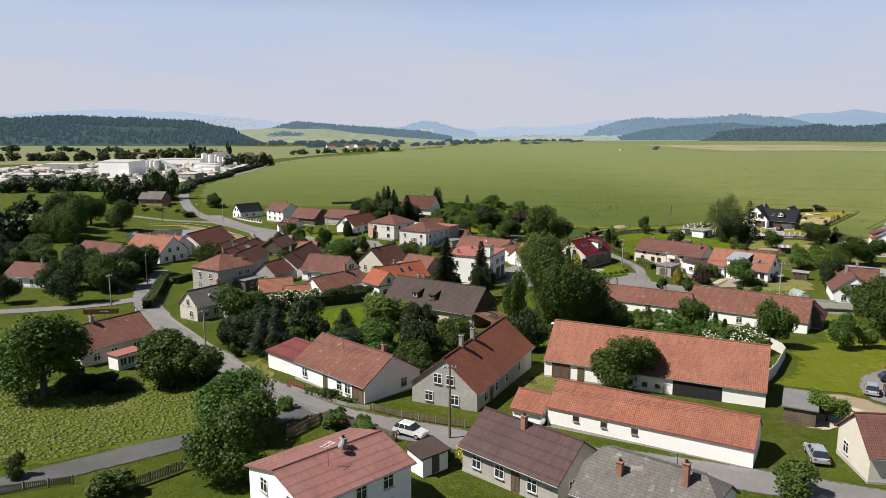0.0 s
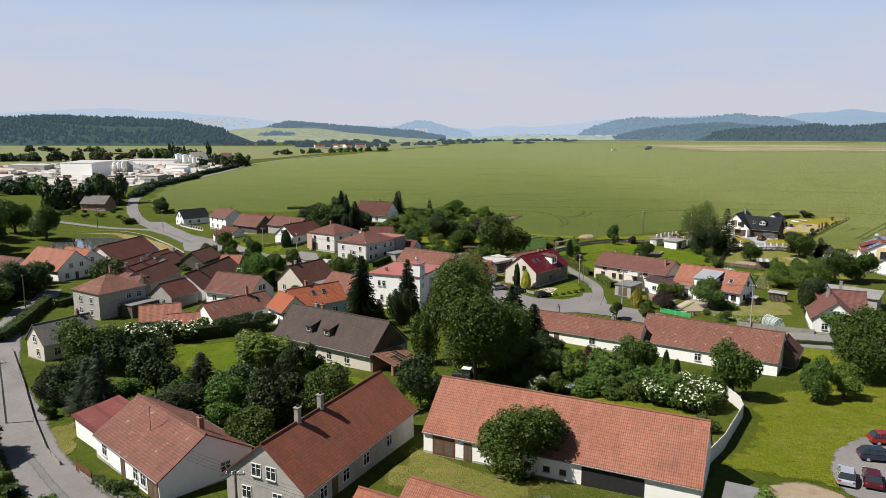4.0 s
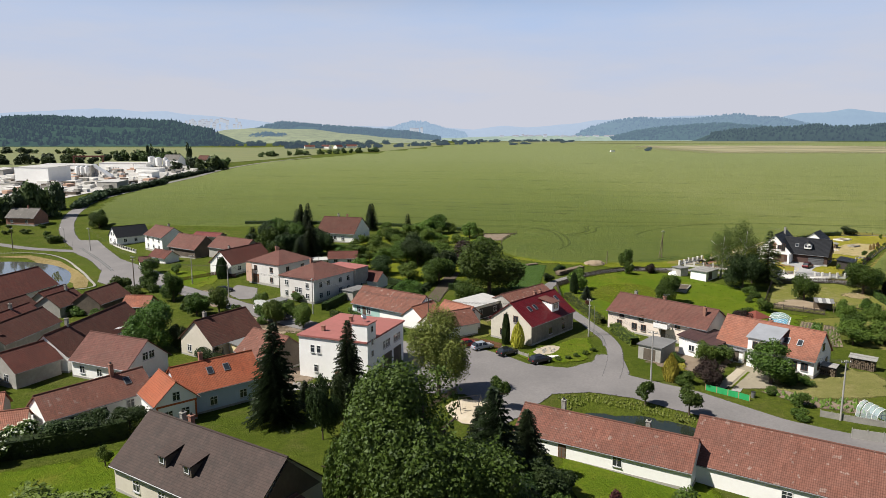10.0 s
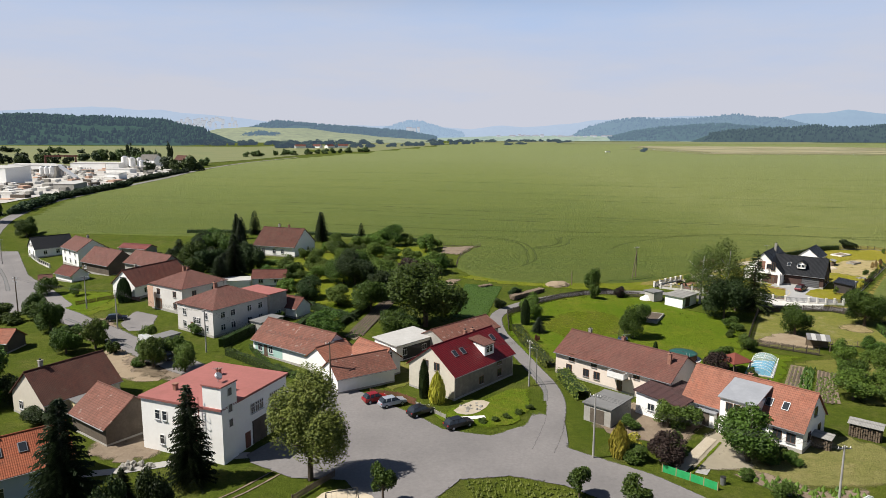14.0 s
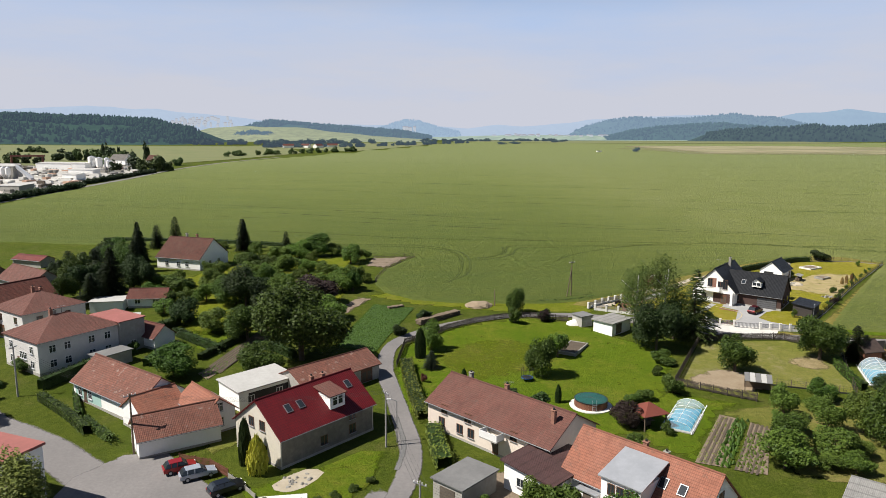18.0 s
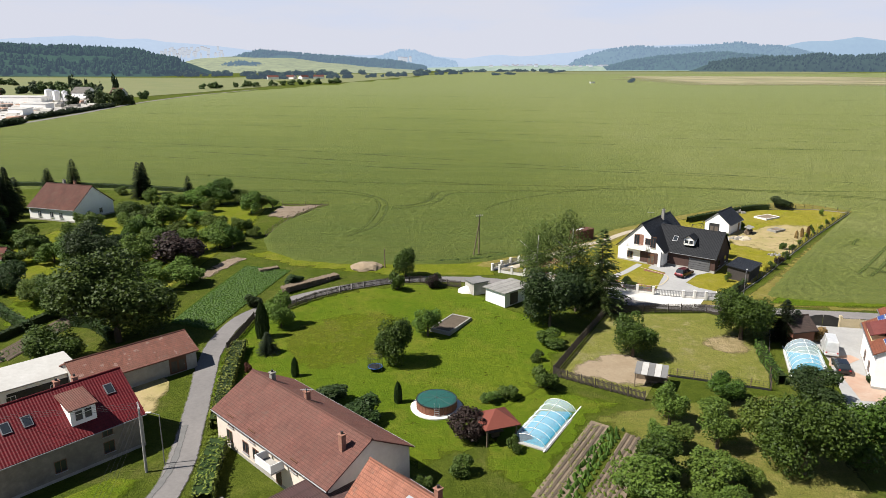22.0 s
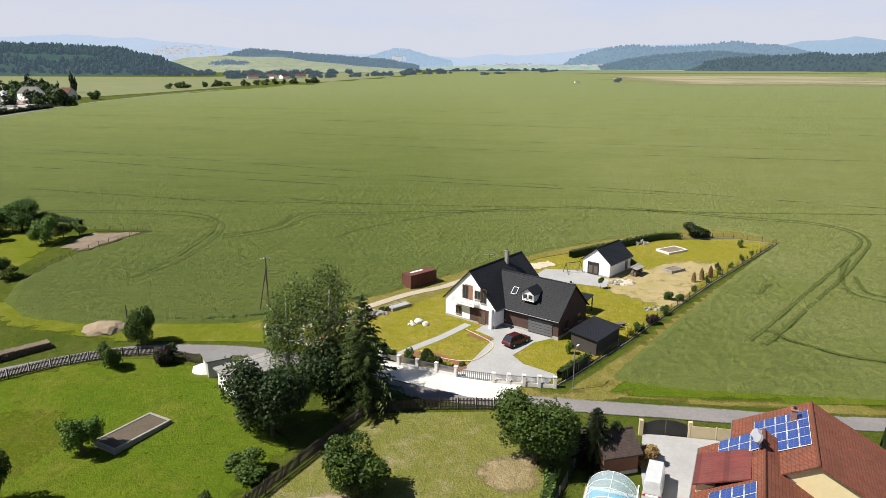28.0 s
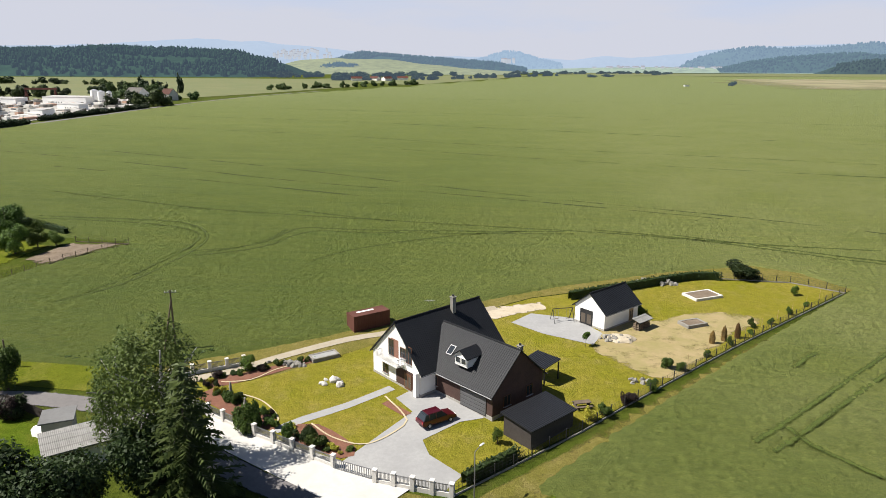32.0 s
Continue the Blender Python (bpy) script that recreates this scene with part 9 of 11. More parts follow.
# ---- hedges, walls and fences ----
def hedge(points, w, h, material, label, seed=1, name="hedge"):
    """A clipped hedge: sprays over a long rounded block, with a dark core."""
    rnd = random.Random(seed)
    root = thing(name, points[0][0], points[0][1], 0, 0.0, label, "hedge")
    base = Vector((points[0][0], points[0][1], 0))
    line = rounded([tuple(p) for p in points], step=1.0)
    verts, faces, cv, cf = [], [], [], []
    for i in range(len(line) - 1):
        a, b = line[i], line[i + 1]
        d = (b - a).normalized()
        n = Vector((-d.y, d.x))
        z0 = ground_z(a.x, a.y)
        if i % 2 == 0:
            k = len(cv)
            for s in (-0.42, 0.42):
                for zz in (0, h * 0.9):
                    q = a + n * s * w
                    cv.append((q.x - base.x, q.y - base.y, z0 + zz))
            if k:
                cf += [(k - 4, k, k + 1, k - 3), (k - 2, k - 1, k + 3, k + 2), (k - 3, k + 1, k + 3, k - 1)]
        for _ in range(int((b - a).length * (2 * h + w) * 9)):
            t, u = rnd.random(), rnd.random() * (2 * h + w)
            if u < h:
                off, zz, nn = -0.5 * w, u, -n
            elif u < h + w:
                off, zz, nn = u - h - 0.5 * w, h, Vector((0, 0))
            else:
                off, zz, nn = 0.5 * w, u - h - w, n
            q = a + (b - a) * t + n * off * rnd.uniform(0.92, 1.08)
            p = Vector((q.x - base.x, q.y - base.y, z0 + zz * rnd.uniform(0.95, 1.06)))
            no = (Vector((nn.x, nn.y, 1.0 if not nn.length else 0.35)) + Vector((rnd.gauss(0, 0.4), rnd.gauss(0, 0.4), rnd.gauss(0, 0.4)))).normalized()
            x_ = no.orthogonal().normalized()
            x_.rotate(Matrix.Rotation(rnd.random() * 6.28, 3, no))
            y_ = no.cross(x_)
            s = rnd.uniform(0.12, 0.26)
            k = len(verts)
            verts += [p - x_ * s, p + y_ * s * 0.6 + no * 0.05, p + x_ * s, p - y_ * s * 0.6 + no * 0.05]
            faces += [(k, k + 1, k + 2), (k, k + 2, k + 3)]
    for nm, vv, ff, mt in (("core", cv, cf, M["leaf_dark"]), ("foliage", [tuple(v) for v in verts], faces, material)):
        me = bpy.data.meshes.new(nm)
        me.from_pydata(vv, [], ff)
        me.materials.append(mt)
        ob = new(nm, me)
        ob.parent = root
    return root


hedge([(-66.5, 151.5), (-69, 161), (-73, 174), (-76, 186)], 2.2, 2.2, M["hedge_leaf"], "tall clipped green hedge along the street", 1)
hedge([(-66, 190), (-70.5, 186), (-72, 181)], 1.6, 1.8, M["leaf_dark"], "dark clipped hedge round the villa", 2)
hedge([(-37.5, 103), (-31.5, 95), (-25, 88.6)], 1.4, 1.2, M["hedge_leaf"], "low loose hedge by the road", 3)
hedge([(-19, 92.5), (-15, 89.4), (-11.5, 87.4)], 0.9, 0.9, M["hedge_leaf"], "low clipped hedge before the white house", 4)
hedge([(56.6, 241), (57.6, 232), (59.4, 222), (60.4, 217)], 2.1, 1.5, M["hedge_gold"], "clipped hedge beside the lane", 5)
hedge([(61.6, 214), (62.2, 208), (63.2, 203)], 2.2, 1.7, M["hedge_gold"], "broad clipped hedge by the cream house", 6)
hedge([(-2.6, 229.5), (0.2, 237), (3.2, 245.5)], 1.3, 1.9, M["leaf_dark"], "dark clipped hedge along the villa", 7)
hedge([(3.4, 229), (7, 222.4), (9.4, 218.4)], 0.8, 1.0, M["hedge_leaf"], "low hedge before the farmhouse", 8)
hedge([(27, 250), (31, 249), (37, 243)], 1.3, 1.6, M["leaf_dark"], "dark clipped hedge between gardens", 9)
hedge([(9, 258), (16, 252), (22, 247)], 1.3, 1.6, M["leaf_dark"], "dark clipped hedge between gardens", 10)
hedge([(-4, 247), (3, 258), (8, 266)], 1.2, 1.6, M["leaf_dark"], "dark clipped hedge between gardens", 11)
hedge([(138.6, 262.2), (141, 264.8), (143.8, 267.8)], 0.9, 1.4, M["leaf_dark"], "clipped thuja hedge along the fence", 12)
hedge([(150, 316.5), (160, 323), (172, 330.6), (178, 331.5)], 1.0, 1.6, M["leaf_dark"], "dark hedge at the back of the plot", 13)
hedge([(80, 281.6), (88, 282), (96, 284.2), (101, 287.4)], 0.9, 0.45, M["hedge_leaf"], "overgrown low hedge along the crop", 14)
hedge([(132.2, 229), (133, 236), (135, 243)], 1.1, 1.5, M["hedge_leaf"], "green hedge beside the covered pool", 15)
hedge([(-60, 374), (-30, 367.5), (8, 357), (36, 344)], 1.4, 1.6, M["leaf_dark"], "dark field hedge behind the gardens", 16)
hedge([(-44, 157), (-36, 153), (-27, 156), (-18, 162)], 2.2, 2.6, M["leaf_dark"], "tall dark garden hedge", 17)
hedge([(88, 157.8), (92.5, 156), (98, 153.4)], 0.9, 0.7, M["leaf_dark"], "low hedge on a wall", 18)


def fence(points, h, label, post="wood", slat="wood", gap=2.4, kind="picket", base=0.0, category="fence"):
    """A fence: separate posts, and between each two a panel of slats or a mesh of wires."""
    root = thing("fence", points[0][0], points[0][1], 0, 0.0, label, category)
    o = Vector((points[0][0], points[0][1]))
    if ("post", post, h, kind) not in MESH:
        w = 0.11 if kind != "pillar" else 0.42
        bm = box_bm((0, 0, -0.4, w, w, h + 0.5, 0.015))
        if kind == "pillar":
            add_box(bm, 0, 0, h + 0.1, 0.52, 0.52, 0.09, 0.02)
        me = bpy.data.meshes.new("post")
        bm.to_mesh(me)
        bm.free()
        me.materials.append(M[post])
        MESH["post", post, h, kind] = me
    for i in range(len(points) - 1):
        a, b = Vector(points[i]), Vector(points[i + 1])
        n = max(1, round((b - a).length / gap))
        ang = math.degrees(math.atan2(b.y - a.y, b.x - a.x))
        for k in range(n + (1 if i == len(points) - 2 else 0)):
            p = a + (b - a) * k / n
            z = ground_z(p.x, p.y) + 0.05
            share("post", MESH["post", post, h, kind], root, pose(p.x - o.x, p.y - o.y, z, 0, 0, ang))
            if k == n:
                continue
            q = a + (b - a) * (k + 1) / n
            z2 = ground_z(q.x, q.y) + 0.05
            ln = (q - p).length
            pitch = math.degrees(math.atan2(z2 - z, ln))
            m = pose(p.x - o.x, p.y - o.y, z, 0, -pitch, ang)
            if kind == "picket":
                bm = lattice([x_ for s in range(int(ln / 0.17)) for x_ in (0.05 + s * 0.17, 0.15 + s * 0.17)], [0.05, h * 0.22, h * 0.3, h * 0.72, h * 0.8, h * 0.95, h], lambda i, j: (i % 2 == 0 and (j < 5 or (i // 2 * 7 + k) % 3)) or j in (1, 3), 0.04)
            elif kind == "pillar":
                bm = box_bm((ln / 2, 0, -0.3, ln - 0.4, 0.22, 0.75))
                part("plinth", bm, M[post], root, "", m)
                bm = lattice([x_ for s in range(int((ln - 0.5) / 0.14)) for x_ in (0.28 + s * 0.14, 0.34 + s * 0.14)], [0.48, 0.55, 0.61, h - 0.14, h - 0.07, h - 0.02], lambda i, j: i % 2 == 0 or j in (1, 3), 0.04)
            elif kind == "board":
                bm = box_bm((ln / 2, 0, -0.2, ln, 0.06, h + 0.15))
            else:
                part("footing", box_bm((ln / 2, 0, -0.2, ln, 0.12, 0.35 + base)), M[slat], root, "", m)
                bm = lattice([ln * s / 5 + d_ for s in range(6) for d_ in (0, 0.02)], [z_ for s in range(4) for z_ in (0.2 + base + s * (h - base - 0.25) / 3, 0.22 + base + s * (h - base - 0.25) / 3)], lambda i, j: i % 2 == 0 or j % 2 == 0, 0.02)
            part("panel", bm, M["dark_metal"] if kind == "wire" else M[slat], root, "", m)
    return root


fence([(54.9, 240), (55.8, 252.2), (60.4, 256.4), (64.4, 261.2), (70.4, 265.8), (76.7, 268.7), (82.8, 269.6), (90.4, 266.8)], 1.3, "dark weathered picket fence round the lawn", "old_wood", "old_wood")
fence([(102, 231.8), (107, 241), (112, 250), (114.5, 254.2)], 1.5, "dark wooden fence along the pasture", "old_wood", "old_wood")
fence([(114.5, 254.2), (123, 254.9), (131.7, 254.9), (139.2, 247.6)], 1.5, "dark wooden fence along the lane", "old_wood", "old_wood")
fence([(102, 231.8), (107, 228.4), (112.6, 224.8)], 1.3, "low dark wooden fence of the pasture", "old_wood", "old_wood")
fence([(116.8, 232), (123, 229.9), (130, 227.4), (134.6, 238), (139.2, 247.6)], 1.2, "dark wire fence of the pasture", kind="wire", slat="dark_metal")
fence([(-18.2, 76), (-15.2, 81.6), (-10, 79), (-5.6, 75.4)], 1.2, "grey picket fence of the pink-roofed house")
fence([(-43.6, 63), (-37.4, 65.2)], 0.9, "low grey picket fence by the side road")
fence([(-31, 64), (-27.2, 68.2)], 1.2, "weathered grey picket gate by the side road", "stone", "wood", 1.9)
fence([(47.3, 97), (51.1, 101.9), (55.4, 108.8), (58.6, 114), (59.9, 118), (60.3, 123.4)], 1.9, "pale curving concrete panel wall", "white_concrete", "white_concrete", kind="board", gap=2.0, category="wall")
fence([(82.6, 163.6), (89.4, 160.2), (97.3, 156.2), (106, 152)], 1.5, "pale concrete panel wall", "concrete", "concrete", kind="board", gap=2.0, category="wall")
fence([(98.3, 275.3), (107.7, 270.8), (114.8, 267.4), (125.1, 263.1)], 1.35, "white pillared fence with grey railings", "white_concrete", "metal", 2.9, "pillar")
fence([(129.9, 261.3), (133.8, 260.7), (137.7, 260.2)], 1.35, "white pillared fence with grey railings", "white_concrete", "metal", 2.6, "pillar")
fence([(97, 276.4), (101, 279.8), (106.4, 283.4)], 1.3, "white pillared side fence", "white_concrete", "metal", 2.4, "pillar")
fence([(137.9, 260.4), (150.4, 273.4), (172.7, 299.6), (197.6, 327.1), (190, 331.8), (178, 332.2)], 1.3, "dark wire fence on a low concrete base", "dark_metal", "stone", 2.6, "wire")
fence([(-22.4, 95.2), (-19.4, 92.4)], 1.2, "dark red wooden yard gate by the street", "red_wood", "red_wood", kind="picket")
fence([(-78, 146), (-71, 147.2)], 1.1, "red-brown board fence by the side street", "red_wood", "red_wood", kind="board")
fence([(-67.4, 147.4), (-59.8, 135), (-55, 128)], 1.0, "low pale concrete wall with railing", "white_concrete", "grey_wall", kind="board", gap=2.0)
fence([(68.6, 181.2), (71.4, 179), (74, 176.8)], 1.0, "bright green mesh garden fence", "pale_wood", "green", kind="board", gap=1.8)
fence([(82.3, 171.2), (87.4, 168), (95, 163.4)], 1.0, "rough grey stone retaining wall", "stone", "stone", kind="board", gap=1.5, category="wall")
fence([(29, 205), (33.4, 203.6), (36.4, 201)], 1.2, "red-brown picket fence by the car park", "red_wood", "red_wood")
fence([(36.4, 201), (38.6, 198.8), (41, 196)], 0.7, "low stone garden wall", "stone", "stone", kind="board", gap=1.2, category="wall")
fence([(151.0, 248.7), (156.6, 247.8), (161.5, 247.2)], 1.5, "cream stone fence with low panels", "cream_stone", "cream_stone", 2.4, "board")
fence([(-100, 335), (-92, 325), (-83, 315)], 1.2, "white pillared roadside fence", "white_concrete", "dark_metal", 2.6, "pillar")
fence([(-48, 263), (-40, 268), (-33, 264)], 1.0, "rust-brown picket fence round a garden", "rust", "rust")
fence([(45.6, 303), (46.4, 311), (47.4, 319.4), (51, 330), (55, 338.4), (42, 338.6)], 1.2, "wire fence on wooden posts along the crop", "wood", "wood", 3.0, "wire")
fence([(27, 178.4), (23, 172.4)], 0.9, "weathered board fence by the playground")
gt = thing("metal_gate", 127.5, 262.2, -16, None, "grey metal sliding gate", "gate")
part("gate_frame", box_bm((0, 0, 0.15, 4.8, 0.06, 0.08), (0, 0, 1.2, 4.8, 0.06, 0.08), (-2.4, 0, 0.15, 0.08, 0.06, 1.1), (2.4, 0, 0.15, 0.08, 0.06, 1.1)), M["metal"], gt)
for k in range(18):
    part("bar", box_bm((-2.25 + k * 0.265, 0, 0.2, 0.1, 0.03, 1.0)), M["metal"], gt)
dg = thing("metal_gate", 148.4, 249.2, -6, None, "dark arched double gate of the solar house", "gate")
for sx in (-1, 1):
    part("leaf", poly_bm([(sx * 0.05, -0.04, 0), (sx * 2.4, -0.04, 0), (sx * 2.4, -0.04, 1.5), (sx * 1.2, -0.04, 1.9), (sx * 0.05, -0.04, 2.0), (sx * 0.05, 0.04, 0), (sx * 2.4, 0.04, 0), (sx * 2.4, 0.04, 1.5), (sx * 1.2, 0.04, 1.9), (sx * 0.05, 0.04, 2.0)],
                         [(0, 1, 2, 3, 4), (9, 8, 7, 6, 5), (0, 5, 6, 1), (1, 6, 7, 2), (2, 7, 8, 3), (3, 8, 9, 4), (4, 9, 5, 0)]), M["dark_metal"], dg)
    part("pillar", box_bm((sx * 2.7, 0, -0.4, 0.45, 0.45, 2.3, 0.02)), M["cream_stone"], dg)


# ---- cars ----
def car(label, x, y, rot, paint, long=4.3, tall=1.46, van=False):
    root = thing("van" if van else "car", x, y, rot, None, label, "van" if van else "car", "parked cars", lift=0.13)
    w, l = 1.76 if not van else 1.9, long / 2
    if paint not in M:
        M[paint] = paint_mat(paint, {"paint_red": (0.32, 0.012, 0.012), "paint_dark_red": (0.085, 0.004, 0.01), "paint_silver": (0.42, 0.45, 0.5), "paint_black": (0.012, 0.013, 0.016), "paint_white": (0.75, 0.75, 0.74), "paint_blue": (0.02, 0.12, 0.3), "paint_navy": (0.02, 0.028, 0.05)}[paint])
    prof = [(-l, 0.35), (-l, 0.78), (-l + 0.12, 0.92), (l * 0.42, 0.95), (l - 0.1, 0.76), (l, 0.6), (l, 0.35)]
    cab = [(-l + 0.14, 0.9), (-l + 0.5, tall - 0.06), (-l + 0.8, tall), (l * 0.12, tall), (l * 0.48, 0.93)] if not van else [(-l + 0.03, 0.9), (-l + 0.1, tall - 0.05), (-l + 0.3, tall), (l * 0.4, tall), (l * 0.72, 0.95)]
    def hull(p, half, top_in):
        bm = bmesh.new()
        zs = [q[1] for q in p]
        lo, hi = min(zs), max(zs)
        rows = []
        for s in (-1, 1):
            rows.append([bm.verts.new((q[0], s * (half - top_in * (q[1] - lo) / (hi - lo)), q[1])) for q in p])
        n = len(p)
        bm.faces.new(rows[0])
        bm.faces.new(rows[1][::-1])
        for i in range(n):
            bm.faces.new((rows[0][i], rows[1][i], rows[1][(i + 1) % n], rows[0][(i + 1) % n]))
        bmesh.ops.recalc_face_normals(bm, faces=bm.faces)
        bmesh.ops.bevel(bm, geom=bm.edges[:], offset=0.05, segments=2, affect="EDGES")
        return bm
    body = part("body", hull(prof, w / 2, 0.08), M[paint], root)
    part("cabin", hull(cab, w / 2 - 0.06, 0.2), M["glass"] if not van else M[paint], root)
    r0, r1 = cab[1][0] + 0.25, cab[3][0] + 0.05
    part("roof", box_bm(((r0 + r1) / 2, 0, tall - 0.05, r1 - r0, w - 0.5, 0.07, 0.02)), M[paint], root)
    for u in (cab[2][0] + 0.1, (r0 + r1) / 2 + 0.1):
        for s in (-1, 1):
            part("pillar", rod_bm(((u, s * (w / 2 - 0.1), 0.92), (u + 0.05, s * (w / 2 - 0.24), tall - 0.02), 0.045, 5)), M[paint], root)
    if van:
        part("windscreen", poly_bm([(cab[3][0] + 0.1, -0.75, tall - 0.1), (cab[3][0] + 0.1, 0.75, tall - 0.1), (cab[4][0] + 0.02, 0.85, 1.05), (cab[4][0] + 0.02, -0.85, 1.05), (cab[3][0] + 0.02, -0.75, tall - 0.2), (cab[3][0] + 0.02, 0.75, tall - 0.2), (cab[4][0] - 0.1, 0.85, 1.0), (cab[4][0] - 0.1, -0.85, 1.0)], [(0, 1, 2, 3), (7, 6, 5, 4), (0, 4, 5, 1), (1, 5, 6, 2), (2, 6, 7, 3), (3, 7, 4, 0)]), M["glass"], root)
    for u in (-l * 0.62, l * 0.62):
        for s in (-1, 1):
            t_ = part("wheel", rod_bm(((u, s * (w / 2 - 0.2), 0.31), (u, s * (w / 2 + 0.01), 0.31), 0.31, 14)), M["rubber"], root)
            part("rim", rod_bm(((u, s * (w / 2 - 0.02), 0.31), (u, s * (w / 2 + 0.025), 0.31), 0.19, 10)), M["zinc"], t_)
    for s in (-1, 1):
        part("headlight", box_bm((l - 0.06, s * (w / 2 - 0.28), 0.6, 0.1, 0.36, 0.14, 0.02)), M["lamp_glass"], root)
        part("tail_light", box_bm((-l + 0.02, s * (w / 2 - 0.22), 0.68, 0.06, 0.26, 0.2, 0.02)), M["tail_red"], root)
    return root


car("white hatchback parked on the street", -3.8, 77.2, -32, "paint_white", 4.2)
car("silver car parked by a garden", 40.9, 71.0, 75, "paint_silver", 4.4)
car("silver car on the meadow car park", 60.6, 93.2, 60, "paint_silver", 4.2)
car("dark red car on the meadow car park", 63.0, 92.6, 62, "paint_dark_red", 4.3)
car("blue car under a bright tarpaulin", 63.8, 89.6, 55, "paint_blue", 4.2)
car("dark blue estate car on the car park", 67.6, 98.6, -15, "paint_navy", 4.5)
car("red car on the car park", 72, 104, -10, "paint_red", 4.2)
car("red hatchback parked on the square", 29.9, 202.6, 30, "paint_red", 4.0)
car("silver estate car parked on the square", 32.7, 201.0, 30, "paint_silver", 4.4)
car("black car parked by the garden fence", 37.2, 197.6, 38, "paint_black", 4.3)
car("black estate car parked beside the front garden", 42.8, 193.2, 30, "paint_black", 4.4)
car("white delivery van on the village street", -16.6, 229.2, -40, "paint_white", 5.2, 2.3, True)
car("black car on the village street", -10.6, 222.8, -40, "paint_black", 4.3)
car("dark car beside the villa drive", -31.4, 248.4, 20, "paint_navy", 4.4)
car("dark red car parked on the grey driveway", 134.1, 273.0, 42, "paint_dark_red", 4.5, 1.6)
car("white van parked in the paved court", 144.2, 239.4, 68, "paint_white", 5.4, 2.4, True)
car("black car parked in the paved court", 142.6, 233.4, 72, "paint_black", 4.5)


# ---- poles and wires ----
def pole(label, x, y, h, material="concrete", arms=1, rot=0, lamp=False):
    root = thing("lamp_post" if lamp else "power_pole", x, y, rot, None, label, "street lamp" if lamp else "power pole")
    part("shaft", rod_bm(((0, 0, -0.5), (0, 0, h), 0.16 if not lamp else 0.07, 8, 0.1 if not lamp else 0.05)), M[material], root)
    for k in range(arms):
        arm = part("cross_arm", box_bm((0, 0, h - 0.4 - k * 0.8, 1.6, 0.1, 0.1)), M["metal"], root)
        for u in (-0.7, -0.25, 0.25, 0.7):
            part("insulator", rod_bm(((u, 0, h - 0.3 - k * 0.8), (u, 0, h - 0.1 - k * 0.8), 0.05, 6)), M["white"], arm)
    if lamp:
        hd = part("lamp_arm", rod_bm(((0, 0, h), (0.9, 0, h + 0.25), 0.035)), M[material], root)
        part("lamp_head", box_bm((1.1, 0, h + 0.2, 0.6, 0.22, 0.12, 0.03)), M["lamp_glass"], hd)
    return root


POLES = ((0.8, 76.4, 9), (-39, 109.5, 8.5), (-73, 148.3, 8.5), (-79.2, 181.5, 8), (60.4, 184.4, 9), (84.5, 169.6, 9.5), (22.2, 207.2, 8.5), (-4.6, 226.8, 8.5), (-28.4, 242, 8.5), (-58.7, 257.4, 9), (-43.5, 259.2, 8), (-103.7, 324.4, 8.5), (-132.3, 324.8, 8.5), (55.2, 209.6, 8))
for i, (x, y, h) in enumerate(POLES):
    pole("grey concrete power pole with a cross-arm" if i % 3 else "weathered wooden power pole with a cross-arm", x, y, h, "concrete" if i % 3 else "wood", 2 if i == 9 else 1, i * 37)
pole("leaning wooden power pole at the field edge", 94.9, 286.6, 9, "wood", 1, 20)
pole("thin wooden post by the sand heap", 75.5, 278.2, 4, "wood", 0, 0)
pole("slim grey street lamp at the field corner", 139.9, 259.6, 5.5, "metal", 0, 60, True)
pole("slim street lamp beside the lane", 56.6, 211, 6, "metal", 0, 180, True)
pole("slim street lamp by the pond road", -118, 334, 7, "metal", 0, 200, True)
brace = thing("pole_brace", 93.6, 285.6, 0, None, "leaning wooden pole brace", "power pole")
part("strut", rod_bm(((0, 0, -0.3), (1.3, 1.0, 7.5), 0.12, 7)), M["wood"], brace)


def wires(label, a, b, n=4):
    """A run of sagging overhead wires between two poles, given by place and height."""
    (x0, y0, h0), (x1, y1, h1) = a, b
    z0, z1 = ground_z(x0, y0) + h0 - 0.15, ground_z(x1, y1) + h1 - 0.15
    root = thing("overhead_wires", x0, y0, 0, 0.0, label, "wires")
    d = Vector((x1 - x0, y1 - y0))
    nrm = Vector((-d.y, d.x)).normalized()
    for k in range(n):
        off = nrm * (k - (n - 1) / 2) * 0.4
        cu = bpy.data.curves.new("wire", "CURVE")
        cu.dimensions, cu.bevel_depth, cu.bevel_resolution = "3D", 0.012, 0
        sp = cu.splines.new("POLY")
        sp.points.add(12)
        for i in range(13):
            t = i / 12
            sp.points[i].co = (d.x * t + off.x, d.y * t + off.y, z0 + (z1 - z0) * t - 4 * 0.9 * t * (1 - t), 1)
        cu.materials.append(M["dark_metal"])
        new("wire", cu).parent = root


for i, j in ((0, 1), (1, 2), (2, 3), (4, 5), (4, 13), (6, 7), (7, 8), (8, 9), (9, 11), (13, 6), (0, 4)):
    if (i, j) == (0, 4):
        wires("thin overhead wires along the street", POLES[0], (34, 62, 8.5))
    else:
        wires("thin overhead wires between poles", POLES[i], POLES[j])

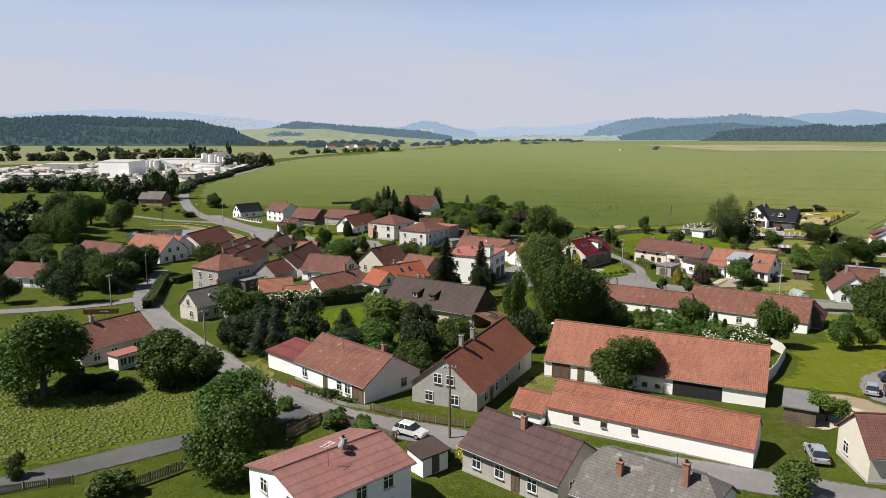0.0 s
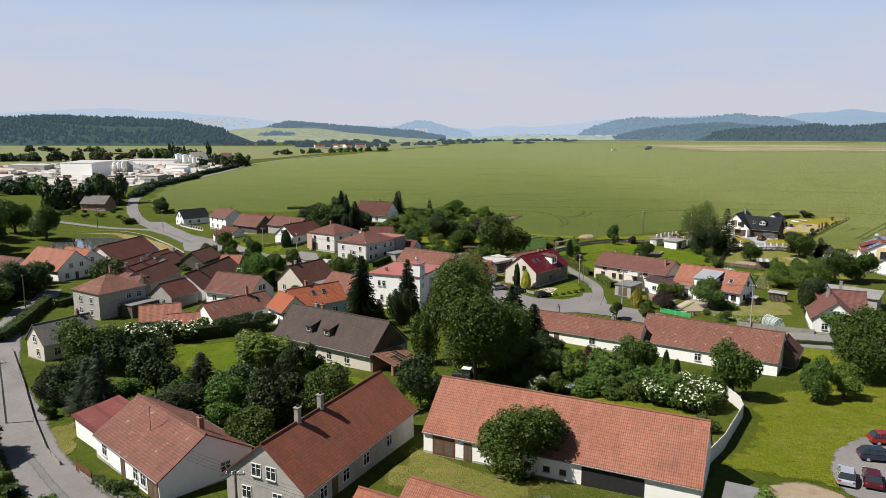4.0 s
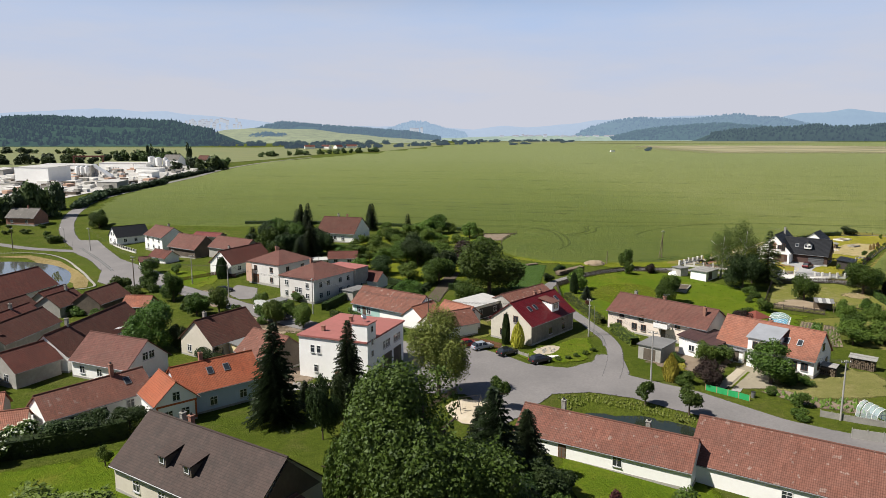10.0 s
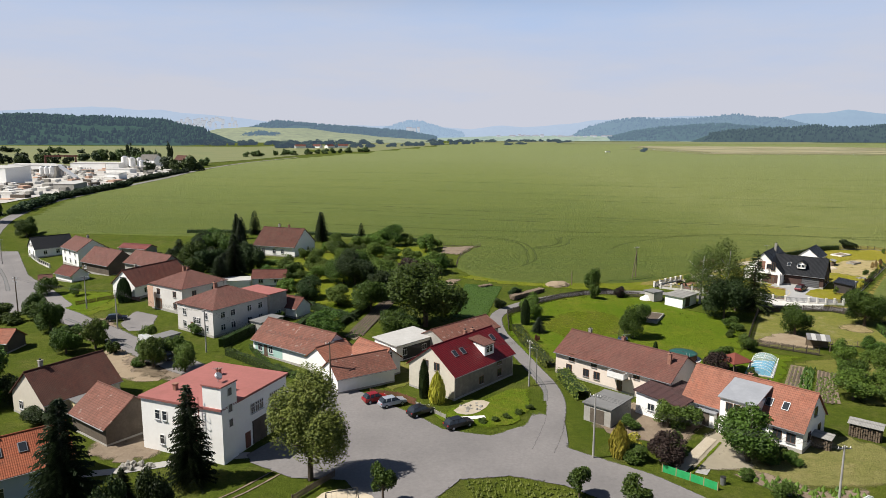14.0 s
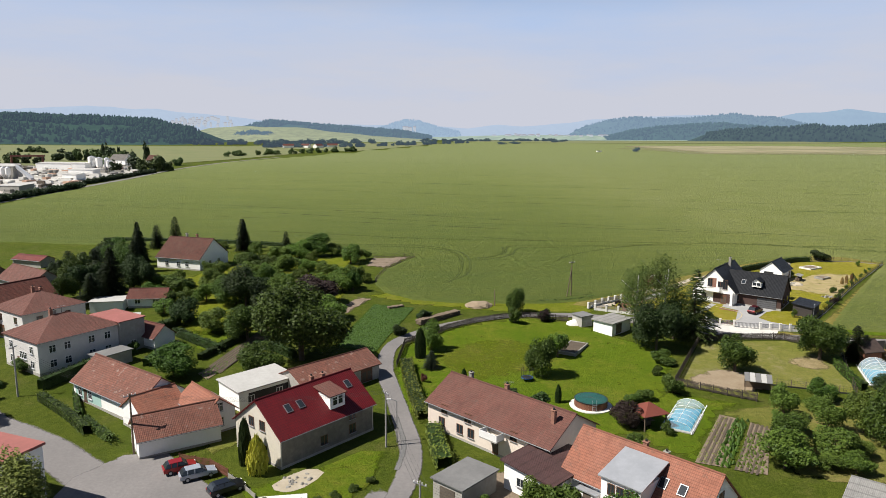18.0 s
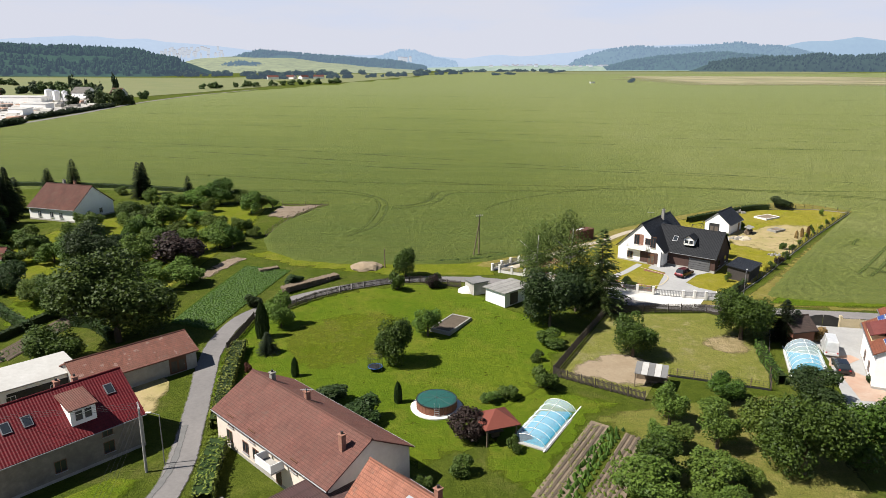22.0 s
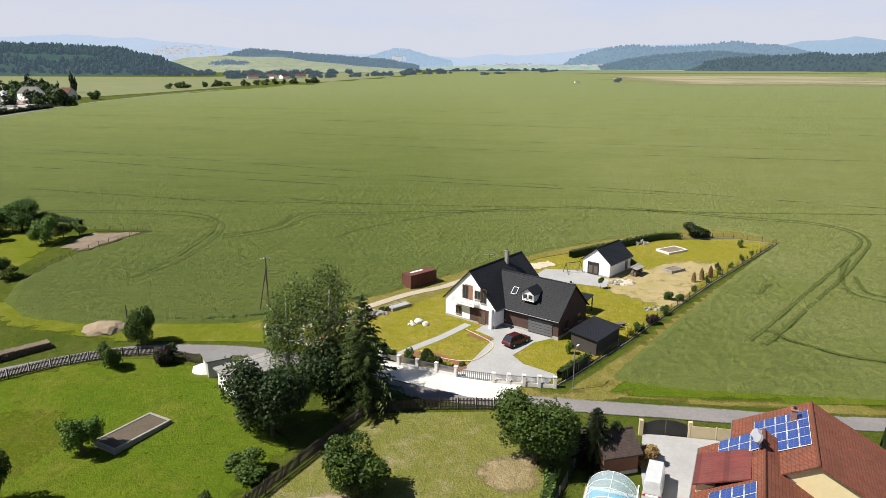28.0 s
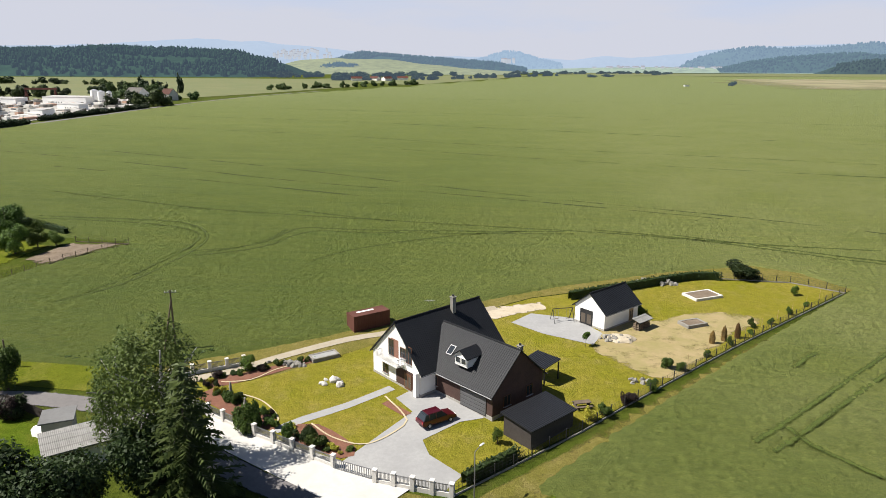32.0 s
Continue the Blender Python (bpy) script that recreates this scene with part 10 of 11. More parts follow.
# ---- along the southern street ----
fence([(-60.2, 145.5), (-46.6, 126.1), (-35.9, 110.4), (-28.7, 100.5), (-25.0, 96.6)], 0.55, "low rough stone kerb wall beside the street", "stone", "stone", 1.6, "board", category="wall")
fence([(-21.6, 94.3), (-17.2, 90.5), (-12.8, 87.3), (-9.6, 86.0)], 0.5, "low garden wall before the white house", "stone", "stone", 1.6, "board", category="wall")
fence([(-9.1, 85.5), (-5.2, 83.0), (-0.9, 81.0), (2.7, 79.7)], 0.9, "weathered fence on a low wall before the farmhouse", "stone", "wood", 2.2, "picket")
fence([(-18.5, 78.1), (-16.7, 81.0), (-14.7, 82.1), (-8.2, 77.4), (-5.4, 75.5)], 1.1, "dark picket fence of the corner garden", "wood", "wood", 2.2, "picket")
hedge([(-39.7, 105.5), (-35.2, 99.5), (-31.2, 94.3), (-27.5, 89.5)], 1.6, 1.5, M["hedge_leaf"], "loose green hedge along the street meadow", 31)
area("bare_patch", [(45.3, 82.5), (52.6, 90.2), (55.5, 88.2), (55.0, 84.4), (48.6, 80.0), (44.5, 78.4)], M["sand_soft"], 0.07, "pale trodden earth by the meadow", "ground", round_it=True)
area("dry_grass", [(-32.1, 105.5), (-31.0, 111.1), (-27.7, 105.5), (-25.1, 99.5), (-27.5, 99.5)], M["dry_lawn_soft"], 0.06, "dry cut grass beside the street", "lawn", round_it=True)
area("dry_grass", [(-45.5, 87.4), (-42.9, 90.4), (-39.4, 88.0), (-40.5, 84.7), (-42.7, 83.8)], M["dry_lawn_soft"], 0.06, "straw-coloured hollow in the meadow", "lawn", round_it=True)
hedge([(-0.2, 225.4), (6.9, 219.4), (13.3, 213.1)], 1.2, 1.4, M["hedge_leaf"], "clipped green hedge before the farmhouse", 41)
hedge([(10.7, 217.3), (15.1, 213.1), (18.5, 210.0)], 1.0, 1.2, M["hedge_leaf"], "low green hedge by the farmhouse yard", 42)
hedge([(10.2, 240.2), (11.1, 246.0), (13.0, 250.8)], 1.3, 1.6, M["leaf_dark"], "dark hedge behind the garden huts", 43)
hedge([(18.7, 243.4), (20.8, 250.2), (23.7, 258.0)], 1.2, 1.3, M["leaf_dark"], "dark hedge beside the ploughed strip", 44)
hedge([(1.0, 254.9), (3.0, 260.9), (5.7, 265.7)], 1.2, 1.3, M["hedge_leaf"], "green hedge across the gardens", 45)
area("garden_soil", [(20.6, 236.6), (23.1, 233.8), (27.5, 250.9), (25.3, 253.6)], M["soil"], 0.1, "ploughed brown rows between hedges", "bed")
rows_of("vegetable_rows", [(20.6, 236.6), (23.1, 233.8), (27.5, 250.9), (25.3, 253.6)], 60, 0.8, 0.25, 0.2, M["leaf_mid"], "young plants in ploughed rows", 0.6)


# ---- garden things ----
def round_pool(x, y, r, h):
    root = thing("garden_pool", x, y, 0, None, "round wooden garden pool under a dark green cover", "pool")
    part("surround", rod_bm(((0, 0, -0.3), (0, 0, 0.12), r * 1.32, 28)), M["white_concrete"], root, "pale stone ring")
    n = 28
    for k in range(n):
        a = k * 2 * math.pi / n
        part("board", box_bm((r * math.cos(a), r * math.sin(a), 0, 0.06, 2 * math.pi * r / n * 0.94, h, 0.0, math.degrees(a))), M["red_wood"], root)
    part("rim", rod_bm(((0, 0, h - 0.02), (0, 0, h + 0.05), r + 0.1, 28)), M["dark_metal"], root)
    part("cover", rod_bm(((0, 0, h + 0.05), (0, 0, h + 0.12), r - 0.05, 28, r * 0.85), ((0, 0, h + 0.12), (0, 0, h + 0.2), r * 0.85, 28, 0.3)), M["pool_cover"], root)
    for k in range(8):
        a = k * math.pi / 4
        part("strap", rod_bm(((0, 0, h + 0.21), (r * math.cos(a), r * math.sin(a), h + 0.09), 0.025, 4)), M["dark_metal"], root)
    ld = part("ladder", rod_bm(((0.3, -r - 0.25, 0), (0.3, -r - 0.05, h + 0.7), 0.03), ((-0.3, -r - 0.25, 0), (-0.3, -r - 0.05, h + 0.7), 0.03), *[((-0.3, -r - 0.2, 0.25 + 0.3 * k), (0.3, -r - 0.2, 0.25 + 0.3 * k), 0.025) for k in range(4)]), M["zinc"], root)


round_pool(86.0, 223.4, 2.5, 1.15)


def pool_dome(x, y, rot, L, W, H, label):
    """Arched clear cover over a swimming pool, in bays between white ribs."""
    root = thing("pool_enclosure", x, y, rot, None, label, "pool cover")
    part("deck", box_bm((0, 0, -0.4, L + 0.4, W + 0.4, 0.5)), M["concrete"], root)
    part("water", box_bm((0, 0, 0.1, L - 0.7, W - 0.7, 0.04)), M["pool_water"], root, "bright blue water")
    bays, arc = 6, 14
    def rim(u, k, grow=1.0):
        a = math.pi * k / arc
        return (u, -math.cos(a) * W / 2 * grow, 0.12 + math.sin(a) * H * grow)
    for b in range(bays):
        u0, u1 = -L / 2 + L * b / bays, -L / 2 + L * (b + 1) / bays
        pts = [rim(u, k) for u in (u0, u1) for k in range(arc + 1)]
        part("pane", poly_bm(pts, [(k, k + 1, arc + 2 + k, arc + 1 + k) for k in range(arc)]), M["clear"], root, "clear curved panel").visible_shadow = False
    for b in range(bays + 1):
        u = -L / 2 + L * b / bays
        part("rib", rod_bm(*[(rim(u, k, 1.005), rim(u, k + 1, 1.005), 0.028, 5) for k in range(arc)]), M["frame"], root)
    part("ridge_rail", rod_bm(((-L / 2, 0, 0.14 + H), (L / 2, 0, 0.14 + H), 0.03, 5)), M["frame"], root)
    for s in (-1, 1):
        part("ground_rail", box_bm((0.6, s * W / 2, 0.1, L + 2.4, 0.14, 0.08)), M["frame"], root)
        pts = [rim(s * L / 2, k) for k in range(arc + 1)]
        part("end_pane", poly_bm(pts, [tuple(range(arc + 1))]), M["clear"], root).visible_shadow = False


pool_dome(98.9, 218.7, 59, 9.8, 4.2, 1.25, "arched clear cover over a blue pool")
pool_dome(138.5, 234.9, 70, 8.8, 4.8, 2.2, "tall arched clear cover over a blue pool")


def gazebo(x, y, rot):
    root = thing("gazebo", x, y, rot, None, "wooden gazebo with a brick-red hipped roof", "gazebo")
    s = 2.2
    part("roof", slab([[(-s, -s, 2.3), (s, -s, 2.3), (0, 0, 3.6)], [(s, -s, 2.3), (s, s, 2.3), (0, 0, 3.6)], [(s, s, 2.3), (-s, s, 2.3), (0, 0, 3.6)], [(-s, s, 2.3), (-s, -s, 2.3), (0, 0, 3.6)]], 0.1), M["gazebo_red"], root)
    for sx in (-1.8, 1.8):
        for sy in (-1.8, 1.8):
            part("post", box_bm((sx, sy, -0.4, 0.16, 0.16, 2.8)), M["wood"], root)
    part("table", box_bm((0, 0, 0.7, 1.8, 0.9, 0.06), (0, 0, 0, 0.9, 0.5, 0.7)), M["wood"], root)


M["gazebo_red"] = surf("brick_red_shingle", (0.176, 0.0484, 0.0334), (0.1452, 0.0405, 0.0282), None, 0.5, 3.0, 0.85, 0.3, 0.03)
gazebo(92.8, 216.6, 20)
tp = thing("trampoline", 77.4, 233.7, 0, None, "small trampoline with a dark safety net", "trampoline")
part("mat", rod_bm(((0, 0, 0.55), (0, 0, 0.6), 1.0, 18)), M["dark_metal"], tp)
part("rim", rod_bm(*[((math.cos(k * 0.5236), math.sin(k * 0.5236), 0.6), (math.cos((k + 1) * 0.5236), math.sin((k + 1) * 0.5236), 0.6), 0.05, 5) for k in range(12)]), M["blue"], tp)
part("top_ring", rod_bm(*[((math.cos(k * 0.5236), math.sin(k * 0.5236), 2.1), (math.cos((k + 1) * 0.5236), math.sin((k + 1) * 0.5236), 2.1), 0.03, 5) for k in range(12)]), M["dark_metal"], tp)
for k in range(6):
    a = k * 1.0472
    part("pole", rod_bm(((math.cos(a), math.sin(a), 0), (math.cos(a), math.sin(a), 2.15), 0.035, 6)), M["dark_metal"], tp)
part("net", rod_bm(*[((math.cos(k * 0.2618), math.sin(k * 0.2618), 0.6), (math.cos(k * 0.2618), math.sin(k * 0.2618), 2.1), 0.012, 3) for k in range(24)]), M["dark_metal"], tp)


def raised_bed(x, y, rot, L, W, h, label, wall="stone", fill="soil"):
    root = thing("raised_bed", x, y, rot, None, label, "raised bed")
    for sx, sy, lx, ly in ((0, -W / 2, L, 0.3), (0, W / 2, L, 0.3), (-L / 2, 0, 0.3, W + 0.3), (L / 2, 0, 0.3, W + 0.3)):
        part("edge", box_bm((sx, sy, -0.3, lx, ly, h + 0.3, 0.03)), M[wall], root)
    part("soil", box_bm((0, 0, -0.2, L - 0.3, W - 0.3, h + 0.12)), M[fill], root)


raised_bed(88.3, 249.6, 60, 7.2, 3.4, 0.6, "stone-edged raised bed with dark soil", "stone", "dark_soil")
raised_bed(172.6, 321.6, 30, 5.4, 3.4, 0.5, "pale stone planting frame on the lawn", "white_concrete", "soil")
raised_bed(168.4, 307.6, 30, 3.4, 2.2, 0.6, "stone-edged planter on the lawn", "stone", "soil")
raised_bed(116.2, 287.4, 40, 3.6, 1.6, 0.6, "low grey stone fountain basin", "stone", "grey_paving")


def lump_mesh(seed, material):
    key = ("lump", seed, material)
    if key not in MESH:
        bm = bmesh.new()
        bmesh.ops.create_icosphere(bm, subdivisions=1, radius=1)
        for v in bm.verts:
            v.co *= 1 + 0.35 * noise.noise(v.co * 1.7 + Vector((seed * 3.1, 0, 0)))
        MESH[key] = to_mesh("stone", bm, M[material])
    return MESH[key]


def heap(name, x, y, rx, ry, h, material, label, category, n=60, seed=1, size=0.35):
    """A heap of rough stones, each on its own."""
    rnd = random.Random(seed)
    root = thing(name, x, y, 0, None, label, category)
    for k in range(n):
        a, r = rnd.random() * 6.283, math.sqrt(rnd.random())
        s = size * rnd.uniform(0.6, 1.5)
        m = pose(r * rx * math.cos(a), r * ry * math.sin(a), h * (1 - r) * rnd.uniform(0.5, 1) + s * 0.2, rnd.uniform(0, 360), rnd.uniform(0, 360), 0)
        share("stone", lump_mesh(k % 4, material), root, m @ Matrix.Diagonal((s, s * rnd.uniform(0.5, 1), s * rnd.uniform(0.5, 0.9), 1)))


def mound_of(name, x, y, r, h, material, label, category):
    root = thing(name, x, y, 0, None, label, category)
    bm = bmesh.new()
    bmesh.ops.create_icosphere(bm, subdivisions=3, radius=1)
    for v in bm.verts:
        k = 1 + 0.18 * noise.noise(v.co * 2.0)
        v.co = Vector((v.co.x * r * k, v.co.y * r * k * 0.8, max(-0.2, v.co.z * h * k)))
    part("mass", bm, M[material], root)


mound_of("sand_heap", 71.8, 278.2, 3.2, 1.2, "earth", "pale heap of sand at the field edge", "sand heap")
mound_of("gravel_heap", 157, 300.2, 2.2, 0.7, "sand", "low heap of pale gravel", "gravel heap")
heap("rock_pile", 156.4, 300.0, 2.4, 1.4, 0.7, "stone", "pile of rough grey building stones", "stones", 40, 2)
heap("rock_garden", 119.8, 280.2, 1.6, 1.0, 0.5, "pale_grey", "group of pale boulders on the lawn", "rocks", 14, 3, 0.42)
heap("rock_garden", 111.6, 284.6, 3.4, 0.9, 0.4, "stone", "row of grey boulders in a border", "rocks", 26, 4, 0.35)
heap("rock_garden", 165.6, 327.6, 3.6, 1.6, 0.8, "stone", "rockery at the back of the plot", "rocks", 34, 5, 0.5)
heap("rock_garden", 158.0, 286.4, 1.8, 0.8, 0.4, "stone", "small rockery by the fence", "rocks", 18, 6, 0.3)
heap("rubble_heap", 1.6, 180.5, 2.2, 1.4, 0.6, "stone", "heap of rubble beside the fire station", "rubble", 30, 7, 0.35)


def wood_stack(x, y, rot, L, h, d, label, roofed=True):
    rnd = random.Random(int(x * 10))
    root = thing("wood_stack", x, y, rot, None, label, "firewood")
    if ("log", d) not in MESH:
        MESH["log", d] = to_mesh("log", rod_bm(((0, -d / 2, 0), (0, d / 2, 0), 0.14, 6)), M["wood"])
    for i in range(int(L / 0.3)):
        for k in range(int(h / 0.28)):
            share("log", MESH["log", d], root, pose(-L / 2 + 0.15 + i * 0.3, rnd.uniform(-0.07, 0.07), 0.14 + k * 0.28, 0, rnd.uniform(0, 60), 0) @ Matrix.Diagonal((rnd.uniform(0.8, 1.15),) * 3 + (1,)))
    if roofed:
        part("cover", slab([[(-L / 2 - 0.2, -d / 2 - 0.3, h + 0.15), (L / 2 + 0.2, -d / 2 - 0.3, h + 0.15), (L / 2 + 0.2, d / 2 + 0.2, h + 0.5), (-L / 2 - 0.2, d / 2 + 0.2, h + 0.5)]], 0.06), M["sheet_grey"], root)
        for u in (-L / 2, L / 2):
            part("post", box_bm((u, 0, -0.3, 0.12, 0.12, h + 0.6)), M["wood"], root)


wood_stack(92.0, 187.6, -46, 3.6, 1.6, 1.2, "roofed stack of split firewood by the house")
wood_stack(100.0, 189.8, -40, 4.0, 1.9, 1.4, "tall stack of pale firewood")
wood_stack(62.4, 268.2, 44, 12.0, 1.3, 1.6, "long stack of logs beside the lane", False)
wood_stack(160.5, 305.0, 48, 3.0, 1.4, 1.0, "stack of firewood by the garage")
wood_stack(52.6, 276.8, 30, 4.0, 0.8, 1.2, "low stack of boards by the vegetable strip", False)


def frame_swing(x, y, rot, label, w=3.6, h=2.3):
    root = thing("swing", x, y, rot, None, label, "swing")
    for u in (-w / 2, w / 2):
        part("leg_frame", rod_bm(((u, -1.1, -0.1), (u, 0, h), 0.05), ((u, 1.1, -0.1), (u, 0, h), 0.05)), M["dark_metal"], root)
    part("beam", rod_bm(((-w / 2, 0, h), (w / 2, 0, h), 0.06)), M["dark_metal"], root)
    for u in (-0.9, 0.9):
        st = part("seat", box_bm((u, 0, 0.5, 0.55, 0.22, 0.05)), M["wood"], root)
        part("chain", rod_bm(((u - 0.25, 0, 0.5), (u - 0.25, 0, h), 0.015, 4), ((u + 0.25, 0, 0.5), (u + 0.25, 0, h), 0.015, 4)), M["metal"], st)


frame_swing(28.9, 171.2, 20, "metal playground swing on pale sand")
frame_swing(148.6, 306.2, 20, "metal garden swing behind the house", 3.2, 2.2)


def tractor(x, y, rot):
    root = thing("tractor", x, y, rot, None, "old grey tractor with a cab on the lawn", "tractor")
    part("bonnet", box_bm((0.9, 0, 0.7, 1.7, 0.7, 0.75, 0.06)), M["dark_metal"], root)
    part("cab", box_bm((-0.6, 0, 0.9, 1.3, 1.2, 0.7, 0.04)), M["dark_metal"], root)
    part("cab_glass", box_bm((-0.6, 0, 1.6, 1.25, 1.15, 0.75)), M["glass"], root)
    part("cab_roof", box_bm((-0.6, 0, 2.35, 1.45, 1.35, 0.1, 0.03)), M["frame"], root, "pale cab roof")
    for u, r, w in ((-0.8, 0.72, 0.4), (1.4, 0.42, 0.25)):
        for s in (-1, 1):
            t_ = part("wheel", rod_bm(((u, s * 0.6, r), (u, s * (0.6 + w), r), r, 16)), M["rubber"], root)
            part("rim", rod_bm(((u, s * 0.58, r), (u, s * (0.62 + w), r), r * 0.55, 12)), M["zinc"], t_)


tractor(20.8, 127.8, 165)


def shelter(x, y, rot, L, W, h, label):
    root = thing("shelter", x, y, rot, None, label, "shelter")
    for k in range(5):
        u = -L / 2 + L * (k + 0.5) / 5
        part("roof_sheet", slab([[(u - L / 10, -W / 2, h), (u + L / 10 - 0.04, -W / 2, h), (u + L / 10 - 0.04, W / 2, h + 0.5), (u - L / 10, W / 2, h + 0.5)]], 0.06), M["felt_white"] if k % 2 else M["felt_grey"], root)
    for sx in (-1, 1):
        for sy in (-1, 1):
            part("post", box_bm((sx * (L / 2 - 0.15), sy * (W / 2 - 0.2), -0.3, 0.12, 0.12, h + 0.4)), M["wood"], root)
    part("back_wall", box_bm((0, W / 2 - 0.2, 0, L - 0.3, 0.06, h * 0.9)), M["wood"], root)


shelter(114.6, 229.0, -22, 4.2, 3.0, 2.1, "open wooden shelter with a striped sheet roof")
tb = thing("garden_table", 150.6, 278.8, 20, None, "dark wooden garden table with benches", "table")
part("tabletop", box_bm((0, 0, 0.7, 2.0, 0.8, 0.06)), M["wood"], tb)
for sy in (-0.75, 0.75):
    part("bench", box_bm((0, sy, 0.42, 2.0, 0.3, 0.05)), M["wood"], tb)
for sx in (-0.8, 0.8):
    part("leg", box_bm((sx, 0, -0.1, 0.1, 1.5, 0.5)), M["dark_wall"], tb)
    part("upright", box_bm((sx, 0, 0.38, 0.1, 0.5, 0.33)), M["dark_wall"], tb)
flat_house("small garden shed with a dark felt roof", -1.6, 68.6, 40, 3.4, 2.6, 2.1, "white", "slate_brown", "", "f:0", name="shed", category="shed", slope=0.4)


def statue(x, y, h, label):
    root = thing("garden_statue", x, y, 20, None, label, "statue")
    bm = box_bm((0, 0, -0.2, 0.5, 0.5, 0.6, 0.03))
    add_rod(bm, (0, 0, 0.4), (0, 0, h * 0.6), 0.2, 8, 0.16)
    add_rod(bm, (0, 0, h * 0.6), (0, 0, h * 0.86), 0.22, 8, 0.1)
    bmesh.ops.create_icosphere(bm, subdivisions=1, radius=0.14, matrix=pose(0, 0, h * 0.93))
    part("figure", bm, M["stone"], root)


statue(108.2, 275.6, 1.8, "pale stone statue in a flower bed")
statue(111.8, 271.8, 2.1, "tall pale stone statue in a flower bed")


def antenna(x, y, z, h, rot, label):
    root = thing("tv_antenna", x, y, rot, z, label, "antenna")
    part("mast", rod_bm(((0, 0, -1.0), (0, 0, h), 0.03, 5)), M["dark_metal"], root)
    part("boom", rod_bm(((-0.7, 0, h - 0.1), (0.7, 0, h - 0.1), 0.025, 4)), M["metal"], root)
    for k in range(6):
        part("element", rod_bm(((-0.6 + k * 0.24, -0.4, h - 0.1), (-0.6 + k * 0.24, 0.4, h - 0.1), 0.015, 4)), M["metal"], root)


for x, y, dz, h, r in ((-14.2, 95.6, 4.9, 2.4, 30), (25.5, 76.2, 4.2, 2.6, 10), (-10.2, 57.6, 5.6, 2.2, 60), (20.5, 56.6, 5.8, 1.6, 0), (32, 99, 7.5, 1.2, 40), (-57, 113.2, 5.8, 1.8, 0), (9.2, 190.8, 7.3, 2.4, 20), (72, 212.6, 6.6, 1.6, 0), (131, 287, 7.6, 1.8, 0), (-31, 188, 6.6, 1.6, 80), (-6, 244, 8.4, 1.8, 20)):
    antenna(x, y, land(x, y) + dz, h, r, "thin rooftop television antenna")
for x, y, dz, r in ((-9.3, 59.6, 5.9, 200), (-49.6, 143.2, 4.0, 220), (10.2, 66.6, 5.2, 180)):
    root = thing("satellite_dish", x, y, r, land(x, y) + dz, "small grey satellite dish", "satellite dish")
    part("dish", rod_bm(((0, 0, 0.9), (0.12, 0, 0.98), 0.42, 12, 0.36)), M["zinc"], root)
    part("mast", rod_bm(((-0.05, 0, -0.6), (-0.05, 0, 0.95), 0.03, 5)), M["dark_metal"], root)
tarp = thing("tarpaulin", 91.4, 264.8, 0, None, "white tarpaulin thrown over a heap", "tarpaulin")
bm = bmesh.new()
bmesh.ops.create_icosphere(bm, subdivisions=2, radius=1)
for v in bm.verts:
    v.co = Vector((v.co.x * 1.6, v.co.y * 1.2, max(0, v.co.z * 1.2))) * (1 + 0.2 * noise.noise(v.co * 1.7))
part("sheet", bm, M["white"], tarp)
for x, y, c in ((-82, 171.5, "blue"), (75.2, 178.2, "metal"), (119.6, 190.8, "blue"), (44.2, 224.6, "blue")):
    b = thing("barrel", x, y, 0, None, "upright %s rain barrel beside a wall" % ("blue plastic" if c == "blue" else "grey metal"), "barrel")
    part("drum", rod_bm(((0, 0, 0), (0, 0, 0.95), 0.34, 14)), M[c], b)
    part("lid", rod_bm(((0, 0, 0.95), (0, 0, 1.0), 0.36, 14)), M["dark_metal"], b)
gh_ = thing("greenhouse", 89.4, 169.6, 12, None, "small glazed greenhouse with white ribs", "greenhouse")
SHELL = [(-1.35, 0.0), (-1.2, 1.45), (-0.65, 2.15), (0.0, 2.4), (0.65, 2.15), (1.2, 1.45), (1.35, 0.0)]
for k in range(5):
    v = -1.9 + k * 0.95
    part("rib", rod_bm(*[((a[0], v, a[1]), (b[0], v, b[1]), 0.05, 5) for a, b in zip(SHELL, SHELL[1:])]), M["frame"], gh_, "white curved rib")
    for a, b in zip(SHELL, SHELL[1:]):
        if k < 4:
            part("pane", poly_bm([(a[0], v, a[1]), (b[0], v, b[1]), (b[0], v + 0.95, b[1]), (a[0], v + 0.95, a[1])], [(0, 1, 2, 3)]), M["clear"], gh_)
for u in (-0.45, 0.45):
    part("door_post", rod_bm(((u, -1.9, 0), (u, -1.9, 2.2), 0.045, 5)), M["frame"], gh_)
part("door_head", rod_bm(((-1.2, -1.9, 1.5), (1.2, -1.9, 1.5), 0.045, 5)), M["frame"], gh_)

# lean saplings and stakes along the new fence
for k in range(9):
    x, y = 165 + k * 3.4, 292.5 + k * 3.9
    st = thing("garden_stake", x, y, 0, None, "thin stake beside a young plant", "stake")
    part("stick", rod_bm(((0, 0, -0.2), (0, 0, 1.6), 0.03, 5)), M["pale_wood"], st)
plant("shrub", [(164 + k * 4.1, 291 + k * 4.7, 0.9 + 0.3 * (k % 3), 0.5) for k in range(7)])
plant("shrub", [(106.5 + k * 1.6, 275.4 - k * 0.85, 0.8 + 0.4 * (k % 3), 0.55) for k in range(6)])
plant("purple", [(104.6, 279.4, 1.2, 0.7), (109.4, 282.2, 1.0, 0.6), (113.4, 269.8, 1.1, 0.6)])
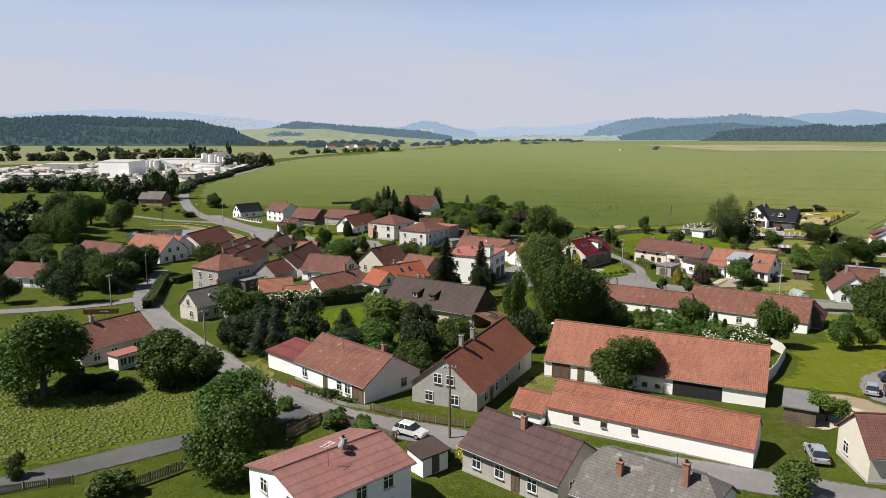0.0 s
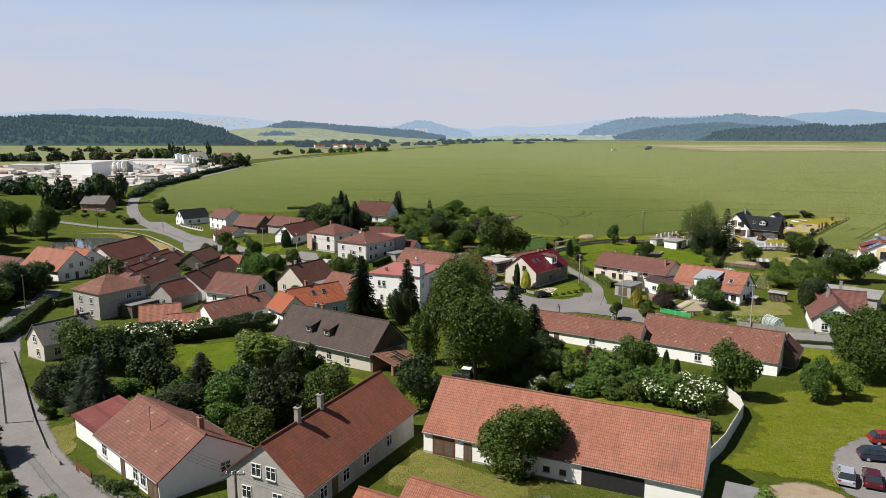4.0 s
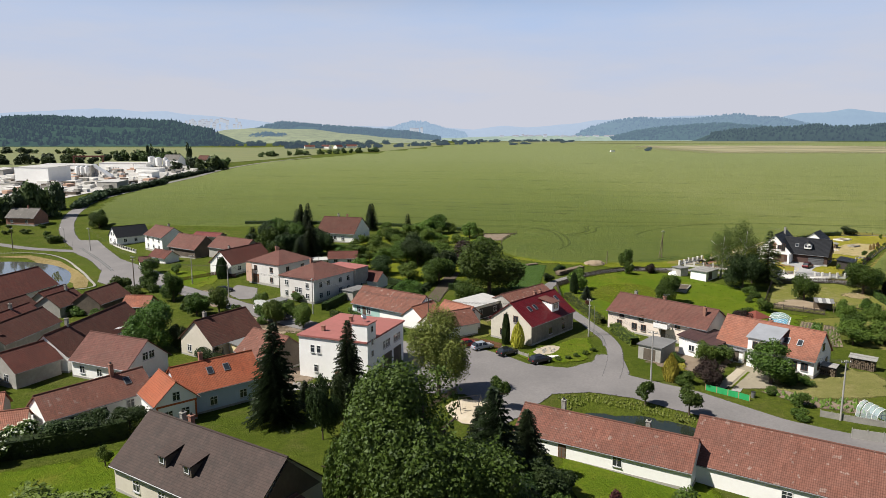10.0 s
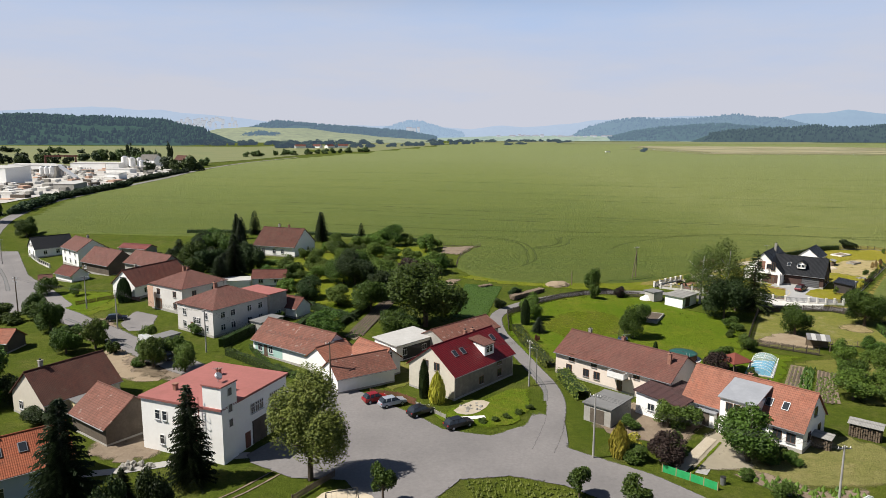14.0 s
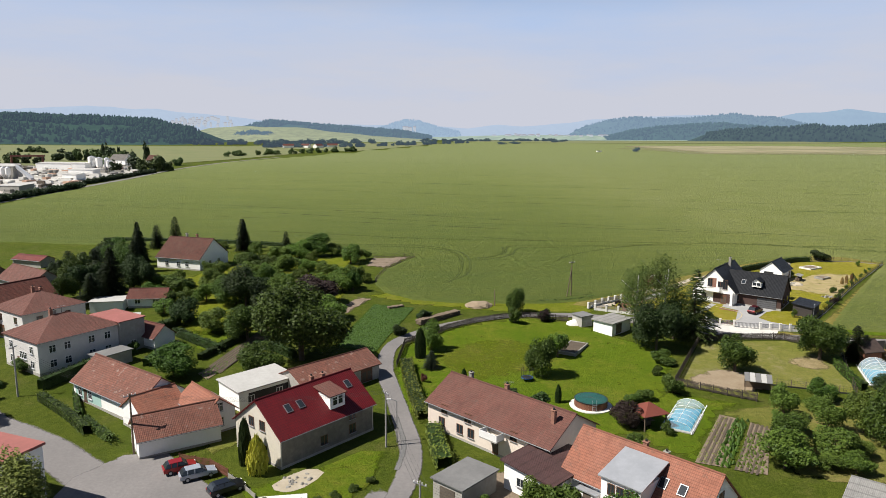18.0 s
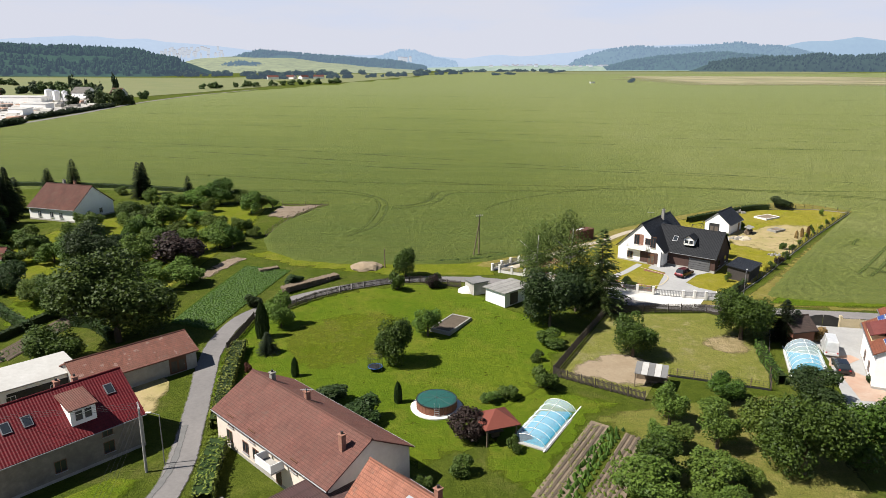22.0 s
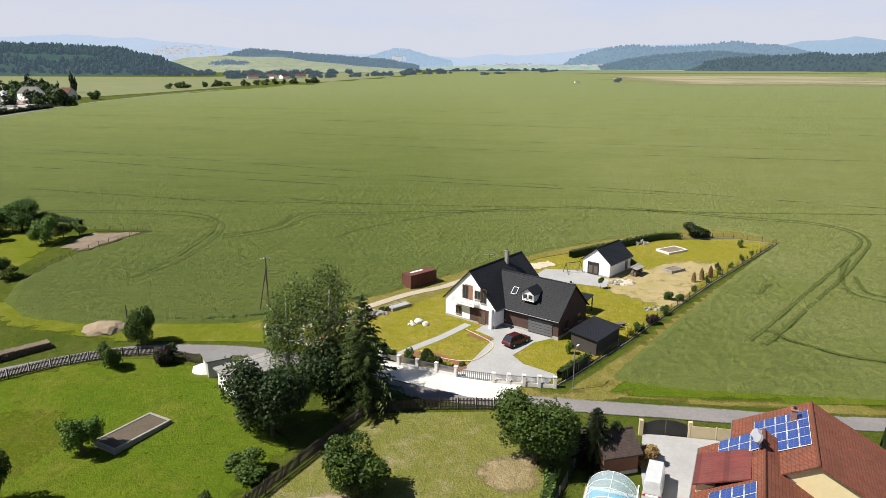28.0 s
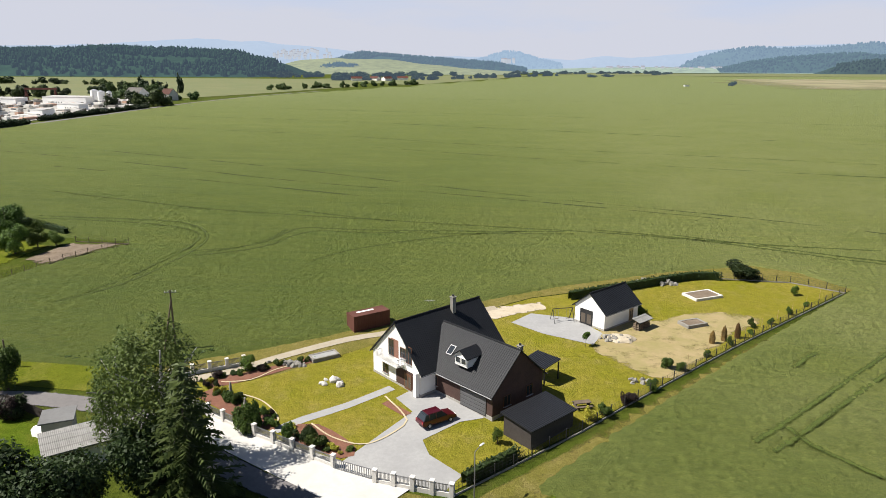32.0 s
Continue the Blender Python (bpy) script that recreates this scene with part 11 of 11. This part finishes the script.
plant("ball", [(145.1, 229.0, 2.0, 1.4), (151.0, 226.4, 2.2, 1.6)])
plant("shrub", [(44.5 + k * 1.9, 194.6 + (k * k) * 0.22, 0.8, 0.7) for k in range(6)])

# ---- woods and lines of trees farther off ----
thicket(["light", "fruit", "fruit", "light", "fruit", "shrub"], [(-6, 296), (4, 272), (16, 262), (36, 268), (42, 300), (40, 336), (8, 348), (-2, 330)], 30, 4.6, 2.4, 11)
thicket(["dark", "broad", "conifer"], [(-44, 312), (-30, 284), (-18, 276), (-8, 290), (-24, 318), (-36, 340)], 16, 7.5, 3.4, 27)
thicket(["shrub", "dark"], [(-100, 190), (-92, 172), (-84, 178), (-82, 204), (-92, 210)], 12, 5.5, 3.0, 16)
thicket(["dark", "broad"], [(-128, 176), (-112, 190), (-104, 206), (-124, 214), (-142, 200)], 14, 8, 3.8, 17)
thicket(["far_broad", "far_dark"], [(-215, 300), (-160, 300), (-150, 262), (-175, 230), (-220, 240)], 16, 14, 6.5, 18)
thicket(["shrub"], [(-150, 350), (-134, 358), (-146, 376), (-168, 366), (-170, 352)], 12, 1.8, 1.5, 20)
far_rnd = random.Random(77)


def belt(kinds, a, b, n, h, r, wide, label, seed):
    """Trees strung unevenly along a line."""
    rows = []
    for k in range(n):
        u = (k + far_rnd.uniform(-0.4, 0.4)) / n
        q = far_rnd.uniform(0.65, 1.3)
        rows.append((a[0] + (b[0] - a[0]) * u + far_rnd.gauss(0, wide), a[1] + (b[1] - a[1]) * u + far_rnd.gauss(0, wide), h * q, r * q * far_rnd.uniform(0.8, 1.2)))
    grove(kinds, rows, label, seed)


for a_, b_ in (((-162, 428), (-180, 500)), ((-180, 500), (-184, 605)), ((-195, 632), (-201, 770))):
    belt(["far_dark"], a_, b_, int(math.hypot(b_[0] - a_[0], b_[1] - a_[1]) / 2.1), 4.6, 2.6, 0.4, "tall dark hedge between the road and the works", int(b_[1]))
belt(["far_dark", "far_broad"], (-178, 372), (-160, 404), 9, 17, 5.0, 3.5, "tall dark trees beside the brick house", 301)
belt(["far_broad", "far_dark"], (-205, 415), (-168, 424), 12, 8, 4.0, 4, "bushes beside the works", 302)
belt(["far_dark", "far_broad"], (-300, 440), (-215, 452), 16, 12, 5.5, 9, "trees south of the works", 303)
belt(["far_broad", "far_dark"], (-560, 900), (-395, 935), 26, 14, 7, 9, "trees behind the works", 304)
belt(["far_broad", "far_dark"], (-430, 1020), (-320, 1010), 20, 16, 7, 8, "trees behind the works", 305)
belt(["far_dark"], (-388, 1045), (-300, 1040), 5, 24, 3.2, 4, "tall narrow poplars beyond the works", 306)
belt(["far_broad", "far_dark"], (-236, 790), (-196, 805), 9, 15, 7, 6, "round trees at the end of the works", 307)
belt(["far_broad"], (-300, 900), (-212, 905), 10, 11, 6, 6, "trees by the far houses", 308)
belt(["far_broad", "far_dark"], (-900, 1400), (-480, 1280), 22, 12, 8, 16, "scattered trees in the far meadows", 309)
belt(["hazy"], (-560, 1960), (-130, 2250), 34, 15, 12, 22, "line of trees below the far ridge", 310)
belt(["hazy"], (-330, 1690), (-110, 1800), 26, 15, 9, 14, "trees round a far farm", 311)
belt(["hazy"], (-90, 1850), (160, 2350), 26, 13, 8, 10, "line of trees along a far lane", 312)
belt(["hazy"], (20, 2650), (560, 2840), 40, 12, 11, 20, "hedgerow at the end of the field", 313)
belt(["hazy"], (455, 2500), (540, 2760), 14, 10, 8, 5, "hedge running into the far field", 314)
for x, y, rot in ((-270, 1690, 20), (-235, 1710, -30), (-205, 1700, 60), (-180, 1745, 10)):
    house("far farm building with a red roof", x, y, rot, 24, 12, 5, 9, "white", "tile_red", gutter=False)
grove(["far_broad"], [(-250 + k * 7.6 + 3 * math.sin(k * 1.7), 1165 + k * 13.5, 10 + 3 * math.sin(k * 2.3), 6 + 1.8 * math.sin(k * 1.1)) for k in range(22) if k % 5 != 3], "line of trees far out between the fields", 249)
grove(["hazy"], [(451, 1483, 11, 7), (250, 2150, 10, 16), (300, 2250, 9, 20)], "line of trees far out between the fields", 251)
flat_house("small pale hut in the wide field", 368, 1440, 10, 8, 5, 3, "white", "felt_grey", name="hut")

heap("rock_edge", 44.8, 200.2, 2.6, 1.9, 0.1, "stone", "ring of stones round the gravel bed", "stones", 22, 9, 0.28)

# the front border of the new house
border_rnd = random.Random(12)
for k in range(22):
    u = k / 21
    x, y = 104 + 12.5 * u + border_rnd.gauss(0, 0.6), 278 - 8.6 * u + border_rnd.gauss(0, 0.6)
    plant(border_rnd.choice(["shrub", "purple", "shrub", "gold", "ball"]), [(x, y, border_rnd.uniform(0.5, 1.2), border_rnd.uniform(0.35, 0.7))])
for k in range(12):
    u = k / 11
    plant(border_rnd.choice(["shrub", "ball", "shrub"]), [(104.5 + 10.5 * u + border_rnd.gauss(0, 0.3), 278.6 + 8.2 * u + border_rnd.gauss(0, 0.3), border_rnd.uniform(0.4, 1.1), border_rnd.uniform(0.3, 0.6))])

for x, y, h, r in ((111.7, 202.7, 2.4, 1.7), (114.6, 201.8, 3.0, 2.0), (106.4, 203.4, 5.2, 3.2), (109.2, 208.0, 3.2, 2.0), (117.8, 206.4, 2.8, 1.9), (112.4, 213.4, 3.6, 2.1)):
    plant("fruit", [(x, y, h, r)])
for k in range(14):
    u, v = k / 13, border_rnd.random()
    plant(border_rnd.choice(["shrub", "ball", "shrub", "gold"]), [(118.4 + 7.2 * u + border_rnd.gauss(0, 0.3), 268.8 - 3.4 * u + 1.6 * (v - 0.3), border_rnd.uniform(0.4, 1.0), border_rnd.uniform(0.3, 0.6))])

# fuller gardens: dense shrubs behind the long barn, conifers by the field
thicket(["shrub", "shrub", "hedge", "fruit", "white"], [(31.6, 137), (43.4, 125.6), (55, 115.4), (58.6, 121), (49, 131.4), (34.4, 141)], 30, 3.8, 2.0, 61)
plant("spruce", [(-14.6, 281.9, 13, 4.0), (-25.5, 322.5, 13.5, 3.0), (-22.4, 315.4, 12.4, 2.8)])
plant("conifer", [(-21, 309.2, 10, 3.0), (-28, 330, 9.5, 2.8)])
plant("dark", [(-13.4, 294.4, 9.4, 4.2), (-34.8, 119.3, 6.6, 3.3)])
plant("fir", [(-30.3, 114.1, 7.6, 3.5)])
plant("broad", [(-26.9, 115.5, 4.6, 3.0), (8, 317.2, 5.4, 3.6)])
plant("shrub", [(-12.5, 119.3, 3.6, 2.6), (36.3, 229.4, 3.2, 2.4), (20.9, 222.1, 2.6, 1.6), (-14.1, 219.5, 2.4, 1.6)])

# street trees and front gardens
plant("broad", [(-53.9, 255.7, 5.8, 2.3), (-41.5, 240.0, 7.7, 3.0), (-31.0, 226.1, 5.4, 2.7), (-123.0, 371.9, 7.2, 4.7)])
plant("fruit", [(-26.8, 229.0, 6.1, 2.2), (-11.6, 218.9, 5.5, 2.2), (-5.4, 218.0, 5.2, 2.0), (-52.7, 272.2, 3.5, 1.5), (73.4, 193.6, 4.3, 2.3)])
plant("shrub", [(-21.9, 225.9, 2.9, 1.5), (-61.9, 254.8, 4.0, 3.2), (-55.2, 249.2, 2.8, 2.5), (-59.7, 228.9, 2.9, 2.4), (-52.7, 224.1, 2.6, 2.3), (-33.9, 237.8, 2.6, 1.9), (-16.5, 226.7, 2.4, 1.8), (-126.6, 342.3, 3.4, 3.6), (65.9, 183.8, 2.4, 1.7), (71.8, 186.0, 3.0, 1.9), (67.8, 193.4, 2.1, 1.4), (83.4, 184.0, 2.1, 1.9), (86.3, 183.0, 1.6, 1.3), (84.3, 206.3, 2.1, 1.3)])
# dark plants added for ivy on a gable and the shade beside it
plant("dark", [(-25.5, 201.0, 5.5, 2.2), (-17.9, 194.0, 2.8, 2.6)])
plant("broad", [(-141, 262, 20, 6.5), (-150, 272, 19, 6.5), (-139, 297, 14, 5.4)])
plant("dark", [(-158, 288, 18, 6.8)])

# kitchen garden by the drive: low bushes, a strip of grass beside the path
plant("shrub", [(78.6, 179.3, 1.6, 0.9), (78.9, 170.3, 1.8, 1.5), (85.0, 184.6, 1.8, 1.4)])
ribbon("path", [(70.3, 180.6), (74.2, 185.2), (78.4, 190.0)], 1.5, M["gravel"], 0.16, "pale tan path to the salmon-roofed house", "path")
ribbon("grass_strip", [(71.6, 179.9), (75.4, 184.4), (79.2, 188.8)], 0.5, M["lawn_soft"], 0.15, "narrow grass strip beside the path", "lawn")

# dark conifers and shade bushes behind the old tree
plant("spruce", [(30.2, 144.5, 13.0, 4.6), (34.6, 149.2, 8.8, 3.6), (29.0, 150.6, 8.5, 2.8)])
plant("dark", [(31.4, 138.6, 6.2, 4.0), (26.4, 139.4, 5.0, 3.2), (36.2, 143.6, 5.4, 3.0)])

# shaded undergrowth and tall grass of the meadow beside the road
plant("dark", [(-48.9, 94.4, 2.6, 2.6), (-45.2, 92.6, 2.2, 2.2), (-51.6, 92.4, 2.8, 2.4)])
rows_of("tall_grass", [(-61, 67), (-44, 70), (-31, 79), (-23.5, 86), (-31, 93), (-38, 103), (-48, 99), (-63, 91)], 35, 0.6, 0.14, 0.3, M["meadow_blade"], "tall uneven meadow grass", 0.8)
